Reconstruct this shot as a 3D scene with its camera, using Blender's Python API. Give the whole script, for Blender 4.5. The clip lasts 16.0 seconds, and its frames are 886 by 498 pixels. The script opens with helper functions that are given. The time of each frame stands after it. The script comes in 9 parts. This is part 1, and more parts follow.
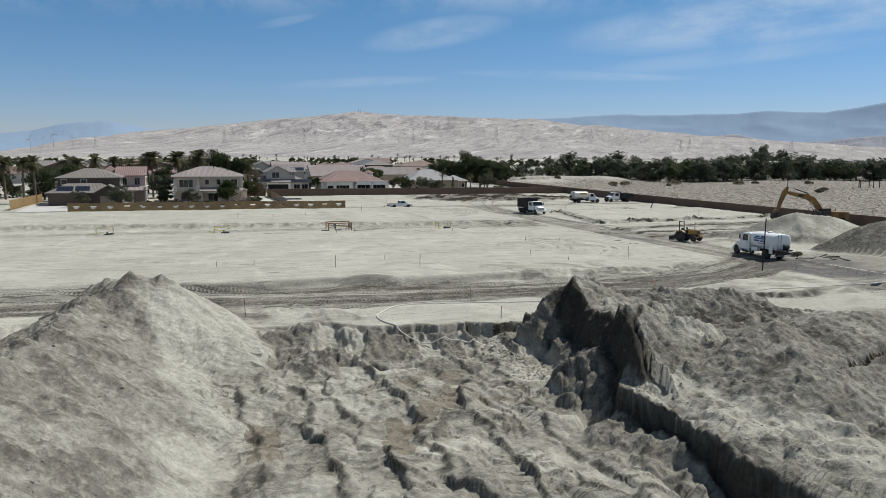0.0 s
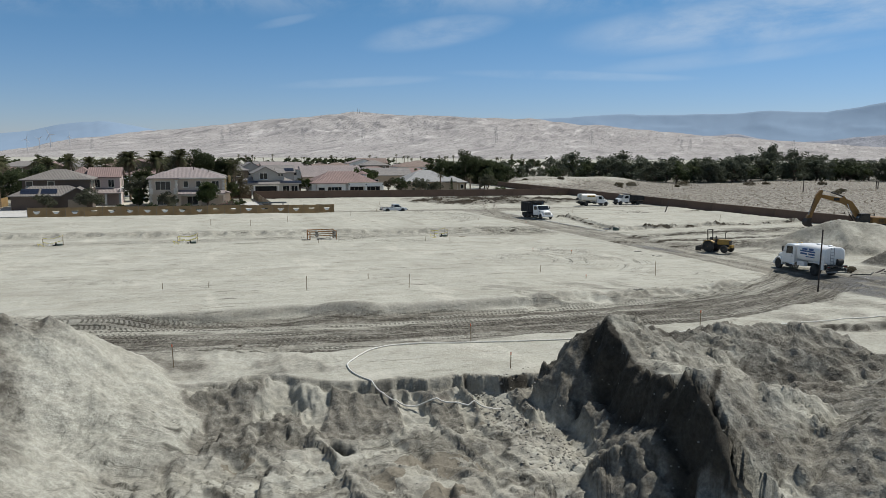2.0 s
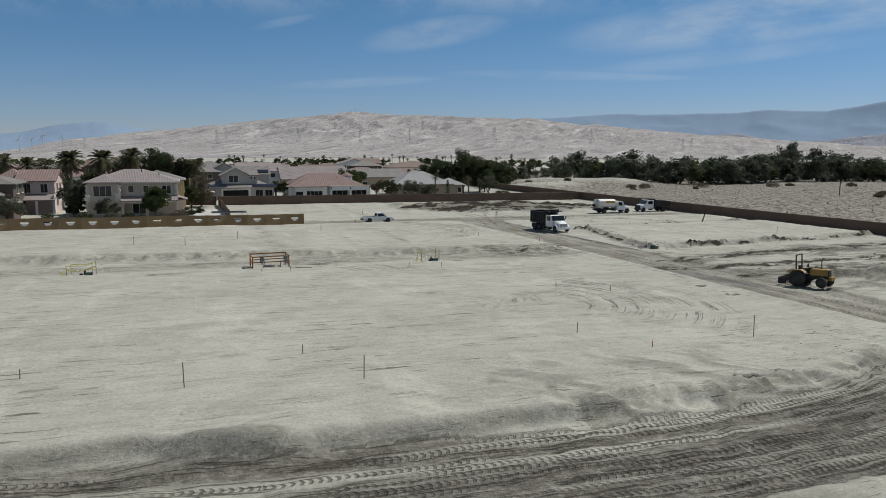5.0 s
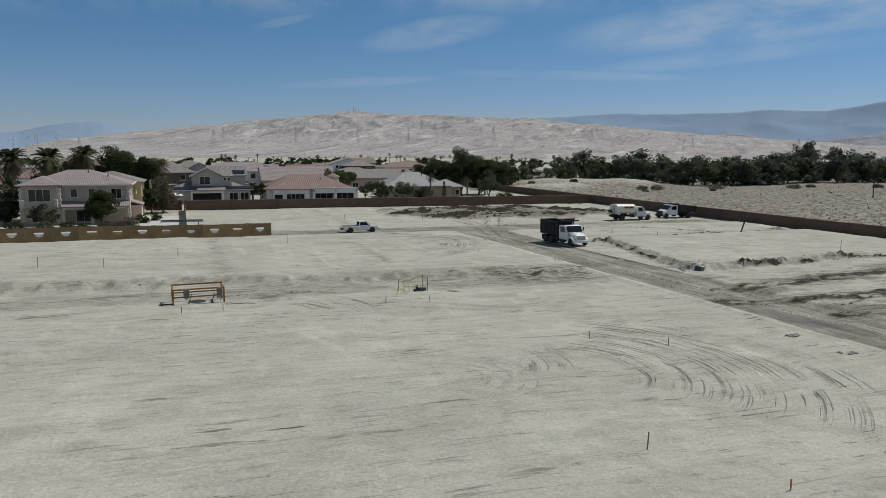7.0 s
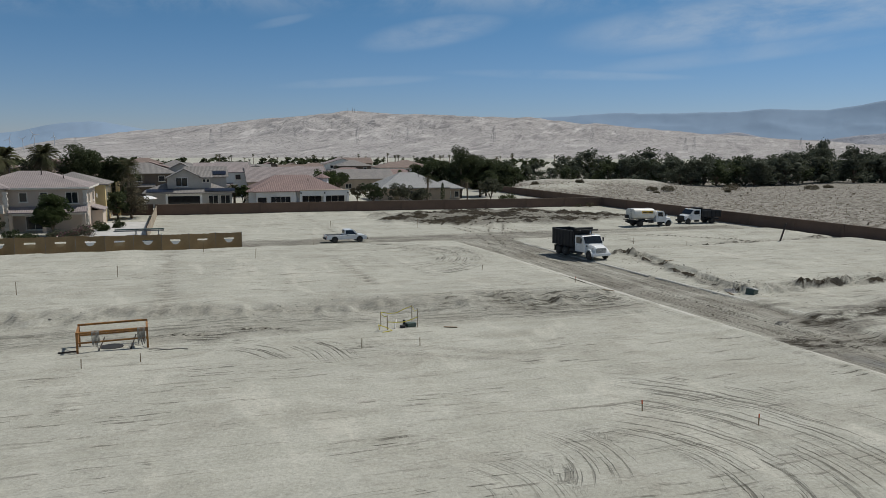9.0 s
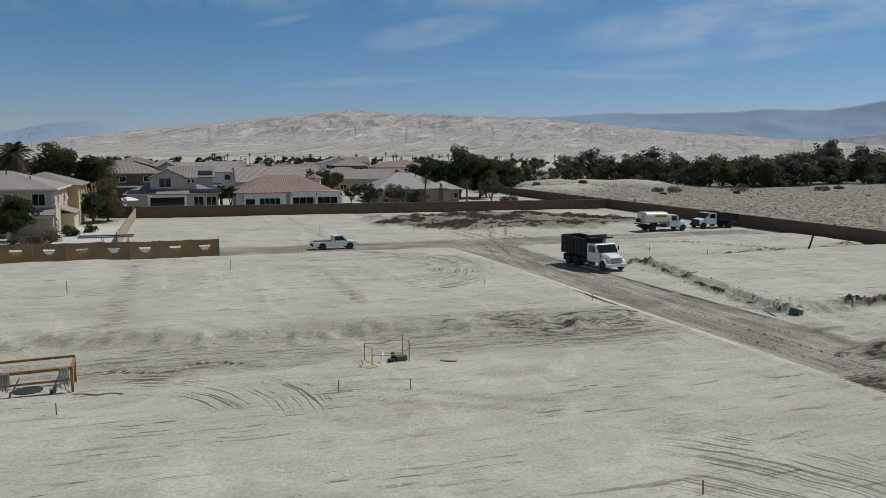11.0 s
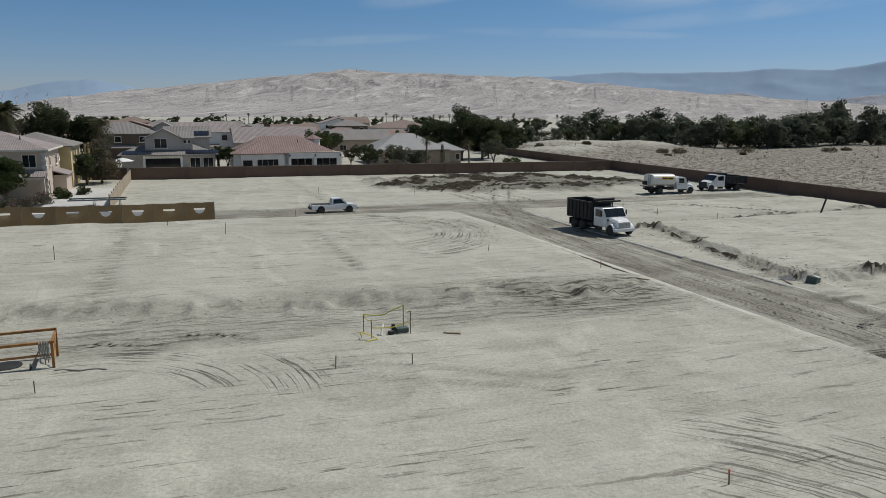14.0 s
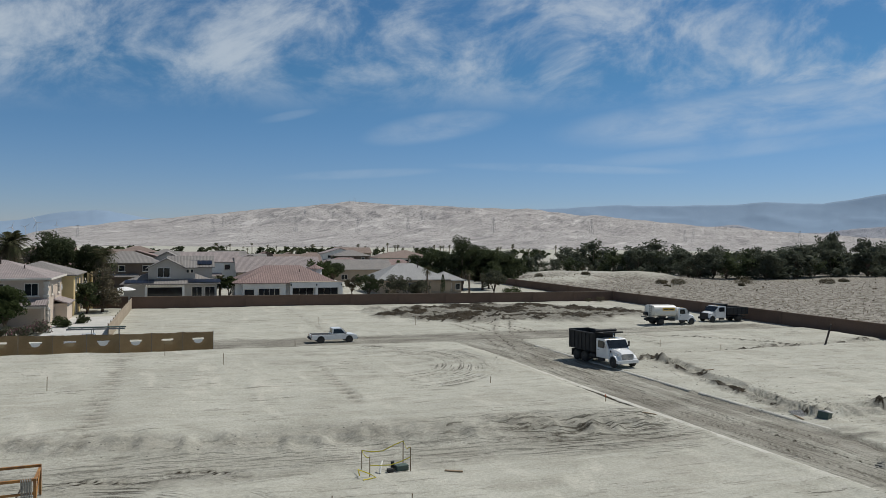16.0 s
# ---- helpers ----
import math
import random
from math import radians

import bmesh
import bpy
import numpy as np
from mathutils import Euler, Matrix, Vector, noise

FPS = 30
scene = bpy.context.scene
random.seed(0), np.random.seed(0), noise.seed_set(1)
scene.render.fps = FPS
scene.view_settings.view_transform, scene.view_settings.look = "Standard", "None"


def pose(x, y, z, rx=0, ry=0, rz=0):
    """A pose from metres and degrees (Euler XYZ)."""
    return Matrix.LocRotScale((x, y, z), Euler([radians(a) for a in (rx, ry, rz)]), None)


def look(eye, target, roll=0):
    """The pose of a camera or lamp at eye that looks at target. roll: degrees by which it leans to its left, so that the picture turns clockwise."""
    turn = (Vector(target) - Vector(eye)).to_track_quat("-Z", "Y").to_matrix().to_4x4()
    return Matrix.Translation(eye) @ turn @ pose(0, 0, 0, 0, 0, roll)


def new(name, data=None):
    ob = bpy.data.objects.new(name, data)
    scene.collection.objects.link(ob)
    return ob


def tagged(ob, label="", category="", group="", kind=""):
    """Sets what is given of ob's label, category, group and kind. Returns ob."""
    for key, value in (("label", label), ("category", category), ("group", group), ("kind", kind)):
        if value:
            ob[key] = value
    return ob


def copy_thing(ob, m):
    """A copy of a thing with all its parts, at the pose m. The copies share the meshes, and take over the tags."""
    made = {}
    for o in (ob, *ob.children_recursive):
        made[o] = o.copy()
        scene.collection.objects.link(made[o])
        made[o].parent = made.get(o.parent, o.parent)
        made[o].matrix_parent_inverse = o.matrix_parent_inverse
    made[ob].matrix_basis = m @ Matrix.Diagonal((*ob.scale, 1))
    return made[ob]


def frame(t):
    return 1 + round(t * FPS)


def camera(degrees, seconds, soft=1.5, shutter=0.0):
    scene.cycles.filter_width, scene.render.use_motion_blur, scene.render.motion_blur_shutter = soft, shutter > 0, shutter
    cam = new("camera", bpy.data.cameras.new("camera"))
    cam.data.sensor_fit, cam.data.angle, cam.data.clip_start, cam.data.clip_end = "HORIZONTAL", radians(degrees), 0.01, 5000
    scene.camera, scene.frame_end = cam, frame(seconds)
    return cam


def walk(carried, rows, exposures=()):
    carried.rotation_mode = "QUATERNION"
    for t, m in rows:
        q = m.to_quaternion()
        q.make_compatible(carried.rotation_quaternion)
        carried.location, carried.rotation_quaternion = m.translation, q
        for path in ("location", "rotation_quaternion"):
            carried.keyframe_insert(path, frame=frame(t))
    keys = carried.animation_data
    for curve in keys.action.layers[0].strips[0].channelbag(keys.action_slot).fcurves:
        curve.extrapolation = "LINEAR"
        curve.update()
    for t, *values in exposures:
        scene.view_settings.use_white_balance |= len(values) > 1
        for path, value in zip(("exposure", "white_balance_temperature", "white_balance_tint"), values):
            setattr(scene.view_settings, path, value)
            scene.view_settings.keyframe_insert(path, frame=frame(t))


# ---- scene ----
cam = camera(63.0, 16.0, soft=0.7)
METRES, EYE, TILT, LEAN, TURN = 81.08, 12.0, 0.0, 0.0, -19.6
ROWS = [
    (0.0, 0.0, 0.0, 0.0, 0.04, -7.63, -0.29),
    (0.5, 0.0008, 0.0323, -0.0001, 0.04, -7.64, -0.29),
    (1.0, 0.002, 0.0695, -0.0006, 0.03, -7.64, -0.28),
    (1.5, 0.0036, 0.1108, -0.0012, 0.02, -7.64, -0.27),
    (2.0, 0.0056, 0.1555, -0.0016, 0.0, -7.62, -0.25),
    (2.5, 0.0074, 0.2026, -0.0021, -0.02, -7.62, -0.22),
    (3.0, 0.0092, 0.2523, -0.0026, -0.04, -7.61, -0.21),
    (3.5, 0.0113, 0.3042, -0.0033, -0.06, -7.6, -0.17),
    (4.0, 0.0135, 0.3575, -0.0042, -0.07, -7.61, -0.17),
    (4.5, 0.0153, 0.4119, -0.0048, -0.1, -7.6, -0.15),
    (7.0, 0.0279, 0.7016, -0.0088, -0.19, -7.62, -0.15),
    (7.5, 0.0304, 0.7608, -0.0095, -0.21, -7.62, -0.15),
    (8.0, 0.0325, 0.8109, -0.0089, -0.23, -7.63, -0.13),
    (8.5, 0.0329, 0.8451, -0.01, -0.22, -7.64, -0.12),
    (9.0, 0.0325, 0.8667, -0.0109, -0.22, -7.64, -0.09),
    (11.5, 0.0344, 0.983, -0.0122, -0.31, -7.67, -0.18),
    (12.0, 0.034, 0.9914, -0.0127, -0.26, -7.71, -0.17),
    (12.5, 0.0339, 0.994, -0.0133, -0.24, -9.16, -0.18),
    (13.0, 0.0337, 0.9946, -0.0132, -0.24, -10.54, -0.18),
    (13.5, 0.0335, 0.9942, -0.0132, -0.23, -11.06, -0.2),
    (14.0, 0.0329, 0.994, -0.0125, -0.23, -10.74, -0.23),
    (14.5, 0.0324, 0.9945, -0.0119, -0.22, -8.68, -0.28),
    (15.0, 0.0319, 0.9951, -0.0116, -0.21, -5.94, -0.35),
    (15.5, 0.0317, 0.9958, -0.0114, -0.2, -3.19, -0.41),
    (16.0, 0.0317, 0.9964, -0.0114, -0.21, -0.52, -0.45),
]
walk(cam, [(t, pose(0, 0, EYE, TILT, LEAN, TURN) @ pose(METRES * x, METRES * y, METRES * z, 90 + pitch, roll, yaw)) for t, x, y, z, yaw, pitch, roll in ROWS],
     exposures=[(0.0, 0.11), (2.0, 0.07), (3.5, -0.05), (4.5, -0.16), (7.0, -0.29), (9.0, -0.28), (14.0, -0.26), (16.0, -0.17)])

# ---- light ----
SUN_AZ, SUN_EL = 12.0, 55.0        # degrees: from +x towards +y, and above the ground
scene.view_settings.exposure = 0.0
world = bpy.data.worlds.new("sky")
scene.world = world
world.use_nodes = True
wn, wl = world.node_tree.nodes, world.node_tree.links
wn.clear()
w_out = wn.new("ShaderNodeOutputWorld")
w_bg = wn.new("ShaderNodeBackground")
w_sky = wn.new("ShaderNodeTexSky")
w_sky.sky_type = "NISHITA"
w_sky.sun_disc = False
w_sky.sun_elevation = radians(SUN_EL)
w_sky.sun_rotation = radians(90 - SUN_AZ)
w_sky.altitude = 100
w_sky.air_density, w_sky.dust_density, w_sky.ozone_density = 1.0, 0.1, 2.6
w_bg.inputs["Strength"].default_value = 0.0605
# cirrus: a mottled sheet high up, single wisps lower down
w_co = wn.new("ShaderNodeTexCoord")
w_sep = wn.new("ShaderNodeSeparateXYZ")
wl.new(w_co.outputs["Generated"], w_sep.inputs[0])


def w_math(how, a, b=None, clamp=False):
    q = wn.new("ShaderNodeMath")
    q.operation, q.use_clamp = how, clamp
    for k, v in enumerate((a, b)):
        if isinstance(v, bpy.types.NodeSocket):
            wl.new(v, q.inputs[k])
        elif v is not None:
            q.inputs[k].default_value = v
    return q.outputs[0]


def w_range(v, lo, hi, to_lo=0.0, to_hi=1.0):
    q = wn.new("ShaderNodeMapRange")
    q.interpolation_type = "SMOOTHSTEP"
    q.inputs["From Min"].default_value, q.inputs["From Max"].default_value = lo, hi
    q.inputs["To Min"].default_value, q.inputs["To Max"].default_value = to_lo, to_hi
    wl.new(v, q.inputs["Value"])
    return q.outputs["Result"]


def w_dot(x, y):
    q = wn.new("ShaderNodeVectorMath")
    q.operation = "DOT_PRODUCT"
    q.inputs[1].default_value = (x, y, 0)
    wl.new(w_co.outputs["Generated"], q.inputs[0])
    return q.outputs["Value"]


w_fwd = w_math("ADD", w_math("ABSOLUTE", w_dot(0.3355, 0.942)), 0.05)
w_u = w_math("DIVIDE", w_dot(0.942, -0.3355), w_fwd)
w_v = w_math("DIVIDE", w_sep.outputs["Z"], w_fwd)
w_uv = wn.new("ShaderNodeCombineXYZ")
wl.new(w_u, w_uv.inputs[0])
wl.new(w_v, w_uv.inputs[1])


def w_noise(scale, stretch, turn, detail, rough, dist, shift):
    mp = wn.new("ShaderNodeMapping")
    mp.vector_type = "TEXTURE"
    mp.inputs["Rotation"].default_value = (0, 0, radians(turn))
    mp.inputs["Scale"].default_value = (*stretch, 1)
    mp.inputs["Location"].default_value = (*shift, 0)
    wl.new(w_uv.outputs[0], mp.inputs[0])
    q = wn.new("ShaderNodeTexNoise")
    q.inputs["Scale"].default_value, q.inputs["Detail"].default_value = scale, detail
    q.inputs["Roughness"].default_value, q.inputs["Distortion"].default_value = rough, dist
    wl.new(mp.outputs[0], q.inputs["Vector"])
    return q.outputs["Fac"]


w_puff = w_range(w_noise(11.0, (1.6, 1.0), 14.0, 8.0, 0.62, 0.35, (0.43, 0.12)), 0.38, 0.70)
w_cloud = w_math("MULTIPLY", w_puff, w_range(w_v, 0.160, 0.235, 0.0, 0.66))
w_cloud = w_math("MULTIPLY", w_cloud, w_range(w_v, 0.6, 1.6, 1.0, 0.4))
w_fray = w_range(w_noise(16.0, (3.0, 1.0), 8.0, 6.0, 0.6, 0.4, (0.0, 0.4)), 0.25, 0.72)
for cu, cv, ru, rv, tilt, amount in ((-0.007, 0.152, 0.085, 0.018, 0.16, 0.34), (-0.11, 0.089, 0.10, 0.006, 0.05, 0.20), (0.17, 0.0985, 0.14, 0.006, -0.02, 0.24),
                                     (0.45, 0.178, 0.26, 0.034, 0.12, 0.55), (0.40, 0.128, 0.20, 0.012, 0.12, 0.20), (-0.2, 0.165, 0.04, 0.006, 0.2, 0.15)):
    du = w_math("DIVIDE", w_math("SUBTRACT", w_u, cu), ru)
    dv = w_math("DIVIDE", w_math("SUBTRACT", w_math("SUBTRACT", w_v, cv), w_math("MULTIPLY", w_math("SUBTRACT", w_u, cu), tilt)), rv)
    q = w_math("ADD", w_math("MULTIPLY", du, du), w_math("MULTIPLY", dv, dv))
    w_cloud = w_math("MAXIMUM", w_cloud, w_math("MULTIPLY", w_range(q, 1.6, 0.0, 0.0, amount), w_fray))
w_mix = wn.new("ShaderNodeMix"); w_mix.data_type = "RGBA"
w_mix.inputs["B"].default_value = (10.6, 11.6, 12.4, 1)
wl.new(w_cloud, w_mix.inputs["Factor"])
w_tint = wn.new("ShaderNodeMix"); w_tint.data_type = "RGBA"; w_tint.blend_type = "MULTIPLY"
w_tint.inputs["Factor"].default_value = 1.0
w_hz = wn.new("ShaderNodeMapRange")
w_hz.inputs["From Min"].default_value, w_hz.inputs["From Max"].default_value = 0.0, 0.22
wl.new(w_sep.outputs["Z"], w_hz.inputs["Value"])
w_col = wn.new("ShaderNodeMix"); w_col.data_type = "RGBA"
w_col.inputs["A"].default_value = (0.88, 0.98, 1.42, 1)
w_col.inputs["B"].default_value = (0.56, 0.98, 1.22, 1)
wl.new(w_hz.outputs["Result"], w_col.inputs["Factor"])
# dry air deepens the sky overhead; dimmed further out of view, to darken shadows
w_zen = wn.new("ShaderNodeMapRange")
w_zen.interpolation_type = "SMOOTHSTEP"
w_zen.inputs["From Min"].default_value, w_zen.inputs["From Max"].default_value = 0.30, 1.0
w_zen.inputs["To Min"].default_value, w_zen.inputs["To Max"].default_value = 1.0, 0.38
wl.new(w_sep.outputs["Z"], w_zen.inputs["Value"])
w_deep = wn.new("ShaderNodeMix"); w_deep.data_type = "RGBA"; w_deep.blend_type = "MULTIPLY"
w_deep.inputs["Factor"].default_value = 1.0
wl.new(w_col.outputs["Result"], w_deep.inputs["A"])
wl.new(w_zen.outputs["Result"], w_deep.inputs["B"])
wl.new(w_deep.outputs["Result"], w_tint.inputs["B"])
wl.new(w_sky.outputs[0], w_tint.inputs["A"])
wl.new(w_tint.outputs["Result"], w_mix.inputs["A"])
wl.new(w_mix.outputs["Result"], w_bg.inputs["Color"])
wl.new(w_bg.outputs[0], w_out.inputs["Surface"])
sun_data = bpy.data.lights.new("sun", "SUN")
sun_data.energy, sun_data.angle, sun_data.color = 4.2, radians(0.53), (0.985, 0.968, 0.915)
sun = new("sun", sun_data)
sun.matrix_basis = look((math.cos(radians(SUN_AZ)) * math.cos(radians(SUN_EL)) * 300,
                         math.sin(radians(SUN_AZ)) * math.cos(radians(SUN_EL)) * 300, math.sin(radians(SUN_EL)) * 300), (0, 0, 0))

# ---- tools ----
RNG = random.Random(7)


def nodes_of(name):
    m = bpy.data.materials.new(name)
    m.use_nodes = True
    return m, m.node_tree.nodes, m.node_tree.links, m.node_tree.nodes["Principled BSDF"]


def mixer(n, l, fac, a, b, how="MIX"):
    """A colour mix node; fac, a and b are sockets or values."""
    x = n.new("ShaderNodeMix")
    x.data_type, x.blend_type = "RGBA", how
    for key, v in (("Factor", fac), ("A", a), ("B", b)):
        if isinstance(v, bpy.types.NodeSocket):
            l.new(v, x.inputs[key])
        elif key == "Factor":
            x.inputs[key].default_value = v
        else:
            x.inputs[key].default_value = (*v, 1)
    return x.outputs["Result"]


def noise_node(n, l, scale, detail=4.0, rough=0.55, vec=None, stretch=None, dist=0.0):
    t = n.new("ShaderNodeTexNoise")
    t.inputs["Scale"].default_value, t.inputs["Detail"].default_value = scale, detail
    t.inputs["Roughness"].default_value, t.inputs["Distortion"].default_value = rough, dist
    if vec is None:
        vec = n.new("ShaderNodeTexCoord").outputs["Object"]
    if stretch:
        mp = n.new("ShaderNodeMapping")
        mp.inputs["Scale"].default_value = stretch[:3]
        if len(stretch) > 3:
            mp.inputs["Rotation"].default_value = (0, 0, radians(stretch[3]))
        l.new(vec, mp.inputs[0])
        vec = mp.outputs[0]
    l.new(vec, t.inputs["Vector"])
    return t.outputs["Fac"]


def ramp(n, l, fac, lo, hi):
    r = n.new("ShaderNodeMapRange")
    r.inputs["From Min"].default_value, r.inputs["From Max"].default_value = lo, hi
    l.new(fac, r.inputs["Value"])
    return r.outputs["Result"]


def bumped(n, l, p, height, strength, dist):
    b = n.new("ShaderNodeBump")
    b.inputs["Strength"].default_value, b.inputs["Distance"].default_value = strength, dist
    l.new(height, b.inputs["Height"])
    l.new(b.outputs[0], p.inputs["Normal"])


def surf(name, c1, c2=None, scale=3.0, rough=0.7, metal=0.0, bump=0.15, fine=40.0, spread=0.0, dist=0.01, coat=0.0):
    """A worn surface: two colours in large patches, fine grain over them, and a little relief."""
    m, n, l, p = nodes_of(name)
    c2 = c2 or tuple(v * 0.8 for v in c1)
    big = ramp(n, l, noise_node(n, l, scale, 5), 0.35, 0.65)
    grain = noise_node(n, l, fine, 3)
    col = mixer(n, l, big, c1, c2)
    col = mixer(n, l, 0.25, col, mixer(n, l, ramp(n, l, grain, 0.3, 0.7), (0.55, 0.55, 0.55), (1.25, 1.25, 1.25)), "MULTIPLY")
    if spread:
        info = n.new("ShaderNodeObjectInfo")
        col = mixer(n, l, 1.0, col, mixer(n, l, info.outputs["Random"], (1 - spread,) * 3, (1 + spread,) * 3), "MULTIPLY")
    l.new(col, p.inputs["Base Color"])
    p.inputs["Roughness"].default_value, p.inputs["Metallic"].default_value = rough, metal
    if coat:
        p.inputs["Coat Weight"].default_value = coat
    if bump:
        bumped(n, l, p, grain, bump, dist)
    return m


def part(name, bm, material, parent=None, label="", smooth=False):
    """Link a bmesh as one mesh object, under a thing or a part."""
    me = bpy.data.meshes.new(name)
    bm.to_mesh(me)
    bm.free()
    me.materials.append(material)
    if smooth:
        for f in me.polygons:
            f.use_smooth = True
    ob = new(name, me)
    if parent is not None:
        ob.parent = parent
    if label:
        ob["label"] = label
    return ob


def thing(name, m, label, category, group="", kind=""):
    ob = new(name)
    ob.empty_display_size = 0.2
    ob.matrix_basis = m
    return tagged(ob, label, category, group, kind)


def box(bm, c, s, bevel=0.0, taper=(1.0, 1.0), shift=(0.0, 0.0)):
    """A box of size s round c. taper and shift act on its top."""
    x, y, z = (v / 2 for v in s)
    vs = []
    for sz, (tx, ty), (dx, dy) in ((-z, (1, 1), (0, 0)), (z, taper, shift)):
        for sx, sy in ((-x, -y), (x, -y), (x, y), (-x, y)):
            vs.append(bm.verts.new((c[0] + sx * tx + dx, c[1] + sy * ty + dy, c[2] + sz)))
    fs = [bm.faces.new([vs[i] for i in q]) for q in ((3, 2, 1, 0), (4, 5, 6, 7), (0, 1, 5, 4), (1, 2, 6, 5), (2, 3, 7, 6), (3, 0, 4, 7))]
    if bevel:
        bmesh.ops.bevel(bm, geom=list({e for f in fs for e in f.edges}), offset=bevel, segments=2, affect="EDGES", profile=0.6)
    return bm


def rod(bm, a, b, r0, r1=None, seg=8, cap=True):
    """A round bar from a to b."""
    a, b = Vector(a), Vector(b)
    r1 = r0 if r1 is None else r1
    d = (b - a).normalized()
    u = d.orthogonal().normalized()
    v = d.cross(u)
    ra, rb = [], []
    for i in range(seg):
        w = u * math.cos(2 * math.pi * i / seg) + v * math.sin(2 * math.pi * i / seg)
        ra.append(bm.verts.new(a + w * r0))
        rb.append(bm.verts.new(b + w * r1))
    for i in range(seg):
        j = (i + 1) % seg
        bm.faces.new((ra[i], ra[j], rb[j], rb[i]))
    if cap:
        bm.faces.new(ra[::-1])
        bm.faces.new(rb)
    return bm


def pipe(bm, pts, r, seg=6):
    """A bent bar through the points."""
    pts = [Vector(p) for p in pts]
    rings = []
    u = None
    for i, p in enumerate(pts):
        d = (pts[min(i + 1, len(pts) - 1)] - pts[max(i - 1, 0)]).normalized()
        u = d.orthogonal().normalized() if u is None else (u - d * u.dot(d)).normalized()
        v = d.cross(u)
        rr = r[i] if isinstance(r, (list, tuple)) else r
        rings.append([bm.verts.new(p + (u * math.cos(2 * math.pi * k / seg) + v * math.sin(2 * math.pi * k / seg)) * rr) for k in range(seg)])
    for a, b in zip(rings, rings[1:]):
        for k in range(seg):
            bm.faces.new((a[k], a[(k + 1) % seg], b[(k + 1) % seg], b[k]))
    bm.faces.new(rings[0][::-1])
    bm.faces.new(rings[-1])
    return bm


def slab(bm, outline, axis, lo, hi, bevel=0.0):
    """A prism: an outline of (a, b) pairs drawn square to axis x, y or z, from lo to hi along it."""
    def at(a, b, h):
        return {"x": (h, a, b), "y": (a, h, b), "z": (a, b, h)}[axis]
    va = [bm.verts.new(at(a, b, lo)) for a, b in outline]
    vb = [bm.verts.new(at(a, b, hi)) for a, b in outline]
    fs = [bm.faces.new(va[::-1]), bm.faces.new(vb)]
    for i in range(len(outline)):
        j = (i + 1) % len(outline)
        fs.append(bm.faces.new((va[i], va[j], vb[j], vb[i])))
    bmesh.ops.recalc_face_normals(bm, faces=fs)
    if bevel:
        bmesh.ops.bevel(bm, geom=list({e for f in fs for e in f.edges}), offset=bevel, segments=2, affect="EDGES", profile=0.6)
    return bm


def BM():
    return bmesh.new()

# ---- ground ----
C_, S_ = math.cos(radians(19.6)), math.sin(radians(19.6))


def _hash(ix, iy, seed):
    h = (ix.astype(np.int64) * 374761393 + iy.astype(np.int64) * 668265263 + seed * 974711) & 0x7FFFFFFF
    h = ((h ^ (h >> 13)) * 1274126177) & 0x7FFFFFFF
    return ((h ^ (h >> 16)) & 0xFFFF) / 32767.5 - 1.0


def vnoise(x, y, seed=0):
    """Smooth noise from -1 to 1."""
    ix, iy = np.floor(x), np.floor(y)
    fx, fy = x - ix, y - iy
    fx, fy = fx * fx * fx * (fx * (fx * 6 - 15) + 10), fy * fy * fy * (fy * (fy * 6 - 15) + 10)
    a, b = _hash(ix, iy, seed), _hash(ix + 1, iy, seed)
    c, d = _hash(ix, iy + 1, seed), _hash(ix + 1, iy + 1, seed)
    return (a + (b - a) * fx) * (1 - fy) + (c + (d - c) * fx) * fy


def fbm(x, y, size, octaves=4, seed=0, gain=0.5):
    out, amp, f = 0.0, 1.0, 1.0 / size
    for k in range(octaves):
        out = out + amp * vnoise(x * f + 17.3 * k, y * f - 9.1 * k, seed + k)
        amp, f = amp * gain, f * 2.03
    return out


def ridged(x, y, size, octaves=3, seed=0):
    out, amp, f = 0.0, 1.0, 1.0 / size
    for k in range(octaves):
        out = out + amp * (1 - 2 * np.abs(vnoise(x * f + 5.7 * k, y * f + 3.1 * k, seed + k)))
        amp, f = amp * 0.5, f * 2.1
    return out


def step(a, b, v):
    t = np.clip((v - a) / (b - a), 0, 1)
    return t * t * (3 - 2 * t)


def smax(a, b, k):
    h = np.clip(0.5 + 0.5 * (a - b) / k, 0, 1)
    return b + (a - b) * h + k * h * (1 - h)


def crest(x, y, pts):
    """Distance to a line of (x, y, z) points, its height there, the side (>0: to the right of its run) and the way along it."""
    best = np.full(np.shape(x), 1e9)
    hh, side, along = np.zeros(np.shape(x)), np.zeros(np.shape(x)), np.zeros(np.shape(x))
    run = 0.0
    for (x0, y0, z0), (x1, y1, z1) in zip(pts, pts[1:]):
        dx, dy = x1 - x0, y1 - y0
        n = math.hypot(dx, dy)
        t = np.clip(((x - x0) * dx + (y - y0) * dy) / (n * n), 0, 1)
        d = np.hypot(x - x0 - t * dx, y - y0 - t * dy)
        m = d < best
        best = np.where(m, d, best)
        hh = np.where(m, z0 + t * (z1 - z0), hh)
        side = np.where(m, ((x - x0) * dy - (y - y0) * dx) / n, side)
        along = np.where(m, run + t * n, along)
        run += n
    return best, hh, side, along


def plane(x, y):
    """The lie of the land: it falls gently away and to the east."""
    xo, yo = np.clip(x * C_ - y * S_, -70, 110), np.clip(x * S_ + y * C_, 20, 170)
    return -0.006 * (yo - 65) - 0.006 * xo


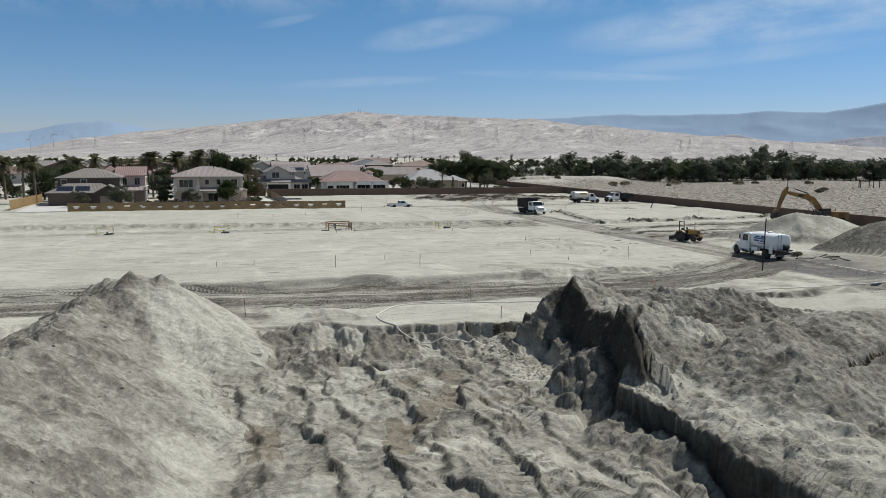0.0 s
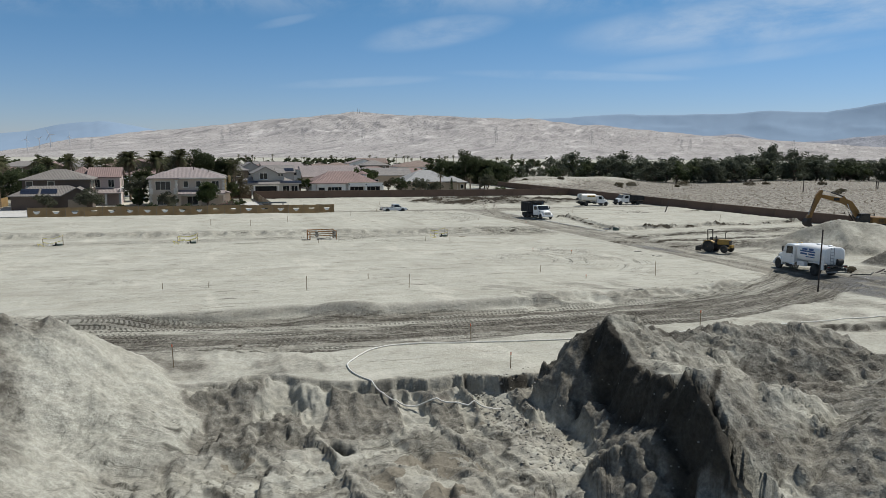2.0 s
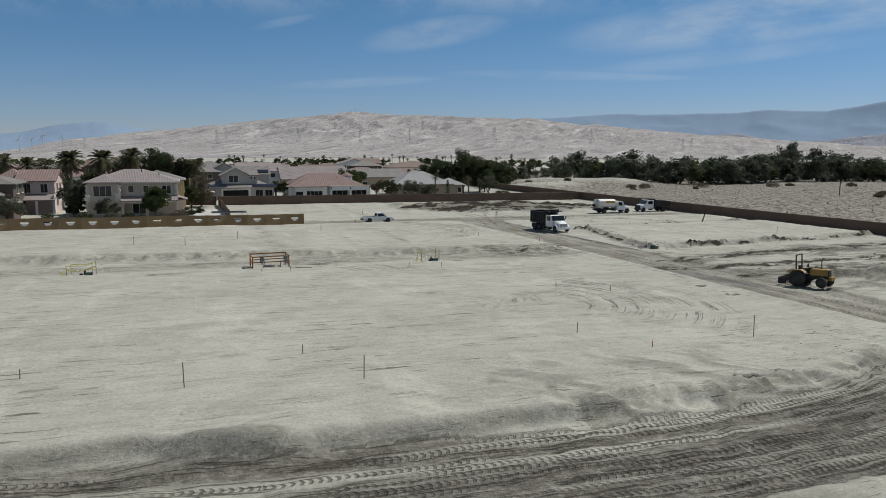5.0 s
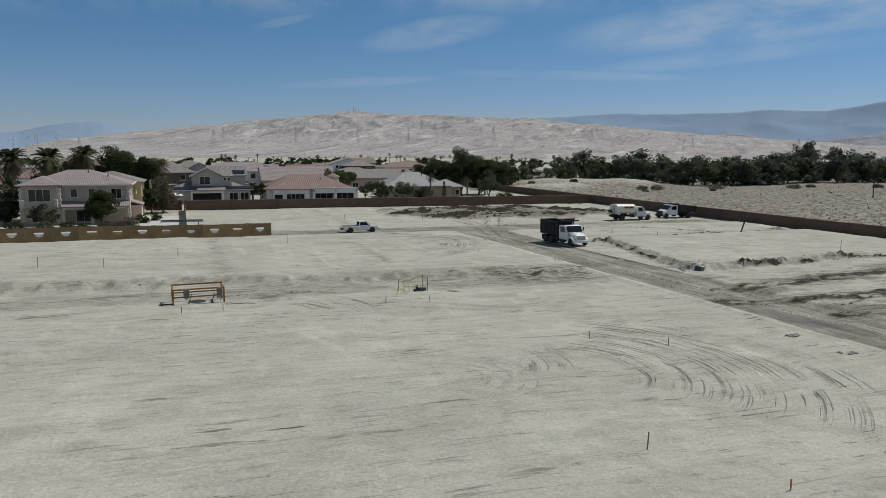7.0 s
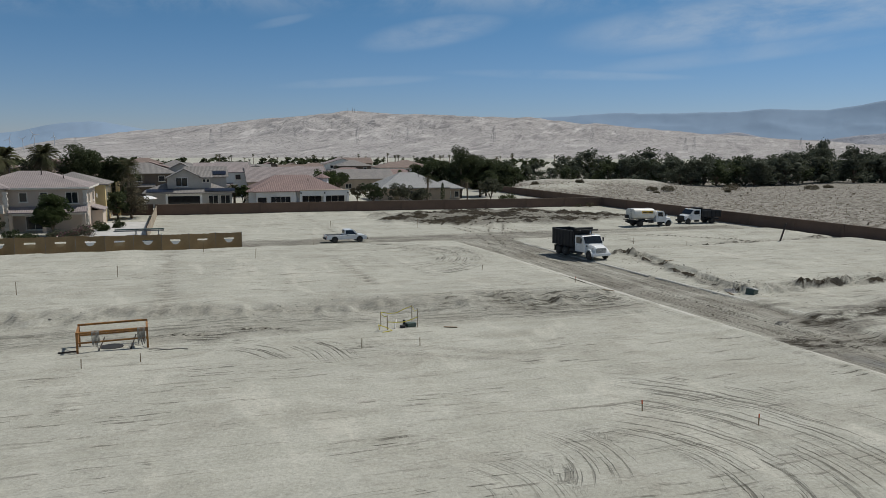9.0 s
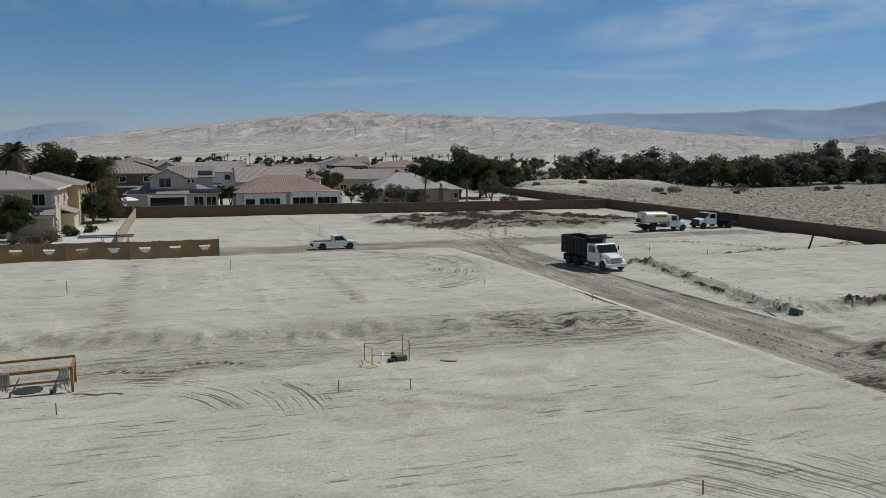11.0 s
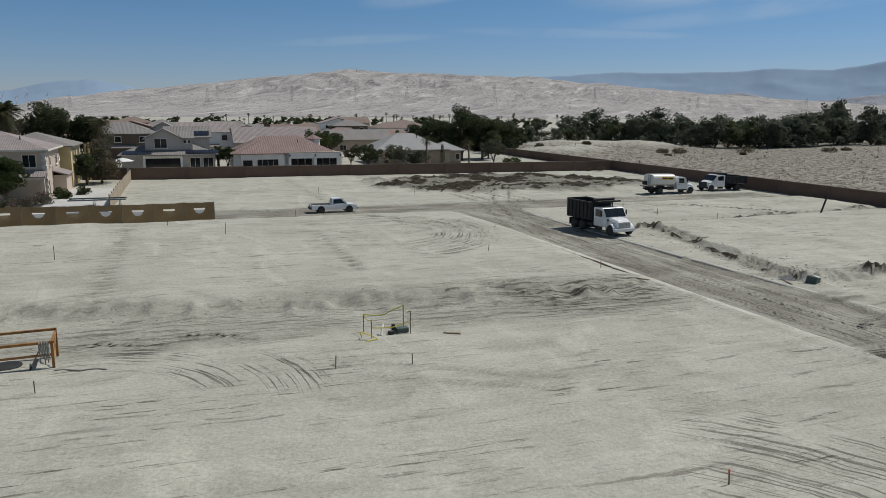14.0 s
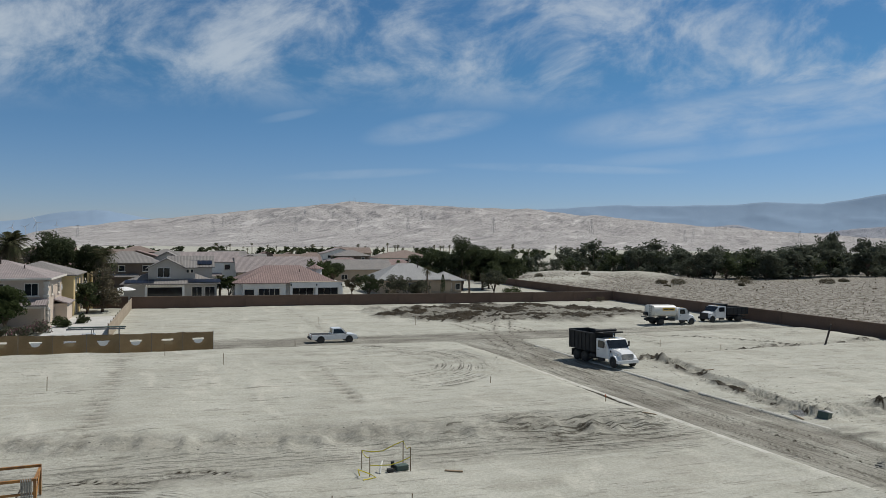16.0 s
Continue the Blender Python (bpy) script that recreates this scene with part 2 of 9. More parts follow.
# tyre tracks: width between the wheels, depth, and points along the way
TRACKS = [
    (2.3, 0.11, [(5.4, 50.0, 0), (7.0, 53.0, 0), (8.4, 56.0, 0), (8.8, 57.4, 0)]),
    (2.0, 0.07, [(62.6, 70, 0), (63.2, 100, 0), (63.4, 145, 0), (68, 166, 0), (74, 180, 0)]),
    (2.1, 0.07, [(65.4, 74, 0), (65, 110, 0), (65.0, 146, 0), (70, 164, 0), (80, 185, 0)]),
    (2.0, 0.05, [(-15, 112, 0), (20, 113.4, 0), (38, 111.6, 0), (58, 113, 0), (64, 122, 0)]),
    (2.0, 0.05, [(40, 146, 0), (50, 146.5, 0), (55, 143, 0), (55, 137, 0), (49, 133, 0), (42, 134, 0)]),
    (0.5, 0.09, [(23.6, 112.5, 0), (24.9, 112.4, 0), (27.0, 111.5, 0), (28.5, 110.4, 0), (29.8, 109.9, 0)]),
    (0.5, 0.09, [(28.3, 112.5, 0), (31.2, 111.9, 0), (32.9, 109.6, 0), (33.9, 106.7, 0), (34.6, 104.0, 0)]),
    (0.5, 0.06, [(27.4, 112.5, 0), (30, 112.2, 0), (31.8, 111.4, 0)]),
    (1.6, 0.05, [(33, 106.6, 0), (38.9, 103.4, 0), (45, 100, 0)]),
    (2.0, 0.05, [(44, 143, 0), (51, 143, 0), (52.5, 138, 0), (48, 136, 0)]),
    (2.0, 0.10, [(67.5, 163, 0), (67, 170, 0), (66, 180, 0)]),
    (2.0, 0.10, [(73.5, 161.5, 0), (72.5, 170, 0), (73, 180, 0)]),
    (2.2, 0.09, [(64, 175, 0), (72, 190, 0), (60, 201, 0)]),
    (2.2, 0.09, [(70, 172, 0), (84, 188, 0), (98, 195, 0)]),
    (2.4, 0.10, [(67, 95, 0), (80, 99, 0), (98, 100, 0), (110, 108, 0)]),
    (2.4, 0.10, [(66, 90, 0), (84, 94, 0), (104, 96, 0)]),
    (2.4, 0.22, [(16, 18.4, 0), (21.3, 20.8, 0), (27.2, 23.6, 0), (32.1, 25.6, 0), (44, 29, 0)]),
    (2.0, 0.07, [(76, 164, 0), (84, 152, 0), (86, 148, 0), (80, 146, 0)]),
]


HAUL = [(-60, 62.5, 0), (-3, 61.2, 0), (4, 59.8, 0), (10, 58.7, 0), (16, 57.9, 0), (25, 57.6, 0), (34, 57.3, 0), (40, 57.6, 0), (47, 58.8, 0), (54, 61.0, 0), (60, 64.0, 0), (66, 68.0, 0)]
# sheaves of curved tyre marks: centre, inner and outer radius, first and last angle, strength, lengthwise squash
ARCS = [
    (25.0, 103.0, 5.0, 9.8, -6, 112, 1.0, 1.0),
    (39.0, 85.5, 4.6, 15.6, -60, 62, 0.72, 1.0),
    (35.4, 88.0, 3.0, 6.2, -50, 40, 0.55, 1.0),
    (33.0, 86.0, 2.0, 5.0, -60, 50, 0.32, 1.0),
    (46.5, 139.0, 6.0, 12.4, -100, 100, 0.95, 1.2),
    (84.0, 150.5, 3.0, 5.4, 60, 260, 0.6, 1.0),
]


def terrain(x, y):
    """Height of the ground, and its damp and painted shade, mud, paving and clay shares."""
    x, y = np.asarray(x, float), np.asarray(y, float)
    near = step(-90, -60, x) * step(190, 150, x) * step(-30, 0, y) * step(260, 225, y)
    base = plane(x, y)
    w1 = fbm(x, y, 5.0, 3, 11)
    z = base + near * (0.05 * fbm(x, y, 9.0, 3, 3) + 0.03 * fbm(x, y, 1.4, 3, 5) + 0.025 * step(50, 53, y) * fbm(x * 0.14, y, 0.7, 3, 7))
    damp_shade = np.zeros_like(x)
    # cut: fresh-cut moist sand plus painted shade of turned-away faces, edges and lips
    mud, pave, clay, peb, cut = (np.zeros_like(x) for _ in range(5))

    z = z + near * step(66, 70, y) * step(58, 56, x) * 0.03 * np.maximum(0, ridged(x * 0.22, y, 0.9, 2, 9)) * step(0.0, 0.5, fbm(x, y, 6.0, 2, 10))
    # graded pads: the middle field, the one behind it, the one beside the street
    y_edge = 63.5 - 1.5 * step(12, 18, x) + 1.2 * step(36, 46, x) + 2.2 * step(46, 54, x) + 3.0 * step(54, 60, x)
    fe = step(-0.35, 0.85, y - y_edge + 0.35 * w1)
    field = fe * step(112.8, 110.4, y) * step(60.6, 58.9, x) * step(-70, -60, x)
    lift = 0.55 * (1 - step(28, 48, x)) + 0.12
    z = z + field * lift * (1 - 0.7 * step(66, 95, y))
    back = step(114.0, 118.6, y + 0.8 * w1 + 0.10 * (x - 38)) * step(153.0, 151.0, y) * step(60.0, 57.6, x) * step(-70, -60, x)
    z = z + back * 0.60
    lane = step(109.0, 110.5, y + 0.5 * w1) * step(117.0, 114.5, y + 0.5 * w1) * step(60, 57, x)
    damp_shade = np.maximum(damp_shade, lane * 0.22)
    face = np.exp(-((y + 0.8 * w1 + 0.10 * (x - 38) - 116.2) / 1.6) ** 2) * step(60, 56, x)
    damp_shade = np.maximum(damp_shade, face * 0.32)
    z = z + face * (0.24 * ridged(x, y, 1.8, 4, 41))
    damp_shade = np.maximum(damp_shade, face * 0.5 * step(0.5, 0.9, ridged(x * 0.6, y, 1.3, 3, 43)))
    # east pads with their dug edges
    w2 = fbm(x, y, 3.0, 3, 23)
    edge_x = 70.2 + 0.21 * (y - 114) + 0.45 * w2
    padr = step(0, 0.45, x - edge_x) * step(112.8, 113.4, y - 0.12 * (x - 76) + 0.8 * w2) * step(139.0, 137.5, y - 0.08 * (x - 80)) * step(115, 113, x)
    z = z + padr * 0.50
    padq = step(74.5, 76.5, x) * step(141.0, 142.6, y - 0.05 * (x - 80)) * step(157, 155, y) * step(115, 113, x)
    z = z + padq * 0.30
    for pts, wid, amp, dk in (([(75.4, 139, 0), (73.6, 131, 0), (71.6, 124, 0), (70.6, 118, 0), (69.4, 115, 0), (71.5, 112.8, 0)], 0.34, 0.30, 1.0),
                              ([(71.5, 112.8, 0), (80, 113.2, 0), (90, 114.6, 0), (101, 115.4, 0), (113, 117, 0)], 0.32, 0.34, 0.95),
                              ([(73.5, 137.6, 0), (80, 138.6, 0), (88, 139.8, 0), (94, 141.8, 0), (99, 141.4, 0), (112, 143.4, 0)], 0.34, 0.30, 0.85),
                              ([(88, 152, 0), (94, 146, 0), (98, 142, 0)], 0.18, 0.10, 0.9)):
        jx, jy = x + 0.5 * fbm(x, y, 1.6, 4, 51), y + 0.5 * fbm(x, y, 1.6, 4, 53)
        d, _, s_, al = crest(jx, jy, pts)
        g = np.exp(-(d / wid) ** 2)
        apron = np.exp(-(d / (wid * 3.0)) ** 2)
        lump = ridged(x, y, 0.9, 3, 57)
        z = z + g * amp * (0.45 + 0.5 * lump) + apron * 0.10 * ridged(x, y, 1.0, 2, 58)
        # scarp edges darkened: shade of their west faces painted in with brown damp
        on = step(0.18, 0.40, g) * step(-0.45, 0.1, fbm(x, y, 1.8, 4, 59))
        damp_shade = np.maximum(damp_shade, np.maximum(dk * on, 0.35 * dk * step(0.45, 0.75, apron * (0.8 + 0.6 * lump))))
        mud = np.maximum(mud, 0.55 * dk * on)
        cut = np.maximum(cut, 0.85 * dk * on * step(0.35, 0.0, lump))
    scr = step(66, 68, x) * step(112, 108, y) * step(78, 84, y) * step(116, 112, x)
    damp_shade = np.maximum(damp_shade, scr * 0.72 * step(-0.3, 0.4, fbm(x * 0.35, y, 1.6, 4, 71)))
    band_m = np.zeros_like(x)
    for pts, wid in (([(67, 102.6, 0), (72, 103.2, 0), (79, 105.0, 0), (92, 106.4, 0), (110, 107.5, 0)], 1.7), ([(61.6, 99.0, 0), (65, 98.2, 0), (72, 97.0, 0), (90, 97.5, 0), (110, 99, 0)], 1.5), ([(66.4, 92, 0), (80, 93, 0), (108, 92, 0)], 1.2)):
        d, _, s_, al = crest(x, y + 0.5 * w2, pts)
        st_ = step(wid, wid * 0.4, d) * step(-0.45, 0.0, fbm(al * 0.22, s_, 0.8, 4, 73) + 0.15)
        damp_shade = np.maximum(damp_shade, st_ * 0.95)
        mud = np.maximum(mud, 0.45 * st_)
        band_m = np.maximum(band_m, step(wid * 1.7, wid * 0.8, d))
    z = z + scr * 0.08 * ridged(x * 0.5, y, 1.6, 3, 72)

    # turned mud before the far wall
    m_d = ((x - 81) / 22) ** 2 + ((y - 186.5 + 0.10 * (x - 80)) / 14) ** 2 + 0.35 * fbm(x, y, 6, 4, 31)
    mm = step(1.30, 0.85, m_d)
    mud = np.maximum(mud, mm * (0.12 + 0.46 * step(-0.55, 0.1, fbm(x * 0.5, y, 3.0, 4, 33))))
    damp_shade = np.maximum(damp_shade, 0.75 * mm)
    z = z + mm * (0.30 * ridged(x, y, 2.6, 4, 35) + 0.15)

    # streets: dusty asphalt between concrete gutters
    sa = step(60.2, 60.6, x) * step(68.1, 67.7, x) * step(40, 56, y) * step(160, 157, y)
    sb = step(155.2, 155.7, y) * step(163.6, 163.1, y) * step(-90, -80, x) * step(114, 110, x)
    st = np.maximum(sa, sb)
    pave = st * (0.85 + 0.25 * fbm(x, y, 3.0, 3, 81))
    along_ = np.where(sa > sb, fbm(x, y * 0.06, 0.8, 3, 83), fbm(x * 0.06, y, 0.8, 3, 85))
    pave = np.clip(pave - 0.5 * step(-0.1, 0.6, along_), 0, 1)
    z = z - st * 0.16
    z = z + 0.09 * np.exp(-((x - 59.5 + 0.2 * w2) / 0.32) ** 2) * step(70, 80, y) * step(150, 146, y)
    wet = sa * step(71, 66, y + 1.5 * w1) * step(-0.2, 0.3, fbm(x, y * 0.3, 1.2, 3, 87))
    wet = np.maximum(wet, step(1.3, 0.6, np.hypot((x - 62.6 - 0.15 * (92 - y)) / 1.1, (y - 92) / 4.5) + 0.3 * w2) * 0.9)

    pool = step(1.2, 0.8, ((x - 66) / 6.8) ** 2 + ((y - 60.5) / 6.2) ** 2 + 0.3 * w2)
    damp_shade = np.maximum(damp_shade, 0.6 * step(1.7, 1.0, ((x - 70) / 9.0) ** 2 + ((y - 62) / 8.0) ** 2 + 0.3 * w2))
    wet = np.maximum(wet, pool * step(-0.5, 0.0, fbm(x * 0.4, y, 1.8, 3, 89)))
    pave = np.maximum(pave, 0.8 * pool)
    # front haul road: bands and tread rows that follow its run
    hd, _, hs, ha = crest(x, y, HAUL)
    hw = 4.1 + 0.5 * fbm(ha, ha * 0, 9.0, 2, 95)
    road = step(hw + 0.5, hw - 0.3, hd + 0.3 * w1) * step(66, 62, x)
    z = z - road * 0.20
    band = fbm(ha * 0.035, hs, 0.85, 4, 91)
    damp_shade = np.maximum(damp_shade, road * np.clip(0.80 + 1.0 * band, 0.15, 1))
    z = z + road * (0.07 * fbm(ha * 0.05, hs, 0.7, 3, 93) + 0.03 * fbm(x, y, 0.6, 2, 94))
    # bare face of the field's edge above the road, its shade put into the colour
    bf = 4 * fe * (1 - fe) * step(38, 26, x) * step(-70, -60, x)
    damp_shade = np.maximum(damp_shade, bf * 0.50)
    mound = np.exp(-((x - 14.6) / 2.8) ** 2 - ((y - 62.7) / 0.9) ** 2)
    z = z + 0.38 * mound
    damp_shade = np.maximum(damp_shade, 0.55 * step(0.2, 0.6, mound + 0.2 * w1))
    # sand pushed over the field's edge in slanting blade strokes
    fan = step(18, 26, x) * step(52, 44, x) * step(0, 1.5, y - y_edge) * step(9.0, 5.0, y - y_edge)
    z = z + fan * 0.07 * ridged((x + y) * 0.45, (x - y) * 0.10, 0.75, 2, 96)
    damp_shade = np.maximum(damp_shade, fan * 0.4 * step(0.45, 0.75, ridged((x + y) * 0.45, (x - y) * 0.10, 0.75, 2, 96)) * step(-0.2, 0.2, w1))
    brow = np.exp(-((y - y_edge - 0.2) / 1.3) ** 2) * step(27, 31, x) * step(58, 52, x)
    z = z + brow * 0.22 * ridged(x, y, 1.5, 3, 97)
    damp_shade = np.maximum(damp_shade, brow * 0.55 * step(0.0, 0.35, fbm(x, y, 1.4, 4, 98)))

    verge = step(26, 34, x) * step(58.6, 57, x) * step(hw + 0.4, hw - 0.2, hd - 5.5) * (y < 60)
    damp_shade = np.maximum(damp_shade, verge * np.clip(0.22 + 0.4 * fbm(x, y, 2.6, 4, 100), 0, 1))
    z = z + verge * 0.05 * ridged(x, y, 1.3, 3, 102)

    # trodden sand between the road and the pit's west end
    trod = step(-4, -1, x) * step(14.5, 10.5, x) * step(49.0, 50.2, y) * step(57.5, 55.8, y)
    damp_shade = np.maximum(damp_shade, trod * np.clip(0.34 + 0.55 * fbm(x, y, 2.2, 4, 110), 0.05, 0.9))
    z = z + trod * (0.07 * ridged(x, y, 1.1, 3, 112) + 0.05 * fbm(x, y, 2.5, 2, 114))

    # the excavation
    yb = 50.3 - 0.24 * (x - 3.4) + 0.7 * fbm(x, y * 0.2, 2.6, 3, 101)
    yb = np.where(x > 24, 46.4 + 0.12 * (x - 24) + 0.7 * fbm(x, y * 0.2, 2.6, 3, 101), yb)
    yb = yb - 0.22 * ridged(x, x * 0, 1.1, 3, 103)
    dp = yb - y
    lipped = 0.2 + 0.8 * step(9.5, 13.0, x + 2.0 * w1)
    below = step(0.0, 0.35, dp) * 0.75 * lipped + step(0.1, 2.6, dp) * 0.75 * (1 - lipped) + step(0.2, 4.2, dp) * 0.85
    below = below * (1 - 0.45 * step(30, 45, x)) * step(-26, -18, x)
    z = z - below * near - 0.22 * step(0.0, 0.3, dp) * np.maximum(0, ridged(x, y * 0.3, 1.3, 2, 104)) * step(3.6, 1.5, dp) * step(1.0, 3.0, x)
    inpit = step(0.4, 2.5, dp) * step(-26, -18, x)
    wx, wy = x + 2.2 * fbm(x, y, 7, 2, 111), y + 2.2 * fbm(x, y, 7, 2, 113)
    n1 = vnoise(wx / 1.25, wy / 4.6, 115) + 0.22 * vnoise(wx / 0.6, wy / 1.5, 116)
    n2 = vnoise((wx + 0.7 * wy) / 1.7, (wy - 0.7 * wx) / 4.0, 119) + 0.25 * vnoise(wx / 0.8, wy / 0.9, 120)
    floor_ = inpit * step(24, 20, x) * step(-2, 2, x)
    pitw = floor_ * step(2.6, 5.0, dp)
    z = z + pitw * (0.10 * np.tanh(4 * n1) + 0.09 * np.tanh(5 * n2) + 0.06 * fbm(x, y, 1.1, 3, 121) + 0.05 * ridged(x, y, 0.7, 3, 122) - 0.05)
    bank = step(0.3, 0.8, dp) * step(6.5, 4.0, dp) * step(24, 20, x) * step(0, 3, x)
    z = z + bank * (0.20 * ridged(x, y, 1.9, 4, 106) + 0.10 * ridged(x, y, 0.7, 3, 107) - 0.05)
    chute = fbm(x, y * 0.3, 1.5, 4, 108)
    damp_shade = np.maximum(damp_shade, bank * 0.85 * step(-0.05, 0.12, chute))
    z = z + bank * 0.22 * step(-0.02, 0.06, chute)
    # windrows of the digger: a torn face to the west, a combed slope to the east
    qx, qy = x + 0.5 * fbm(x, y, 2.4, 4, 124), y + 0.5 * fbm(x, y, 2.4, 4, 128)
    torn = np.zeros_like(x)
    for pts, hgt_, back_ in (([(5.6, 45.2, 0), (5.0, 40.6, 0), (5.5, 38.7, 0), (5.8, 36.7, 0), (5.1, 34.0, 0), (5.4, 28, 0), (5.0, 20, 0)], 0.42, 1.0),
                             ([(7.1, 40.1, 0), (7.0, 38.4, 0), (7.1, 35.6, 0), (7.4, 32.4, 0), (7.9, 26, 0), (7.6, 20, 0)], 0.55, 1.5),
                             ([(9.7, 41.6, 0), (10.1, 40.0, 0), (10.3, 36.4, 0), (10.5, 32.6, 0), (10.2, 29.8, 0), (10.6, 22, 0)], 0.48, 1.4),
                             ([(10.7, 31.0, 0), (11.4, 32.9, 0), (12.9, 32.4, 0), (13.2, 29.6, 0), (13.0, 24, 0)], 0.42, 1.3),
                             ([(14.6, 37.4, 0), (14.0, 35.6, 0), (13.1, 33.7, 0)], 0.36, 1.1),
                             ([(16.8, 33.0, 0), (16.2, 29.6, 0), (16.4, 24, 0)], 0.40, 1.4),
                             ([(14.6, 44.1, 0), (17.5, 43.5, 0), (17.9, 41.3, 0), (18.0, 38.7, 0)], 0.26, 0.9),
                             ([(15.9, 40.9, 0), (17.3, 37.5, 0), (17.5, 35.2, 0), (16.1, 33.7, 0)], 0.26, 0.9),
                             ([(19.1, 35.8, 0), (18.0, 34.3, 0), (16.5, 33.2, 0), (14.9, 32.4, 0)], 0.28, 0.9),
                             ([(2.5, 44.2, 0), (2.3, 39.4, 0), (2.3, 37.6, 0), (2.4, 33.8, 0), (2.4, 28, 0)], 0.30, 0.9),
                             ([(9.0, 43.6, 0), (7.1, 42.7, 0), (5.4, 43.2, 0), (3.4, 43.4, 0)], 0.38, 0.9)):
        d, _, s_, al = crest(qx, qy, pts)
        s_ = np.where(pts[0][1] < pts[-1][1], s_, -s_)
        east_ = np.where(s_ > 0, np.exp(-(d / back_) ** 1.5), np.exp(-(d / 0.11) ** 2))
        east_ = east_ * np.where(d > 3, 0, 1) * (0.55 + 0.65 * step(-0.4, 0.3, fbm(al, al * 0, 2.2, 2, len(pts) + int(hgt_ * 100))))
        z = z + pitw * 0.68 * hgt_ * east_
        torn = np.maximum(torn, np.exp(-((s_ + 0.02) / 0.15) ** 2) * step(0.5, 0.2, d))
    tq = 2.4 * fbm(qx + 0.5 * wx, qy + 0.5 * wy, 4.6, 3, 117) + 0.12 * (qx + qy)
    fl = np.floor(tq)
    fr = tq - fl
    plate = fl + step(0.0, 0.13, fr)
    z = z + pitw * (0.17 * (plate - tq) + 0.05 * ridged(x, y, 1.6, 3, 123))
    shade_ = _hash(fl, fl * 0 + 3, 125)
    # dark line along each plate's step paints the small shadow it casts
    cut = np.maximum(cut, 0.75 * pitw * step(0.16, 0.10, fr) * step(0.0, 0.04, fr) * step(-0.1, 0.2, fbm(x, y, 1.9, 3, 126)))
    damp_shade = np.maximum(damp_shade, pitw * np.clip(0.14 + 0.42 * shade_, 0, 1) * step(-0.4, 0.2, fbm(x, y, 1.3, 3, 127)))
    clay = np.maximum(clay, pitw * (shade_ > 0.45) * step(0.30, 0.42, fr) * step(0.85, 0.75, fr) * step(-0.05, 0.05, fbm(x, y, 2.2, 3, 129)))
    hole = np.exp(-(np.hypot(qx - 10.4, qy - 41.8) / 0.42) ** 4)
    z = z - 0.7 * hole * pitw
    # windrows' west faces and the hole get their shade as dark colour
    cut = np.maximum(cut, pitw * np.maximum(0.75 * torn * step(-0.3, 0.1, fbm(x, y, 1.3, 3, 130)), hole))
    # smooth brown puddle beds between them
    for pts, wid in (([(13.6, 36.7, 0), (11.9, 34.4, 0), (10.8, 33.1, 0), (9.2, 31.3, 0)], 0.75), ([(13.2, 40.2, 0), (14.4, 39.6, 0)], 0.6), ([(3.0, 34.4, 0), (2.9, 31, 0)], 0.8), ([(14.6, 35.0, 0), (16.4, 34.4, 0)], 0.5), ([(11.6, 38.4, 0), (12.4, 38.8, 0)], 0.5), ([(9.0, 33.5, 0), (8.8, 29, 0)], 0.6)):
        d, _, s_, al = crest(x + 0.3 * w2, y + 0.3 * w1, pts)
        clay = np.maximum(clay, pitw * step(wid, wid * 0.88, d + 0.25 * fbm(x, y, 0.8, 3, 118)))
    damp_shade = np.maximum(damp_shade, pitw * np.clip(0.10 + 0.34 * step(-0.15, 0.10, fbm(wx, wy, 2.0, 4, 127)) + 0.30 * step(0.22, 0.36, fbm(wx, wy, 1.2, 3, 128)), 0.0, 1) * (1 - clay))
    damp_shade = np.maximum(damp_shade, inpit * step(5.5, 2.2, dp) * step(24, 20, x) * 0.22)
    west_ = step(11.5, 8.0, x + 1.2 * w1) * step(-1.0, 1.5, x) * step(0.2, 0.9, dp) * step(9.0, 6.0, dp)
    damp_shade = np.maximum(damp_shade, west_ * (0.30 + 0.55 * step(-0.1, 0.2, chute)))
    z = z + west_ * 0.22 * ridged(x, y, 1.5, 3, 109)
    # undercut edge of the bank: shade under its overhang put into the colour
    lip_shade = np.exp(-((dp - 0.18) / 0.28) ** 2) * step(1.0, 3.0, x)
    damp_shade = np.maximum(damp_shade, lip_shade * 0.55)
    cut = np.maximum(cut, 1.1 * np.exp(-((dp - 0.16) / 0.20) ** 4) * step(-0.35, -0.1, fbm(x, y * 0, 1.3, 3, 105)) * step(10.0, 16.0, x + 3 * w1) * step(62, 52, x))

    # east ledge behind the cut, with its tall cut side
    xe = 19.8 + 0.35 * fbm(x * 0.2, y, 3.0, 3, 131) + 4.2 * step(29.5, 34.5, y)
    ledge = step(-0.05, 0.22, x - xe) * step(47.0, 41.5, y + 0.6 * w1) * step(62, 48, x)
    lev = 1.95 - 0.035 * np.clip(x - 20, 0, 40)
    ts = np.maximum(0, lev * (1 - 0.75 * step(36, 47, y)))
    z = z + ledge * ts * step(70, 40, x)
    # the wall's side away from the sun is darkened as painted shade
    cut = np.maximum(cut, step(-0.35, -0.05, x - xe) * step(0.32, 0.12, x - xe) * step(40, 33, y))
    # floor along the wall sunk and darkened, to widen its band of shadow
    shade_ditch = step(-2.3, -1.5, x - xe) * step(0.12, 0.0, x - xe) * step(37, 32, y)
    z = z * (1 - 0.6 * shade_ditch) + 0.6 * shade_ditch * (base - 2.0) - 0.25 * shade_ditch
    damp_shade = np.maximum(damp_shade, 0.6 * shade_ditch)
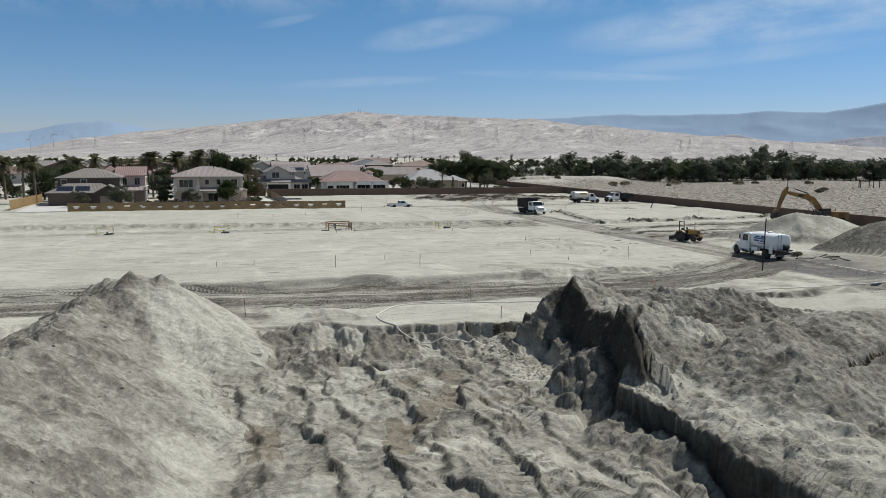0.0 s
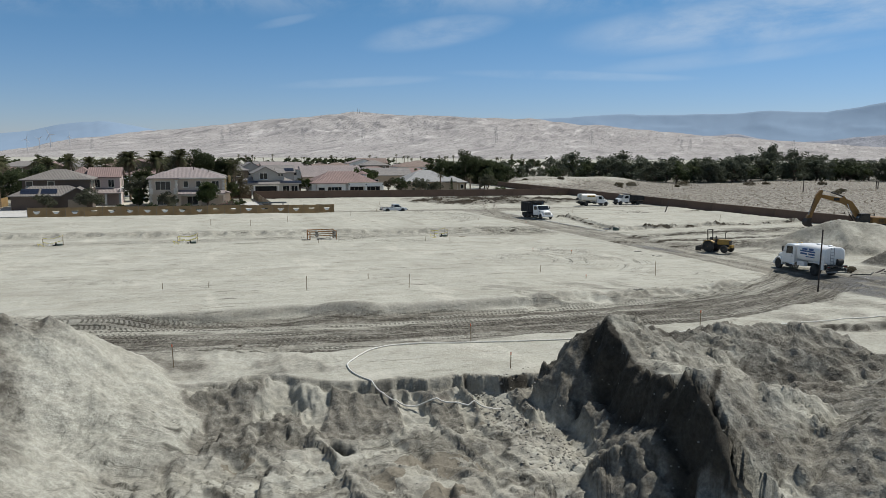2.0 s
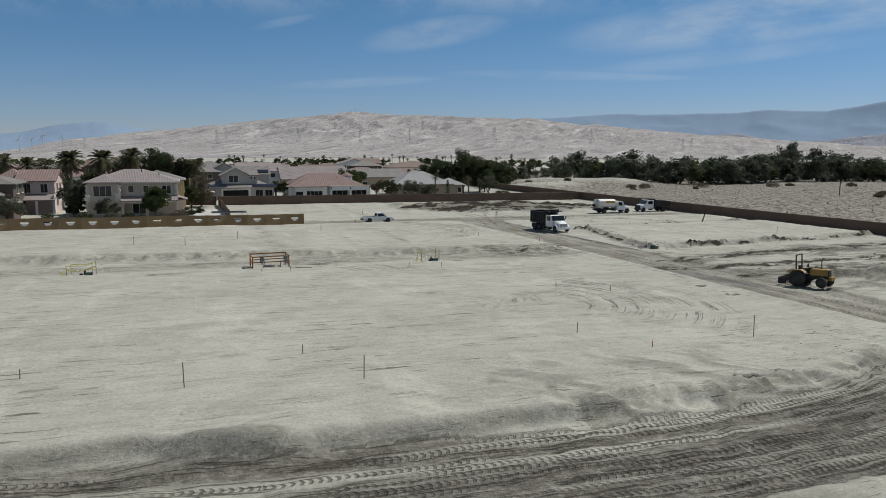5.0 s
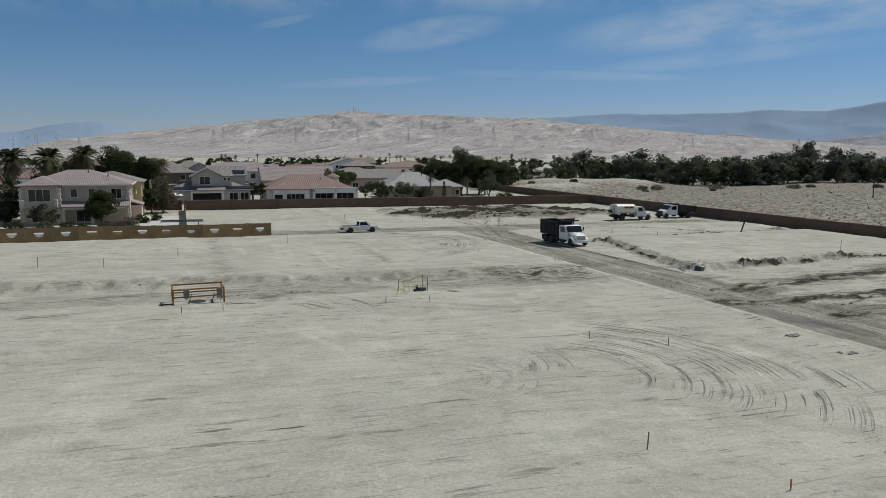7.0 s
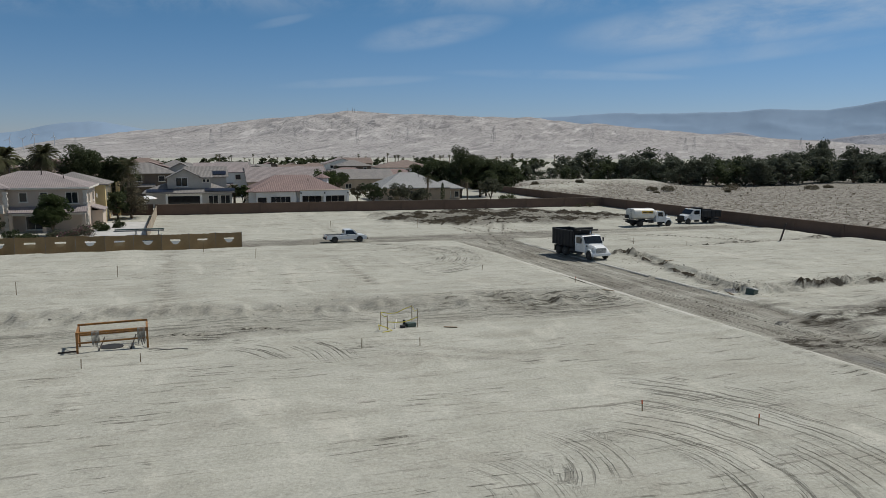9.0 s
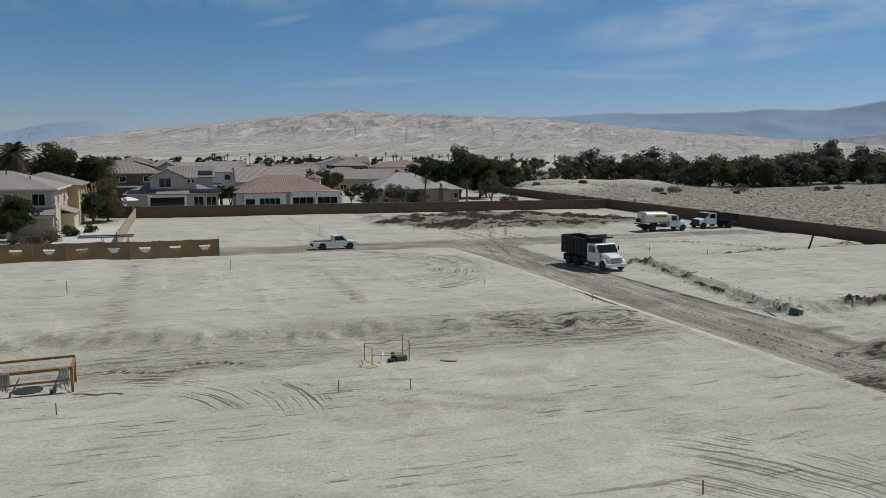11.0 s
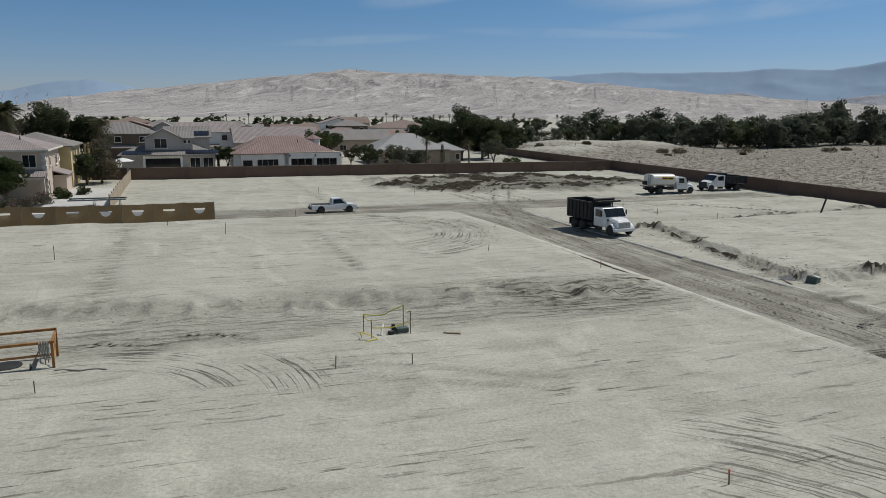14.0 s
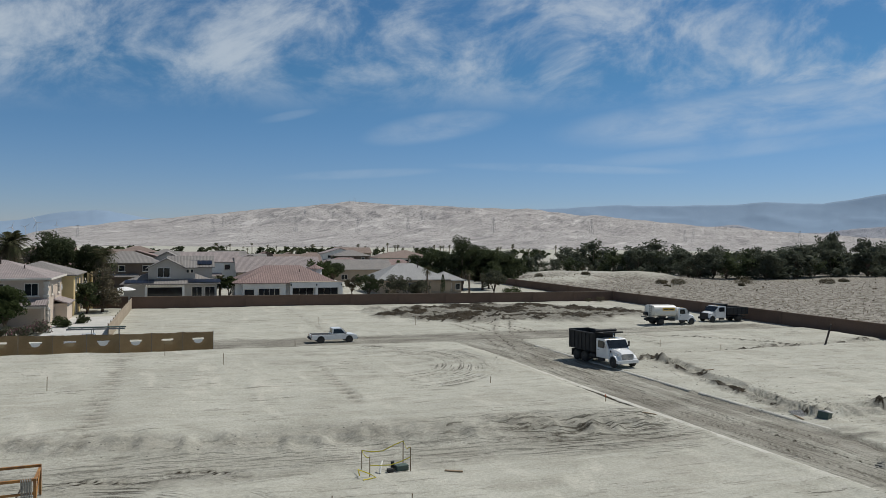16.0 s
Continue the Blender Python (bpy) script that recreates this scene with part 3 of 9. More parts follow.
    rough_e = ledge * (0.16 * fbm(x, y, 1.0, 4, 133) + 0.16 * ridged(x, y, 2.4, 3, 137) + 0.06 * ridged(x, y, 0.5, 2, 138))
    rough_e = rough_e * step(0.1, 1.6, x - xe) + ledge * 0.10 * np.maximum(0, vnoise(x / 0.42, y / 0.42, 136)) ** 2
    z = z + rough_e
    scarp = step(-0.03, 0.03, fbm(x, y, 4.2, 4, 134)) + step(0.30, 0.36, fbm(x, y, 3.6, 4, 135))
    z = z + ledge * 0.20 * scarp * step(0.8, 2.2, x - xe)
    damp_shade = np.maximum(damp_shade, ledge * np.clip(0.40 + 0.75 * fbm(x, y, 2.2, 4, 139), 0, 1))
    peb = np.maximum(peb, ledge)
    # the heap over the cut
    d, hc, sd, al = crest(x, y, [(25.2, 44.4, 2.6), (24.9, 43.2, 3.6), (24.1, 39.6, 2.2), (23.2, 36.5, 2.6), (22.6, 33.8, 3.8), (22.0, 31.6, 2.6), (21.2, 29.8, 1.4)])
    dn = d * (1 + 0.10 * fbm(x, y, 2.0, 3, 141)) + 0.25 * fbm(x, y, 1.2, 3, 143)
    dn = dn + np.where(x < 24.4, 0.12 * ridged(x, y, 1.3, 2, 144) - 0.04, 0.0)
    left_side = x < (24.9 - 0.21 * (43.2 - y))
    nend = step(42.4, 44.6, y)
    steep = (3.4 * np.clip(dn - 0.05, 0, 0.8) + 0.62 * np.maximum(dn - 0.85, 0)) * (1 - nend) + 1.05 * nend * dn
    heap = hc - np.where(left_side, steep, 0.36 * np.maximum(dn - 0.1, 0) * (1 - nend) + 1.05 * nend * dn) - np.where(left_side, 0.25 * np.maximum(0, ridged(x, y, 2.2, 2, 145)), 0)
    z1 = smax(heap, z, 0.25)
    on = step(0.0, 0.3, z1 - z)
    # sun-averted west side of the heap painted darker, as its shade
    damp_shade = np.maximum(damp_shade, on * np.clip(np.where(left_side, 0.9, 0.36 + 0.5 * fbm(x, y, 1.6, 4, 147)), 0, 1))
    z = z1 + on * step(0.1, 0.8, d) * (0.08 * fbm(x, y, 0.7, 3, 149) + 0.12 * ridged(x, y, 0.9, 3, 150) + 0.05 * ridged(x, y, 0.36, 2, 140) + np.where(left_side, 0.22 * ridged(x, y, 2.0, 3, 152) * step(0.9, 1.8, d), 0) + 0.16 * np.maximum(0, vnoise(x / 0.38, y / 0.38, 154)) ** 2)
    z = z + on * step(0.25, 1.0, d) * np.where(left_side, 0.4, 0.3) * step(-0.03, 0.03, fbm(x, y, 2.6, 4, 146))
    # steep west face takes the darkest colour, standing in for deep shade
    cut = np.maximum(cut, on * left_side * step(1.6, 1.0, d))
    damp_shade = np.maximum(damp_shade, on * nend * (0.85 + 0.3 * fbm(x, y, 1.1, 3, 148)))
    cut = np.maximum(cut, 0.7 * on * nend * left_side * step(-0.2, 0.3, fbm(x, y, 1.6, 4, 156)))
    z = z + on * nend * (0.14 * ridged(x, y, 1.1, 3, 155) + 0.08 * ridged(x, y, 0.45, 2, 160))
    slabs = on * (~left_side) * step(0.4, 1.2, d)
    z = z + slabs * 0.16 * (step(-0.02, 0.02, fbm(x, y, 1.9, 4, 142)) - 0.5)
    # dark lines along the slabs' steps paint the shadow there
    cut = np.maximum(cut, 0.8 * slabs * np.exp(-(fbm(x, y, 1.9, 4, 142) / 0.035) ** 2) * step(0.0, 0.3, fbm(x, y, 3.0, 2, 144)))
    for pts, sl, dk in (([(28.6, 45.6, 2.0), (31.5, 43.6, 2.0), (35.5, 38.5, 1.6)], 0.62, 0.8),
                        ([(33.5, 45.8, 1.7), (37, 43.0, 1.4), (40.5, 39.0, 0.9)], 0.6, 0.8),
                        ([(36, 47.5, 1.3), (42, 45.5, 0.9)], 0.5, 0.75),
                        ([(31.5, 31.5, 2.4), (28.5, 28.8, 2.9), (27.0, 25.5, 2.2)], 0.42, 0.72),
                        ([(40, 33, 2.0), (35, 31.5, 2.5)], 0.30, 0.6)):
        d, hc, sd, al = crest(x, y, pts)
        heap = hc - sl * (d * (1 + 0.15 * fbm(x, y, 1.7, 3, 151)) + 0.22 * fbm(x, y, 1.0, 3, 153))
        z1 = smax(heap, z, 0.2)
        on = step(0.0, 0.25, z1 - z)
        damp_shade = np.maximum(damp_shade, on * (dk + 0.25 * fbm(x, y, 0.9, 3, 157)))
        z = z1 + on * (0.10 * ridged(x, y, 0.8, 3, 159) + 0.16 * step(-0.03, 0.03, fbm(x, y, 2.2, 4, 158)) + 0.20 * np.maximum(0, vnoise(x / 0.36, y / 0.36, 160)) ** 2)

    # the long heap on the west side
    east = x > (-3.9 - 0.12 * (54.4 - y))
    gull = np.maximum(0, ridged(x * 1.0, y * 0.45, 4.5, 2, 164))
    wob = 0.10 * fbm(x, y, 4.0, 3, 161)
    lump_ = 0.35 * fbm(x, y, 2.4, 3, 163)
    d, hc, sd, al = crest(x, y, [(-5.4, 50.4, 3.2), (-6.0, 48, 3.0), (-6.2, 45, 3.1), (-6.6, 38, 3.5), (-7.4, 30, 3.6), (-8.4, 20, 3.7), (-10, 5, 3.4)])
    heap = hc + 0.35 * fbm(al, al * 0.0, 4.0, 2, 165) - np.where(east, 0.55, 0.50) * (d * (1 + wob) + lump_)
    for pts in ([(-0.9, 51.4, 3.0), (-1.7, 50.0, 3.9), (-2.0, 49.0, 3.4)], [(-3.1, 49.9, 4.1), (-3.5, 49.4, 4.35), (-3.9, 48.4, 3.7)], [(-4.9, 52.0, 3.4), (-5.1, 51.4, 3.6), (-5.3, 50.4, 3.3)]):
        d2, hc2, _, _ = crest(x, y, pts)
        heap = smax(heap, hc2 - 0.60 * (d2 * (1 + wob) + 0.5 * lump_), 0.25)
        d = np.minimum(d, d2)
    heap = heap - np.where(east, 0.10, 0.35) * gull * step(0, 3, d)
    z1 = smax(heap, z, 0.3)
    on = step(0.0, 0.35, z1 - z)
    westheap = on.copy()
    wpatch = fbm(x, y, 3.4, 4, 167)
    crumb = step(0.05, 0.5, fbm(x, y, 0.9, 4, 168))
    grey = step(-0.4, -2.9, x + 1.9 * wpatch - 0.9 * step(46, 52, y) * np.where(east, 1, -1))
    damp_shade = np.where(on > 0, damp_shade * (1 - on) + on * np.clip(0.0 + 0.60 * grey + 0.42 * crumb * grey + 0.22 * wpatch * grey, 0.0, 1), damp_shade)
    clay = clay * (1 - on)
    z = z1 + on * (0.09 * fbm(x, y, 0.9, 3, 169) + 0.14 * np.maximum(0, ridged(x, y, 0.9, 3, 170)) * np.where(east, 0.4, 1.0) + 0.16 * ridged(x, y, 3.0, 2, 172) * np.where(east, 0.4, 1.0) + 0.07 * crumb + 0.05 * grey * ridged(x, y, 0.4, 2, 166))
    # stock heaps by the digger
    for pts, sl, dk, sd_ in (([(80.5, 86, 2.2), (85.2, 83.4, 3.9), (91, 82, 3.3), (97, 84, 2.2)], 0.52, 0.26, 171), ([(75.0, 89, 0.5), (77.5, 87.5, 0.9), (81, 86, 2.0)], 0.42, 0.75, 173),
                             ([(77.5, 71.5, 0.8), (80.5, 70.5, 2.4), (84.5, 69.0, 4.1), (92, 67, 4.3), (102, 66, 4.0)], 0.66, 0.92, 175), ([(95, 75, 3.2), (102, 74, 3.9), (110, 72, 3.6)], 0.5, 0.65, 177)):
        d, hc, s_, al = crest(x, y, pts)
        heap = base + hc - sl * (d * (1 + 0.12 * fbm(x, y, 2.5, 3, sd_)) + 0.3 * fbm(x, y, 2.0, 3, sd_ + 1))
        z1 = smax(heap, z, 0.25)
        on = step(0.0, 0.3, z1 - z)
        damp_shade = damp_shade * (1 - on) + on * np.clip(dk + 0.4 * fbm(x, y, 2.2, 4, sd_ + 2), 0, 1)
        z = z1

    # tyre tracks
    for width, depth, pts in TRACKS:
        xs, ys = [p[0] for p in pts], [p[1] for p in pts]
        m = (x > min(xs) - 3) & (x < max(xs) + 3) & (y > min(ys) - 3) & (y < max(ys) + 3)
        if not m.any():
            continue
        d, _, s_, al = crest(x[m], y[m], pts)
        e = np.abs(d - width / 2 + 0.08 * fbm(x[m], y[m], 2.0, 2, 181))
        g = np.exp(-(e / 0.22) ** 2)
        sho = np.exp(-((e - 0.42) / 0.14) ** 2)
        tread = np.sin(al * 2 * np.pi / 0.36 + s_ * 9)
        far_end = sum(math.hypot(b[0] - a[0], b[1] - a[1]) for a, b in zip(pts, pts[1:]))
        fade = step(-0.5, 0.1, fbm(al, al * 0, 6.0, 2, int(width * 10 + len(pts)))) * step(0.0, 0.8, al) * step(far_end, far_end - 0.8, al)
        z[m] += fade * depth * (-0.9 * g + 0.6 * sho + 0.35 * g * tread)
        mud[m] = np.maximum(mud[m], fade * 0.7 * step(0.4, 0.8, g) * min(1.0, max(0.0, depth * 14 - 0.3)) * (0.7 + 0.3 * tread))
        damp_shade[m] = np.maximum(damp_shade[m], fade * (0.85 * g + 0.25 * sho) * min(1.0, depth * 10) * (0.75 + 0.25 * tread))
    tu, tv, tm = np.where(road > 0.5, hs, 0.0), np.where(road > 0.5, ha, 0.0), road * 0.85
    tread = road * step(-4.4, -3.6, hs) * (0.35 + 0.65 * np.where(hs < 0, 1, step(-0.2, 0.3, fbm(ha, hs, 6, 2, 99))))
    ends = step(44, 50, x) * step(60, 58.5, x) * step(108.5, 111, y) * step(118, 115, y)
    # combed sweeps of the bucket and tracks over the pit floor
    swing = x > 11.5
    pu = np.where(swing, np.hypot(x - 13.2, y - 37.2) + 0.2 * w1, y + 0.12 * x + 0.25 * w1)
    pv = np.where(swing, 4 * np.arctan2(y - 37.2, x - 13.2), x)
    pm = pitw * np.where(swing, 0.55, 0.22) * step(-0.35, 0.15, fbm(x, y, 2.6, 3, 129)) * (1 - clay)
    use = pm > tm
    tu, tv, tm = np.where(use, pu, tu), np.where(use, pv, tv), np.where(use, pm, tm)
    ly = y - 112.4 - 0.9 * np.sin(x / 17.0)
    lm = np.maximum(0.50 * step(2.8, 1.6, np.abs(ly)) * step(60, 57, x) * step(-70, -60, x), 0.95 * ends)
    use = band_m > tm
    tu, tv, tm = np.where(use, y, tu), np.where(use, x, tv), np.where(use, band_m, tm)
    use = lm > tm
    tu, tv, tm = np.where(use, ly, tu), np.where(use, x, tv), np.where(use, lm, tm)
    for own, uu, vv in ((sa, x, y), (sb, y, x)):
        use = (own > 0.5) & (tm < 0.3)
        tu, tv, tm = np.where(use, uu, tu), np.where(use, vv, tv), np.where(use, 0.55, tm)
    for cx, cy, r0, r1, a0, a1, st_, sq in ARCS:
        m = (np.abs(x - cx) < r1 / sq + 2) & (np.abs(y - cy) < r1 / sq + 2)
        if not m.any():
            continue
        dx, dy = (x[m] - cx) * sq, y[m] - cy
        r = np.hypot(dx, dy)
        an = np.degrees(np.arctan2(dy, dx))
        an = np.where(an < a0, an + 360, an)
        inside = step(r0 - 0.4, r0 + 0.3, r) * step(r1 + 0.4, r1 - 0.3, r) * step(a0, a0 + 18, an) * step(a1, a1 - 18, an)
        w = inside * st_ * step(-0.8, 0.1, fbm(x[m], y[m], 2.4, 3, 203))
        use = w > tm[m]
        tu[m], tv[m], tm[m] = np.where(use, r, tu[m]), np.where(use, np.radians(an) * r0, tv[m]), np.where(use, w, tm[m])
        z[m] += inside * st_ * 0.03 * vnoise(r * 2.2, an * 0.03, int(cx))
    # rows of short cleat bars left across the back pad
    for pts, wd in (([(24.5, 119, 0), (24.4, 152, 0)], 0.75), ([(40.9, 124, 0), (40.7, 139, 0)], 0.45), ([(47.0, 168, 0), (46.4, 200, 0)], 0.35)):
        d, _, s_, al = crest(x, y, pts)
        g = np.exp(-(d / wd) ** 2) * step(0.05, 0.5, np.sin(al * 2 * np.pi / 0.95 + 2 * fbm(x, y, 1.5, 2, 205)))
        z = z - 0.14 * g
        damp_shade = np.maximum(damp_shade, 0.8 * g)
    d, _, s_, al = crest(x, y, [(22, 184, 0), (52, 183.6, 0), (62, 182.4, 0)])
    damp_shade = np.maximum(damp_shade, 0.6 * np.exp(-((d + 0.1 * w2) / 0.16) ** 2) * step(-0.3, 0.2, fbm(x * 0.3, y, 2.0, 2, 207)))
    # dark dug patch at the kerb, ruts over the lane's east end
    patch = step(1.0, 0.4, np.hypot((x - 59.6) / 1.1, (y - 121.0) / 5.5) + 0.45 * w2)
    damp_shade = np.maximum(damp_shade, 0.9 * patch)
    mud = np.maximum(mud, 0.85 * patch)
    damp_shade = np.maximum(damp_shade, ends * 0.35 * step(0.0, 0.5, fbm(x * 0.16, y, 0.9, 3, 209)))
    mud = np.maximum(mud, ends * 0.35 * step(0.1, 0.35, fbm(x * 0.12, y, 0.6, 3, 211)))
    # open desert east of the wall: hummocks round the scrub
    des = step(116.5, 119, x) * step(700, 300, np.hypot(x, y))
    for pts, hgt_ in (([(128, 262, 0), (142, 268, 0), (150, 280, 0)], 2.2), ([(150, 300, 0), (170, 304, 0), (190, 296, 0)], 2.4)):
        d, _, s_, al = crest(x, y, pts)
        dn = np.exp(-((d + 1.5 * fbm(x, y, 9, 3, 195)) / 9.0) ** 2)
        z = z + hgt_ * dn
        mud = mud * (1 - dn)
        des = des * (1 - 0.8 * step(0.35, 0.6, dn))
    z = z + des * (0.22 * np.maximum(0, fbm(x, y, 1.8, 3, 191)) + 0.5 * fbm(x, y, 40, 2, 193))
    damp_shade = damp_shade * (1 - des)
    flat = np.clip(1 - inpit * step(60, 50, x) - westheap, 0, 1)
    rough = np.clip(damp_shade * 0.8 + mud + 0.25 * inpit + peb * 0.3 + 0.5 * westheap + 0.45 * des, 0, 1)
    return z, np.clip(damp_shade, 0, 1), np.clip(mud, 0, 1), np.clip(np.maximum(pave, wet * 0.5), 0, 1), np.clip(clay, 0, 1), wet, des, rough, np.clip(cut, 0, 1), flat, tu, tv, np.clip(tm, 0, 1), np.clip(tread, 0, 1)


GRID = {}


HALF = 30.0
FAN_Y, FAN_W, FAN_X = [50, 68, 122, 214], [1.0, 1.65, 2.55, 3.4], [16, 26, 46, 50]


def fan(u, y):
    """The sheet's lines spread out with distance: the place across of line u at y."""
    w, c = np.interp(y, FAN_Y, FAN_W), np.interp(y, FAN_Y, FAN_X)
    a = np.abs(u)
    return c + np.sign(u) * (np.minimum(a, HALF) * w + np.maximum(a - HALF, 0))


def ground_z(x, y):
    """Height of the ground sheet at a place, from its own grid."""
    us, ys, zs = GRID["u"], GRID["y"], GRID["z"]
    w, d = float(np.interp(y, FAN_Y, FAN_W)), x - float(np.interp(y, FAN_Y, FAN_X))
    uu = math.copysign(min(abs(d), HALF * w) / w + max(abs(d) - HALF * w, 0), d)
    i = int(np.clip(np.searchsorted(us, uu) - 1, 0, len(us) - 2))
    j = int(np.clip(np.searchsorted(ys, y) - 1, 0, len(ys) - 2))
    u = min(1.0, max(0.0, (uu - us[i]) / (us[i + 1] - us[i])))
    v = min(1.0, max(0.0, (y - ys[j]) / (ys[j + 1] - ys[j])))
    return float((zs[j, i] * (1 - u) + zs[j, i + 1] * u) * (1 - v) + (zs[j + 1, i] * (1 - u) + zs[j + 1, i + 1] * u) * v)


def spread_lines(parts):
    out = []
    for a, b, s in parts:
        n = max(1, int(round((b - a) / s)))
        out += [a + (b - a) * i / n for i in range(n)]
    return out + [parts[-1][1]]


def far_lines(start, end, first, grow):
    out, s, v = [], first, start
    sign = 1 if end > start else -1
    while abs(end - v) > s:
        v += sign * s
        out.append(v)
        s *= grow
    return out + [end]


def make_ground():
    us = far_lines(-HALF, -4800, 0.35, 1.17)[::-1] + spread_lines([(-HALF, HALF, 0.105)]) + far_lines(HALF, 4800, 0.35, 1.17)
    ys = spread_lines([(16, 50, 0.105), (50, 68, 0.13), (68, 122, 0.24), (122, 214, 0.5)])
    ys = far_lines(16, -4800, 0.5, 1.3)[::-1] + ys + far_lines(214, 4800, 0.7, 1.10)
    us, ys = np.array(us), np.array(ys)
    U, Y = np.meshgrid(us, ys)
    X = fan(U, Y)
    z, damp_shade, mud, pave, clay, wet, des, rough, cut, flat, tu, tv, tm, tread = (v.ravel() for v in terrain(X.ravel(), Y.ravel()))
    nx, ny = len(us), len(ys)
    GRID.update(u=us, y=ys, z=z.reshape(ny, nx))
    me = bpy.data.meshes.new("ground")
    me.vertices.add(nx * ny)
    me.vertices.foreach_set("co", np.column_stack([X.ravel(), Y.ravel(), z]).astype(np.float32).ravel())
    i = (np.arange(ny - 1)[:, None] * nx + np.arange(nx - 1)[None, :]).ravel()
    quads = np.column_stack([i, i + 1, i + nx + 1, i + nx]).astype(np.int32)
    me.loops.add(quads.size)
    me.loops.foreach_set("vertex_index", quads.ravel())
    me.polygons.add(len(quads))
    me.polygons.foreach_set("loop_start", np.arange(0, quads.size, 4, dtype=np.int32))
    me.polygons.foreach_set("use_smooth", np.ones(len(quads), dtype=bool))
    me.update()
    for key, v in (("damp_shade", damp_shade), ("mud", mud), ("pave", pave), ("clay", clay), ("wet", wet), ("desert", des), ("rough", rough), ("cut", cut), ("flat", flat), ("across", tu), ("along", tv), ("marks", tm), ("tread", tread)):
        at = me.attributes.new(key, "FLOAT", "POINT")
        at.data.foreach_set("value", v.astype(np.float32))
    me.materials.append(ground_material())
    return tagged(new("ground", me), "pale graded sand of a building site with heaps and ruts", "ground", kind="structure")


def ground_material():
    m, n, l, p = nodes_of("sand")
    pos = n.new("ShaderNodeTexCoord").outputs["Object"]

    def share(key):
        a = n.new("ShaderNodeAttribute")
        a.attribute_name = key
        return a.outputs["Fac"]
    big = ramp(n, l, noise_node(n, l, 0.09, 5, 0.6, pos), 0.35, 0.65)
    mid = ramp(n, l, noise_node(n, l, 0.55, 6, 0.62, pos, (0.75, 1.0, 1.0)), 0.32, 0.68)
    gate = ramp(n, l, noise_node(n, l, 0.20, 4, 0.6, pos, (0.5, 1.0, 1.0)), 0.44, 0.60)
    grain = noise_node(n, l, 6.0, 7, 0.72, pos)
    coarse = noise_node(n, l, 1.9, 6, 0.68, pos)

    def times(a, b):
        q = n.new("ShaderNodeMath")
        q.operation = "MULTIPLY"
        for k, v in enumerate((a, b)):
            if isinstance(v, bpy.types.NodeSocket):
                l.new(v, q.inputs[k])
            else:
                q.inputs[k].default_value = v
        return q.outputs[0]

    def plus(a, b):
        q = n.new("ShaderNodeMath")
        l.new(a, q.inputs[0])
        l.new(b, q.inputs[1])
        return q.outputs[0]
    # scraper marks: thin broken dashes along the run of the blade
    dash1 = ramp(n, l, noise_node(n, l, 4.2, 4, 0.6, pos, (0.05, 1.0, 1.0, 2), 0.3), 0.595, 0.635)
    dash2 = ramp(n, l, noise_node(n, l, 5.0, 4, 0.6, pos, (0.05, 1.0, 1.0, -9), 0.35), 0.60, 0.64)
    broken = ramp(n, l, noise_node(n, l, 0.9, 4, 0.6, pos, (0.6, 1.0, 1.0)), 0.47, 0.53)
    trail = times(ramp(n, l, noise_node(n, l, 0.5, 5, 0.6, pos, (0.6, 0.16, 1.0, 14), 0.6), 0.56, 0.66), share("flat"))
    sg = times(times(plus(times(dash1, gate), times(dash2, 0.35)), broken), share("flat"))
    soft_band = times(ramp(n, l, noise_node(n, l, 0.9, 5, 0.6, pos, (0.12, 1.0, 1.0, 2), 0.3), 0.48, 0.70), share("flat"))
    dry = mixer(n, l, big, (0.525, 0.508, 0.437), (0.428, 0.413, 0.354))
    dry = mixer(n, l, times(mid, 0.6), dry, (0.395, 0.383, 0.318))
    dry = mixer(n, l, times(soft_band, 0.5), dry, (0.350, 0.338, 0.278))
    dry = mixer(n, l, times(trail, 0.6), dry, (0.56, 0.535, 0.455))
    blot = ramp(n, l, noise_node(n, l, 0.33, 6, 0.65, pos, (0.7, 1.0, 1.0), 0.6), 0.50, 0.62)
    dry = mixer(n, l, times(blot, 0.45), dry, (0.335, 0.315, 0.26))
    dry = mixer(n, l, times(sg, 0.88), dry, (0.135, 0.122, 0.097))
    smudge = times(ramp(n, l, noise_node(n, l, 1.5, 6, 0.66, pos, (0.14, 1.0, 1.0, -3), 0.2), 0.60, 0.66), times(ramp(n, l, noise_node(n, l, 0.11, 3, 0.5, pos, (0.6, 1.0, 1.0)), 0.47, 0.58), share("flat")))
    dry = mixer(n, l, times(smudge, 0.72), dry, (0.18, 0.166, 0.135))
    cmb = n.new("ShaderNodeCombineXYZ")
    l.new(times(share("across"), 6.2), cmb.inputs[0])
    l.new(times(share("along"), 0.22), cmb.inputs[1])
    runs = noise_node(n, l, 1.0, 4, 0.6, cmb.outputs[0])
    runs_d = times(ramp(n, l, runs, 0.55, 0.595), share("marks"))
    runs_l = times(ramp(n, l, runs, 0.44, 0.36), share("marks"))
    # cleat rows of tyres: bars across each run, run by run
    def op(how, a, b=None):
        q = n.new("ShaderNodeMath")
        q.operation = how
        for k, v in enumerate((a, b)):
            if isinstance(v, bpy.types.NodeSocket):
                l.new(v, q.inputs[k])
            elif v is not None:
                q.inputs[k].default_value = v
        return q.outputs[0]
    slow = n.new("ShaderNodeCombineXYZ")
    l.new(times(share("along"), 0.05), slow.inputs[0])
    lane_ = op("ADD", times(share("across"), 1.9), times(noise_node(n, l, 1.0, 2, 0.5, slow.outputs[0]), 1.3))
    row = op("FLOOR", lane_)
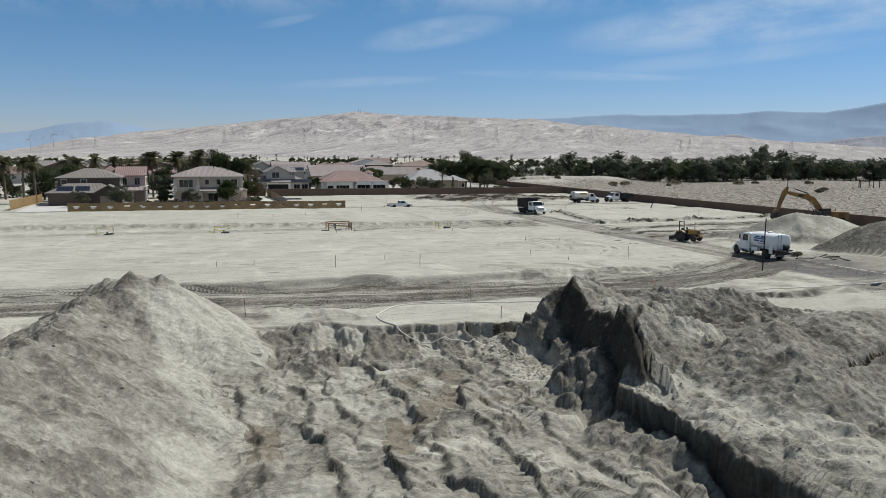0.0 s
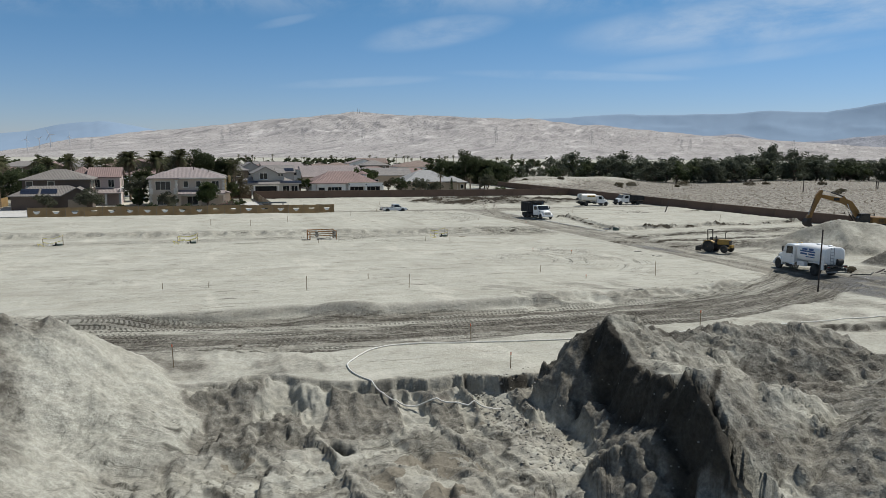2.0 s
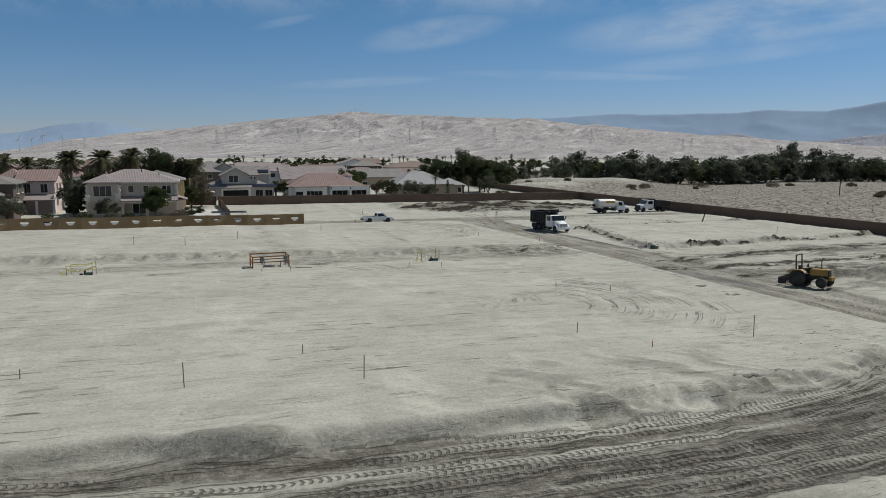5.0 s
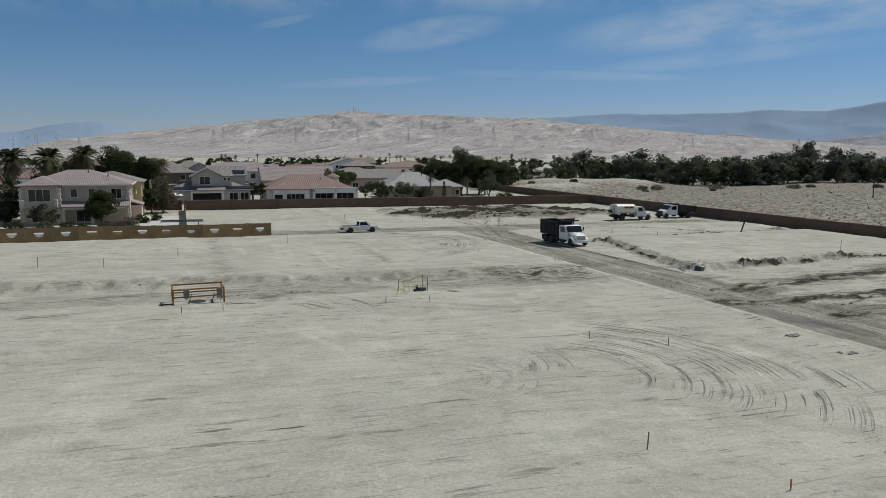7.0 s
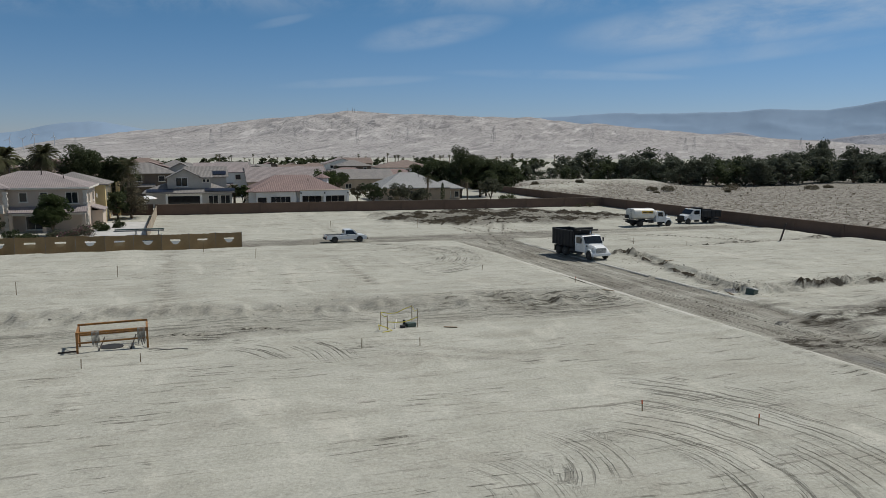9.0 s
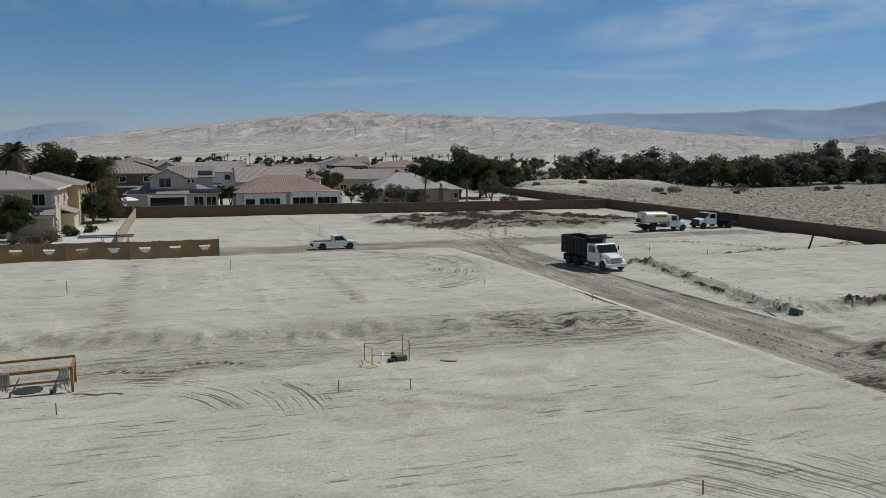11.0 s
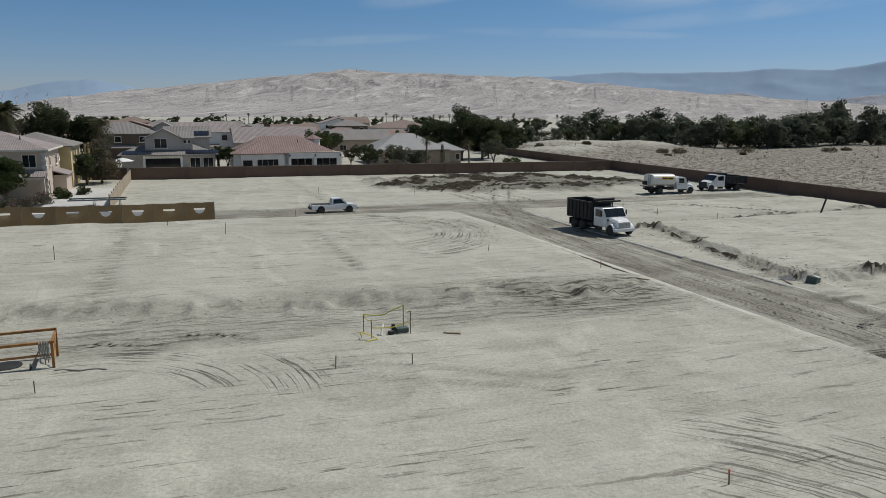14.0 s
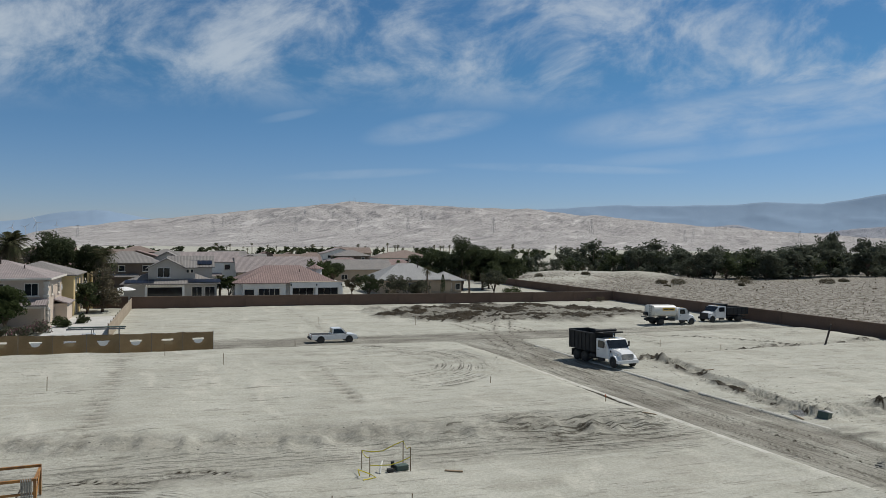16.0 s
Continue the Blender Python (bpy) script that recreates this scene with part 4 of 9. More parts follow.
    off = op("ABSOLUTE", op("SUBTRACT", op("FRACT", lane_), 0.5))
    pick = n.new("ShaderNodeCombineXYZ")
    l.new(times(share("along"), 0.06), pick.inputs[0])
    l.new(times(row, 7.31), pick.inputs[1])
    chosen = ramp(n, l, noise_node(n, l, 1.0, 2, 0.5, pick.outputs[0]), 0.46, 0.52)
    bars = ramp(n, l, op("SINE", op("ADD", times(share("along"), 19.0), op("ADD", times(off, 5.0), times(row, 1.9)))), -0.1, 0.5)
    cleat = times(times(times(bars, chosen), ramp(n, l, off, 0.40, 0.30)), share("tread"))
    # one colour serves damp sand and the shade painted on turned-away faces
    damp_shade_c = mixer(n, l, mid, (0.212, 0.194, 0.163), (0.125, 0.113, 0.094))
    wisp = noise_node(n, l, 2.2, 8, 0.75, pos)
    damp_shade_s = times(share("damp_shade"), ramp(n, l, wisp, 0.20, 0.52))
    col = mixer(n, l, damp_shade_s, dry, damp_shade_c)
    clay_s = ramp(n, l, plus(share("clay"), times(wisp, 0.5)), 0.68, 0.80)
    col = mixer(n, l, clay_s, col, mixer(n, l, mid, (0.262, 0.232, 0.182), (0.205, 0.184, 0.146)))
    col = mixer(n, l, share("pave"), col, mixer(n, l, mid, (0.270, 0.250, 0.210), (0.200, 0.184, 0.152)))
    col = mixer(n, l, times(share("wet"), 0.75), col, (0.10, 0.094, 0.086))
    tear = noise_node(n, l, 1.3, 8, 0.72, pos)
    mud_s = ramp(n, l, plus(share("mud"), times(tear, 1.1)), 0.86, 1.06)
    col = mixer(n, l, mud_s, col, mixer(n, l, mid, (0.058, 0.046, 0.030), (0.030, 0.024, 0.016)))
    # darkest sand: moist fresh cuts with the shade of these faces painted in
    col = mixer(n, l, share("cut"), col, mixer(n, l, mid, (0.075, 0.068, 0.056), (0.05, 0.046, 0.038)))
    scrub = ramp(n, l, noise_node(n, l, 0.8, 6, 0.76, pos), 0.45, 0.56)
    col = mixer(n, l, share("desert"), col, mixer(n, l, scrub, (0.365, 0.338, 0.292), (0.125, 0.108, 0.084)))
    col = mixer(n, l, times(runs_d, 0.85), col, (0.085, 0.076, 0.058))
    col = mixer(n, l, times(runs_l, 0.25), col, (0.45, 0.425, 0.36))
    col = mixer(n, l, times(cleat, 0.62), col, (0.085, 0.077, 0.062))
    speck = ramp(n, l, noise_node(n, l, 2.6, 8, 0.78, pos), 0.36, 0.62)
    col = mixer(n, l, times(share("rough"), 0.8), col, mixer(n, l, speck, (0.46, 0.455, 0.44), (1.15, 1.15, 1.15)), "MULTIPLY")
    col = mixer(n, l, 0.5, col, mixer(n, l, ramp(n, l, grain, 0.3, 0.7), (0.52, 0.52, 0.52), (1.2, 1.2, 1.2)), "MULTIPLY")
    l.new(col, p.inputs["Base Color"])
    rg = n.new("ShaderNodeMapRange")
    rg.inputs["To Min"].default_value, rg.inputs["To Max"].default_value = 0.95, 0.5
    l.new(share("wet"), rg.inputs["Value"])
    l.new(rg.outputs["Result"], p.inputs["Roughness"])
    p.inputs["Specular IOR Level"].default_value = 0.10
    rough = share("rough")
    hgt = plus(plus(times(grain, 0.5), plus(plus(times(sg, -0.35), times(cleat, -0.7)), times(runs_d, -0.9))), times(coarse, plus(times(rough, 2.2), times(broken, 0.25))))
    b = n.new("ShaderNodeBump")
    b.inputs["Strength"].default_value, b.inputs["Distance"].default_value = 0.9, 0.10
    l.new(hgt, b.inputs["Height"])
    l.new(b.outputs[0], p.inputs["Normal"])
    return m


ground = make_ground()

# ---- hills and mountains far off ----
def from_axis(deg, r):
    """A point r metres off, deg to the right of the main line of sight."""
    a = radians(90 - 19.6 - deg)
    return r * math.cos(a), r * math.sin(a)


def far_range(name, profile, r0, r1, r2, relief, material, label, seed, lo=-48, hi=48, nt=620, nr=84, cut=0.16, wave=0.035):
    """A range of hills: its crest's height angle over the way it lies, given as (degrees, degrees) pairs."""
    th = np.linspace(lo, hi, nt)
    el = np.interp(th, [q[0] for q in profile], [q[1] for q in profile])
    rr = np.linspace(r0, r2, nr)
    T, R = np.meshgrid(th, rr)
    E = np.tile(el, (nr, 1))
    s = np.where(R < r1, np.clip((R - r0) / (r1 - r0), 0, 1) ** 1.25, np.clip(1 - 0.5 * (R - r1) / (r2 - r1), 0, 1))
    a = np.radians(90 - 19.6 - T)
    X, Y = R * np.cos(a), R * np.sin(a)
    H = (np.tan(np.radians(E)) * r1 + 12) * (1 + wave * fbm(T, T * 0, 2.2, 4, seed + 3))
    h = H * s
    ero = ridged(X + 60 * vnoise(X / 300, Y / 300, seed), Y, relief, 5, seed)
    h = h + np.maximum(H, 0) * cut * (ero - 0.7) * np.clip(s * 1.6, 0, 1) * np.clip(1.15 - s ** 4, 0.12, 1) + 3 * fbm(X, Y, relief * 0.3, 3, seed + 9) * s
    h = np.where(R <= r0 + 1, -25, h)
    me = bpy.data.meshes.new(name)
    vs = np.column_stack([X.ravel(), Y.ravel(), h.ravel()])
    i = (np.arange(nr - 1)[:, None] * nt + np.arange(nt - 1)[None, :]).ravel()
    fs = np.column_stack([i, i + nt, i + nt + 1, i + 1])
    me.from_pydata(vs.tolist(), [], fs.tolist())
    for f in me.polygons:
        f.use_smooth = True
    me.materials.append(material)
    return tagged(new(name, me), label, "hills", kind="structure")


def hill_material(name, c1, c2, c3, size, relief):
    """Bare slopes: gullies run down them aslant, scrub stands in dots."""
    m, n, l, p = nodes_of(name)
    pos = n.new("ShaderNodeTexCoord").outputs["Object"]
    mp = n.new("ShaderNodeMapping")
    mp.vector_type = "TEXTURE"
    mp.inputs["Rotation"].default_value = (0, 0, radians(-42))
    mp.inputs["Scale"].default_value = (1, 5.5, 1)
    l.new(pos, mp.inputs[0])
    run = mp.outputs[0]
    a = ramp(n, l, noise_node(n, l, 1.0 / size, 7, 0.65, pos), 0.42, 0.60)
    gully = noise_node(n, l, 4.5 / size, 7, 0.66, run, dist=0.4)
    col = mixer(n, l, a, c1, c2)
    # gully shade is put into the colour: dark lows here, pale ribs further down
    col = mixer(n, l, ramp(n, l, gully, 0.47, 0.36), col, c3)
    if relief:
        dots = ramp(n, l, noise_node(n, l, 26.0 / size, 4, 0.8, pos), 0.52, 0.62)
        col = mixer(n, l, dots, col, tuple(v * 0.60 for v in c3))
        col = mixer(n, l, ramp(n, l, gully, 0.58, 0.66), col, tuple(min(0.6, v * 1.25) for v in c1))
        bumped(n, l, p, gully, 1.0, relief)
    l.new(col, p.inputs["Base Color"])
    p.inputs["Roughness"].default_value = 1.0
    p.inputs["Specular IOR Level"].default_value = 0.0
    return m


def px_profile(rows):
    return [((math.degrees(math.atan((x - 784) / 1279.0))), math.degrees(math.atan((270 - y) / 1279.0))) for x, y in rows]


far_range("hill", px_profile([(-1600, 276), (-500, 278), (0, 274), (80, 262), (150, 250), (220, 243), (300, 236), (400, 226), (480, 217), (560, 209), (630, 202), (700, 206), (780, 207),
                              (860, 209), (930, 212), (1000, 218), (1100, 228), (1200, 238), (1300, 245), (1400, 252), (1568, 261), (2200, 266), (3200, 270)]),
          1500, 3000, 3800, 240, hill_material("hill_sand", (0.425, 0.400, 0.382), (0.378, 0.356, 0.342), (0.285, 0.268, 0.263), 200, 14), "bare pale desert hill with gullies and scrub", 301, cut=0.10, wave=0.008)
# aerial haze is painted into the mountains' blue-grey base colour
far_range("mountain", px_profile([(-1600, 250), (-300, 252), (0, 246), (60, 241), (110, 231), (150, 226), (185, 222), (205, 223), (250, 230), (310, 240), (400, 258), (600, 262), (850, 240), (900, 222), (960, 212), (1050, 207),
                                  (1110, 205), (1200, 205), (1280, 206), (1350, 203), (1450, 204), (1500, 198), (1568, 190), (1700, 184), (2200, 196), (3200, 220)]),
          3700, 4500, 4800, 700, hill_material("mountain_haze", (0.242, 0.322, 0.422), (0.237, 0.315, 0.413), (0.230, 0.305, 0.400), 500, 0), "distant mountain range, blue-grey with painted haze", 331, nt=520, nr=44, cut=0.05, wave=0.012)
far_range("foothill", px_profile([(-1600, 330), (1080, 300), (1120, 262), (1180, 250), (1240, 240), (1290, 238), (1330, 246), (1400, 252), (1470, 247), (1520, 244), (1568, 240), (1700, 240), (2400, 262)]),
          3150, 3500, 3690, 260, hill_material("foothill_grey", (0.330, 0.335, 0.360), (0.290, 0.298, 0.330), (0.240, 0.250, 0.285), 140, 5), "low grey foothills before the mountains", 361, nt=300, nr=24, cut=0.22)

# ---- materials of the things ----
M_BLOCK = surf("slump_block", (0.146, 0.094, 0.068), (0.112, 0.073, 0.053), 0.35, 0.92, bump=0.5, fine=8)
M_CAP = surf("wall_cap", (0.21, 0.155, 0.115), (0.17, 0.125, 0.095), 0.8, 0.9, bump=0.3, fine=10)
M_FABRIC = surf("windscreen_fabric", (0.42, 0.315, 0.185), (0.35, 0.255, 0.145), 0.7, 0.95, bump=0.3, fine=25, spread=0.10)
M_FABRIC2 = surf("orange_fabric", (0.52, 0.36, 0.17), (0.44, 0.30, 0.14), 0.7, 0.95, bump=0.3, fine=25, spread=0.05)
M_STEEL = surf("galvanised_steel", (0.30, 0.30, 0.30), (0.22, 0.22, 0.22), 3, 0.5, 0.6, 0.1, 60)
M_WOODF = surf("fence_wood", (0.36, 0.29, 0.21), (0.28, 0.22, 0.155), 1.2, 0.9, bump=0.4, fine=18, spread=0.14)
M_WOOD = surf("weathered_wood", (0.30, 0.22, 0.14), (0.20, 0.145, 0.09), 2, 0.9, bump=0.3, fine=30)
M_DARKWOOD = surf("dark_wood", (0.055, 0.042, 0.035), (0.04, 0.03, 0.025), 2, 0.85, bump=0.3, fine=30)
M_CONC = surf("concrete", (0.55, 0.53, 0.50), (0.46, 0.45, 0.42), 0.5, 0.9, bump=0.25, fine=12)
M_CURB = surf("dusty_kerb", (0.56, 0.535, 0.47), (0.46, 0.44, 0.385), 0.9, 0.95, bump=0.3, fine=14)
M_WHITE = surf("white_paint", (0.80, 0.80, 0.79), (0.72, 0.715, 0.70), 0.9, 0.35, bump=0.03, fine=30, coat=0.4)
M_TANK = surf("tank_white", (0.82, 0.82, 0.81), (0.74, 0.73, 0.71), 0.7, 0.42, bump=0.04, fine=20, coat=0.2)
M_CREAM = surf("tank_cream", (0.78, 0.75, 0.68), (0.70, 0.66, 0.58), 0.7, 0.45, bump=0.04, fine=20, coat=0.2)
M_BLACK = surf("black_steel", (0.016, 0.016, 0.017), (0.030, 0.028, 0.026), 1.2, 0.72, 0.0, 0.2, 20)
M_RUBBER = surf("tyre_rubber", (0.022, 0.021, 0.020), (0.06, 0.055, 0.048), 2.0, 0.9, bump=0.3, fine=18)
M_RIM = surf("grey_rim", (0.42, 0.42, 0.41), (0.30, 0.29, 0.28), 4, 0.45, 0.5, 0.1, 30)
M_CHROME = surf("bright_metal", (0.62, 0.62, 0.62), (0.5, 0.5, 0.5), 4, 0.25, 0.9, 0.05, 40)
M_GLASS = surf("dark_window_glass", (0.012, 0.015, 0.018), (0.02, 0.024, 0.028), 1, 0.08, 0.0, 0.0)
M_LAMP = surf("headlamp", (0.6, 0.6, 0.58), (0.5, 0.5, 0.5), 6, 0.12, 0.2, 0.0)
M_REDLENS = surf("red_lens", (0.35, 0.02, 0.015), (0.28, 0.015, 0.01), 6, 0.2, 0.0, 0.0)
M_BLUE = surf("blue_lettering", (0.03, 0.09, 0.26), (0.025, 0.07, 0.2), 3, 0.5, bump=0.0)
M_AMBER = surf("amber_panel", (0.80, 0.50, 0.06), (0.72, 0.44, 0.05), 3, 0.5, bump=0.0)
M_CATY = surf("machine_yellow", (0.27, 0.135, 0.024), (0.18, 0.092, 0.022), 0.8, 0.5, 0.0, 0.15, 16)
M_TRACY = surf("tractor_yellow", (0.40, 0.235, 0.038), (0.26, 0.155, 0.032), 1.2, 0.5, 0.0, 0.15, 16)
M_RUSTO = surf("rusty_orange_steel", (0.40, 0.19, 0.05), (0.24, 0.11, 0.04), 3, 0.75, 0.1, 0.3, 22)
M_TAPE = surf("yellow_tape", (0.72, 0.60, 0.05), (0.60, 0.50, 0.04), 5, 0.5, bump=0.0)
M_ROPE = surf("grey_strap", (0.30, 0.28, 0.24), (0.22, 0.20, 0.17), 8, 0.9, bump=0.3, fine=60)
M_HOSE = surf("white_hose", (0.74, 0.72, 0.66), (0.62, 0.60, 0.55), 2, 0.6, bump=0.05)
M_GREENBOX = surf("green_enamel", (0.060, 0.092, 0.072), (0.080, 0.110, 0.090), 3, 0.6, bump=0.1, fine=20)
M_ORANGE = surf("orange_marker", (0.75, 0.14, 0.04), (0.65, 0.12, 0.03), 6, 0.6, bump=0.0)
M_STUCCO_A = surf("pinkish_stucco", (0.56, 0.46, 0.37), (0.50, 0.41, 0.325), 0.5, 0.95, bump=0.2, fine=12)
M_STUCCO_T = surf("tan_stucco", (0.40, 0.32, 0.24), (0.35, 0.28, 0.21), 0.5, 0.95, bump=0.2, fine=12)
M_STUCCO_Y = surf("yellow_stucco", (0.66, 0.52, 0.27), (0.60, 0.46, 0.23), 0.5, 0.95, bump=0.2, fine=12)
M_STUCCO_W = surf("white_stucco", (0.70, 0.69, 0.67), (0.62, 0.61, 0.59), 0.5, 0.95, bump=0.2, fine=12)
M_STUCCO_G = surf("grey_stucco", (0.47, 0.44, 0.40), (0.41, 0.38, 0.345), 0.5, 0.95, bump=0.2, fine=12)
M_STUCCO_D = surf("brown_stucco", (0.125, 0.095, 0.075), (0.105, 0.080, 0.064), 0.5, 0.95, bump=0.2, fine=12)
M_STUCCO_P = surf("rose_stucco", (0.62, 0.50, 0.45), (0.55, 0.44, 0.40), 0.5, 0.95, bump=0.2, fine=12)
M_QUOIN = surf("pale_stone", (0.62, 0.58, 0.52), (0.54, 0.50, 0.44), 2, 0.9, bump=0.2, fine=14, spread=0.08)
M_TRIM = surf("cream_trim", (0.68, 0.63, 0.55), (0.60, 0.56, 0.49), 1, 0.7, bump=0.05)
M_SOLAR = surf("solar_cells", (0.010, 0.014, 0.028), (0.014, 0.02, 0.038), 2, 0.3, 0.0, 0.0)
M_ALU = surf("aluminium", (0.6, 0.6, 0.6), (0.5, 0.5, 0.5), 4, 0.4, 0.8, 0.05)
M_BARK = surf("bark", (0.16, 0.115, 0.08), (0.10, 0.075, 0.055), 3, 0.95, bump=0.6, fine=14)
M_PALMBARK = surf("palm_bark", (0.19, 0.145, 0.10), (0.12, 0.09, 0.065), 5, 0.95, bump=0.8, fine=9)
M_CANVAS = surf("white_canvas", (0.78, 0.77, 0.75), (0.7, 0.69, 0.67), 1, 0.8, bump=0.05)
M_FAN = surf("far_grey_steel", (0.36, 0.35, 0.35), (0.31, 0.30, 0.30), 1, 0.6, 0.3, 0.0)
M_TURB = surf("turbine_white", (0.55, 0.57, 0.60), (0.5, 0.52, 0.55), 1, 0.5, 0.0, 0.0)


def tile_material(name, c1, c2, pitch=0.28, line=0.10):
    """Barrel roof tiles: ribs down the slope, courses across it, each tile a little different in tone."""
    m, n, l, p = nodes_of(name)
    pos = n.new("ShaderNodeTexCoord").outputs["Object"]
    geo = n.new("ShaderNodeNewGeometry")
    sep = n.new("ShaderNodeSeparateXYZ")
    l.new(pos, sep.inputs[0])
    nor = n.new("ShaderNodeSeparateXYZ")
    l.new(geo.outputs["True Normal"], nor.inputs[0])
    ax = n.new("ShaderNodeMath"); ax.operation = "ABSOLUTE"; l.new(nor.outputs["X"], ax.inputs[0])
    ay = n.new("ShaderNodeMath"); ay.operation = "ABSOLUTE"; l.new(nor.outputs["Y"], ay.inputs[0])
    gt = n.new("ShaderNodeMath"); gt.operation = "GREATER_THAN"; l.new(ax.outputs[0], gt.inputs[0]); l.new(ay.outputs[0], gt.inputs[1])
    pick = n.new("ShaderNodeMix"); l.new(gt.outputs[0], pick.inputs["Factor"]); l.new(sep.outputs["X"], pick.inputs["A"]); l.new(sep.outputs["Y"], pick.inputs["B"])
    mul = n.new("ShaderNodeMath"); mul.operation = "MULTIPLY"; mul.inputs[1].default_value = 2 * math.pi / pitch; l.new(pick.outputs["Result"], mul.inputs[0])
    sn = n.new("ShaderNodeMath"); sn.operation = "SINE"; l.new(mul.outputs[0], sn.inputs[0])
    mz = n.new("ShaderNodeMath"); mz.operation = "MULTIPLY"; mz.inputs[1].default_value = 1 / 0.16; l.new(sep.outputs["Z"], mz.inputs[0])
    fz = n.new("ShaderNodeMath"); fz.operation = "FRACT"; l.new(mz.outputs[0], fz.inputs[0])
    tone = ramp(n, l, noise_node(n, l, 2.2, 4, 0.7, pos), 0.3, 0.7)
    col = mixer(n, l, tone, c1, c2)
    patch = ramp(n, l, noise_node(n, l, 0.35, 3, 0.5, pos), 0.35, 0.65)
    col = mixer(n, l, 0.3, col, mixer(n, l, patch, (0.8, 0.8, 0.8), (1.2, 1.17, 1.12)), "MULTIPLY")
    groove = ramp(n, l, sn.outputs[0], -0.95, -0.3)
    col = mixer(n, l, line, col, mixer(n, l, groove, (0.45, 0.42, 0.4), (1.1, 1.1, 1.1)), "MULTIPLY")
    course = ramp(n, l, fz.outputs[0], 0.0, 0.22)
    col = mixer(n, l, 0.55, col, mixer(n, l, course, (0.55, 0.52, 0.52), (1.08, 1.08, 1.08)), "MULTIPLY")
    each = ramp(n, l, noise_node(n, l, 5.5, 2, 0.5, pos), 0.35, 0.65)
    col = mixer(n, l, 0.5, col, mixer(n, l, each, (0.72, 0.70, 0.70), (1.22, 1.20, 1.20)), "MULTIPLY")
    l.new(col, p.inputs["Base Color"])
    p.inputs["Roughness"].default_value = 0.85
    add = n.new("ShaderNodeMath"); add.operation = "ADD"; l.new(sn.outputs[0], add.inputs[0]); l.new(fz.outputs[0], add.inputs[1])
    bumped(n, l, p, add.outputs[0], 0.4, 0.04)
    return m


M_TILE_PINK = tile_material("tile_pinkish", (0.300, 0.258, 0.246), (0.248, 0.212, 0.203))
M_TILE_RED = tile_material("tile_red", (0.268, 0.190, 0.172), (0.205, 0.142, 0.128), 0.45, 0.4)
M_TILE_TAN = tile_material("tile_tan", (0.245, 0.228, 0.212), (0.196, 0.182, 0.170))
M_TILE_DUSK = tile_material("tile_dusky", (0.216, 0.200, 0.180), (0.168, 0.152, 0.136))
M_TILE_GREY = tile_material("tile_grey", (0.336, 0.336, 0.328), (0.272, 0.272, 0.268), 0.4)
M_TILE_BROWN = tile_material("tile_brown", (0.240, 0.180, 0.148), (0.192, 0.144, 0.120))


def leaf_material(name, c1, c2, c3):
    m, n, l, p = nodes_of(name)
    geo = n.new("ShaderNodeNewGeometry")
    info = n.new("ShaderNodeObjectInfo")
    col = mixer(n, l, geo.outputs["Random Per Island"], c1, c2)
    big = ramp(n, l, noise_node(n, l, 0.8, 3), 0.4, 0.65)
    col = mixer(n, l, big, col, c3)
    col = mixer(n, l, 1.0, col, mixer(n, l, info.outputs["Random"], (0.82, 0.82, 0.82), (1.15, 1.15, 1.15)), "MULTIPLY")
    l.new(col, p.inputs["Base Color"])
    p.inputs["Roughness"].default_value = 0.75
    p.inputs["Specular IOR Level"].default_value = 0.08
    thin = n.new("ShaderNodeBsdfTranslucent")
    l.new(col, thin.inputs["Color"])
    both = n.new("ShaderNodeMixShader")
    both.inputs["Fac"].default_value = 0.38
    l.new(p.outputs[0], both.inputs[1])
    l.new(thin.outputs[0], both.inputs[2])
    for q in n:
        if q.type == "OUTPUT_MATERIAL":
            l.new(both.outputs[0], q.inputs["Surface"])
    return m


M_LEAF = leaf_material("leaf_green", (0.084, 0.100, 0.048), (0.053, 0.067, 0.031), (0.068, 0.081, 0.043))
M_LEAF_B = leaf_material("leaf_bright", (0.070, 0.088, 0.034), (0.044, 0.060, 0.022), (0.058, 0.074, 0.030))
M_LEAF_G = leaf_material("leaf_greygreen", (0.140, 0.142, 0.096), (0.092, 0.098, 0.064), (0.112, 0.112, 0.080))
M_LEAF_T = leaf_material("leaf_tamarisk", (0.128, 0.142, 0.098), (0.080, 0.091, 0.062), (0.102, 0.110, 0.080))
M_LEAF_P = leaf_material("leaf_palm", (0.105, 0.112, 0.058), (0.066, 0.075, 0.036), (0.112, 0.102, 0.060))
M_LEAF_D = leaf_material("leaf_dry", (0.17, 0.14, 0.095), (0.12, 0.105, 0.07), (0.10, 0.09, 0.06))
M_PETAL = leaf_material("pink_blossom", (0.42, 0.16, 0.22), (0.32, 0.10, 0.16), (0.20, 0.12, 0.12))

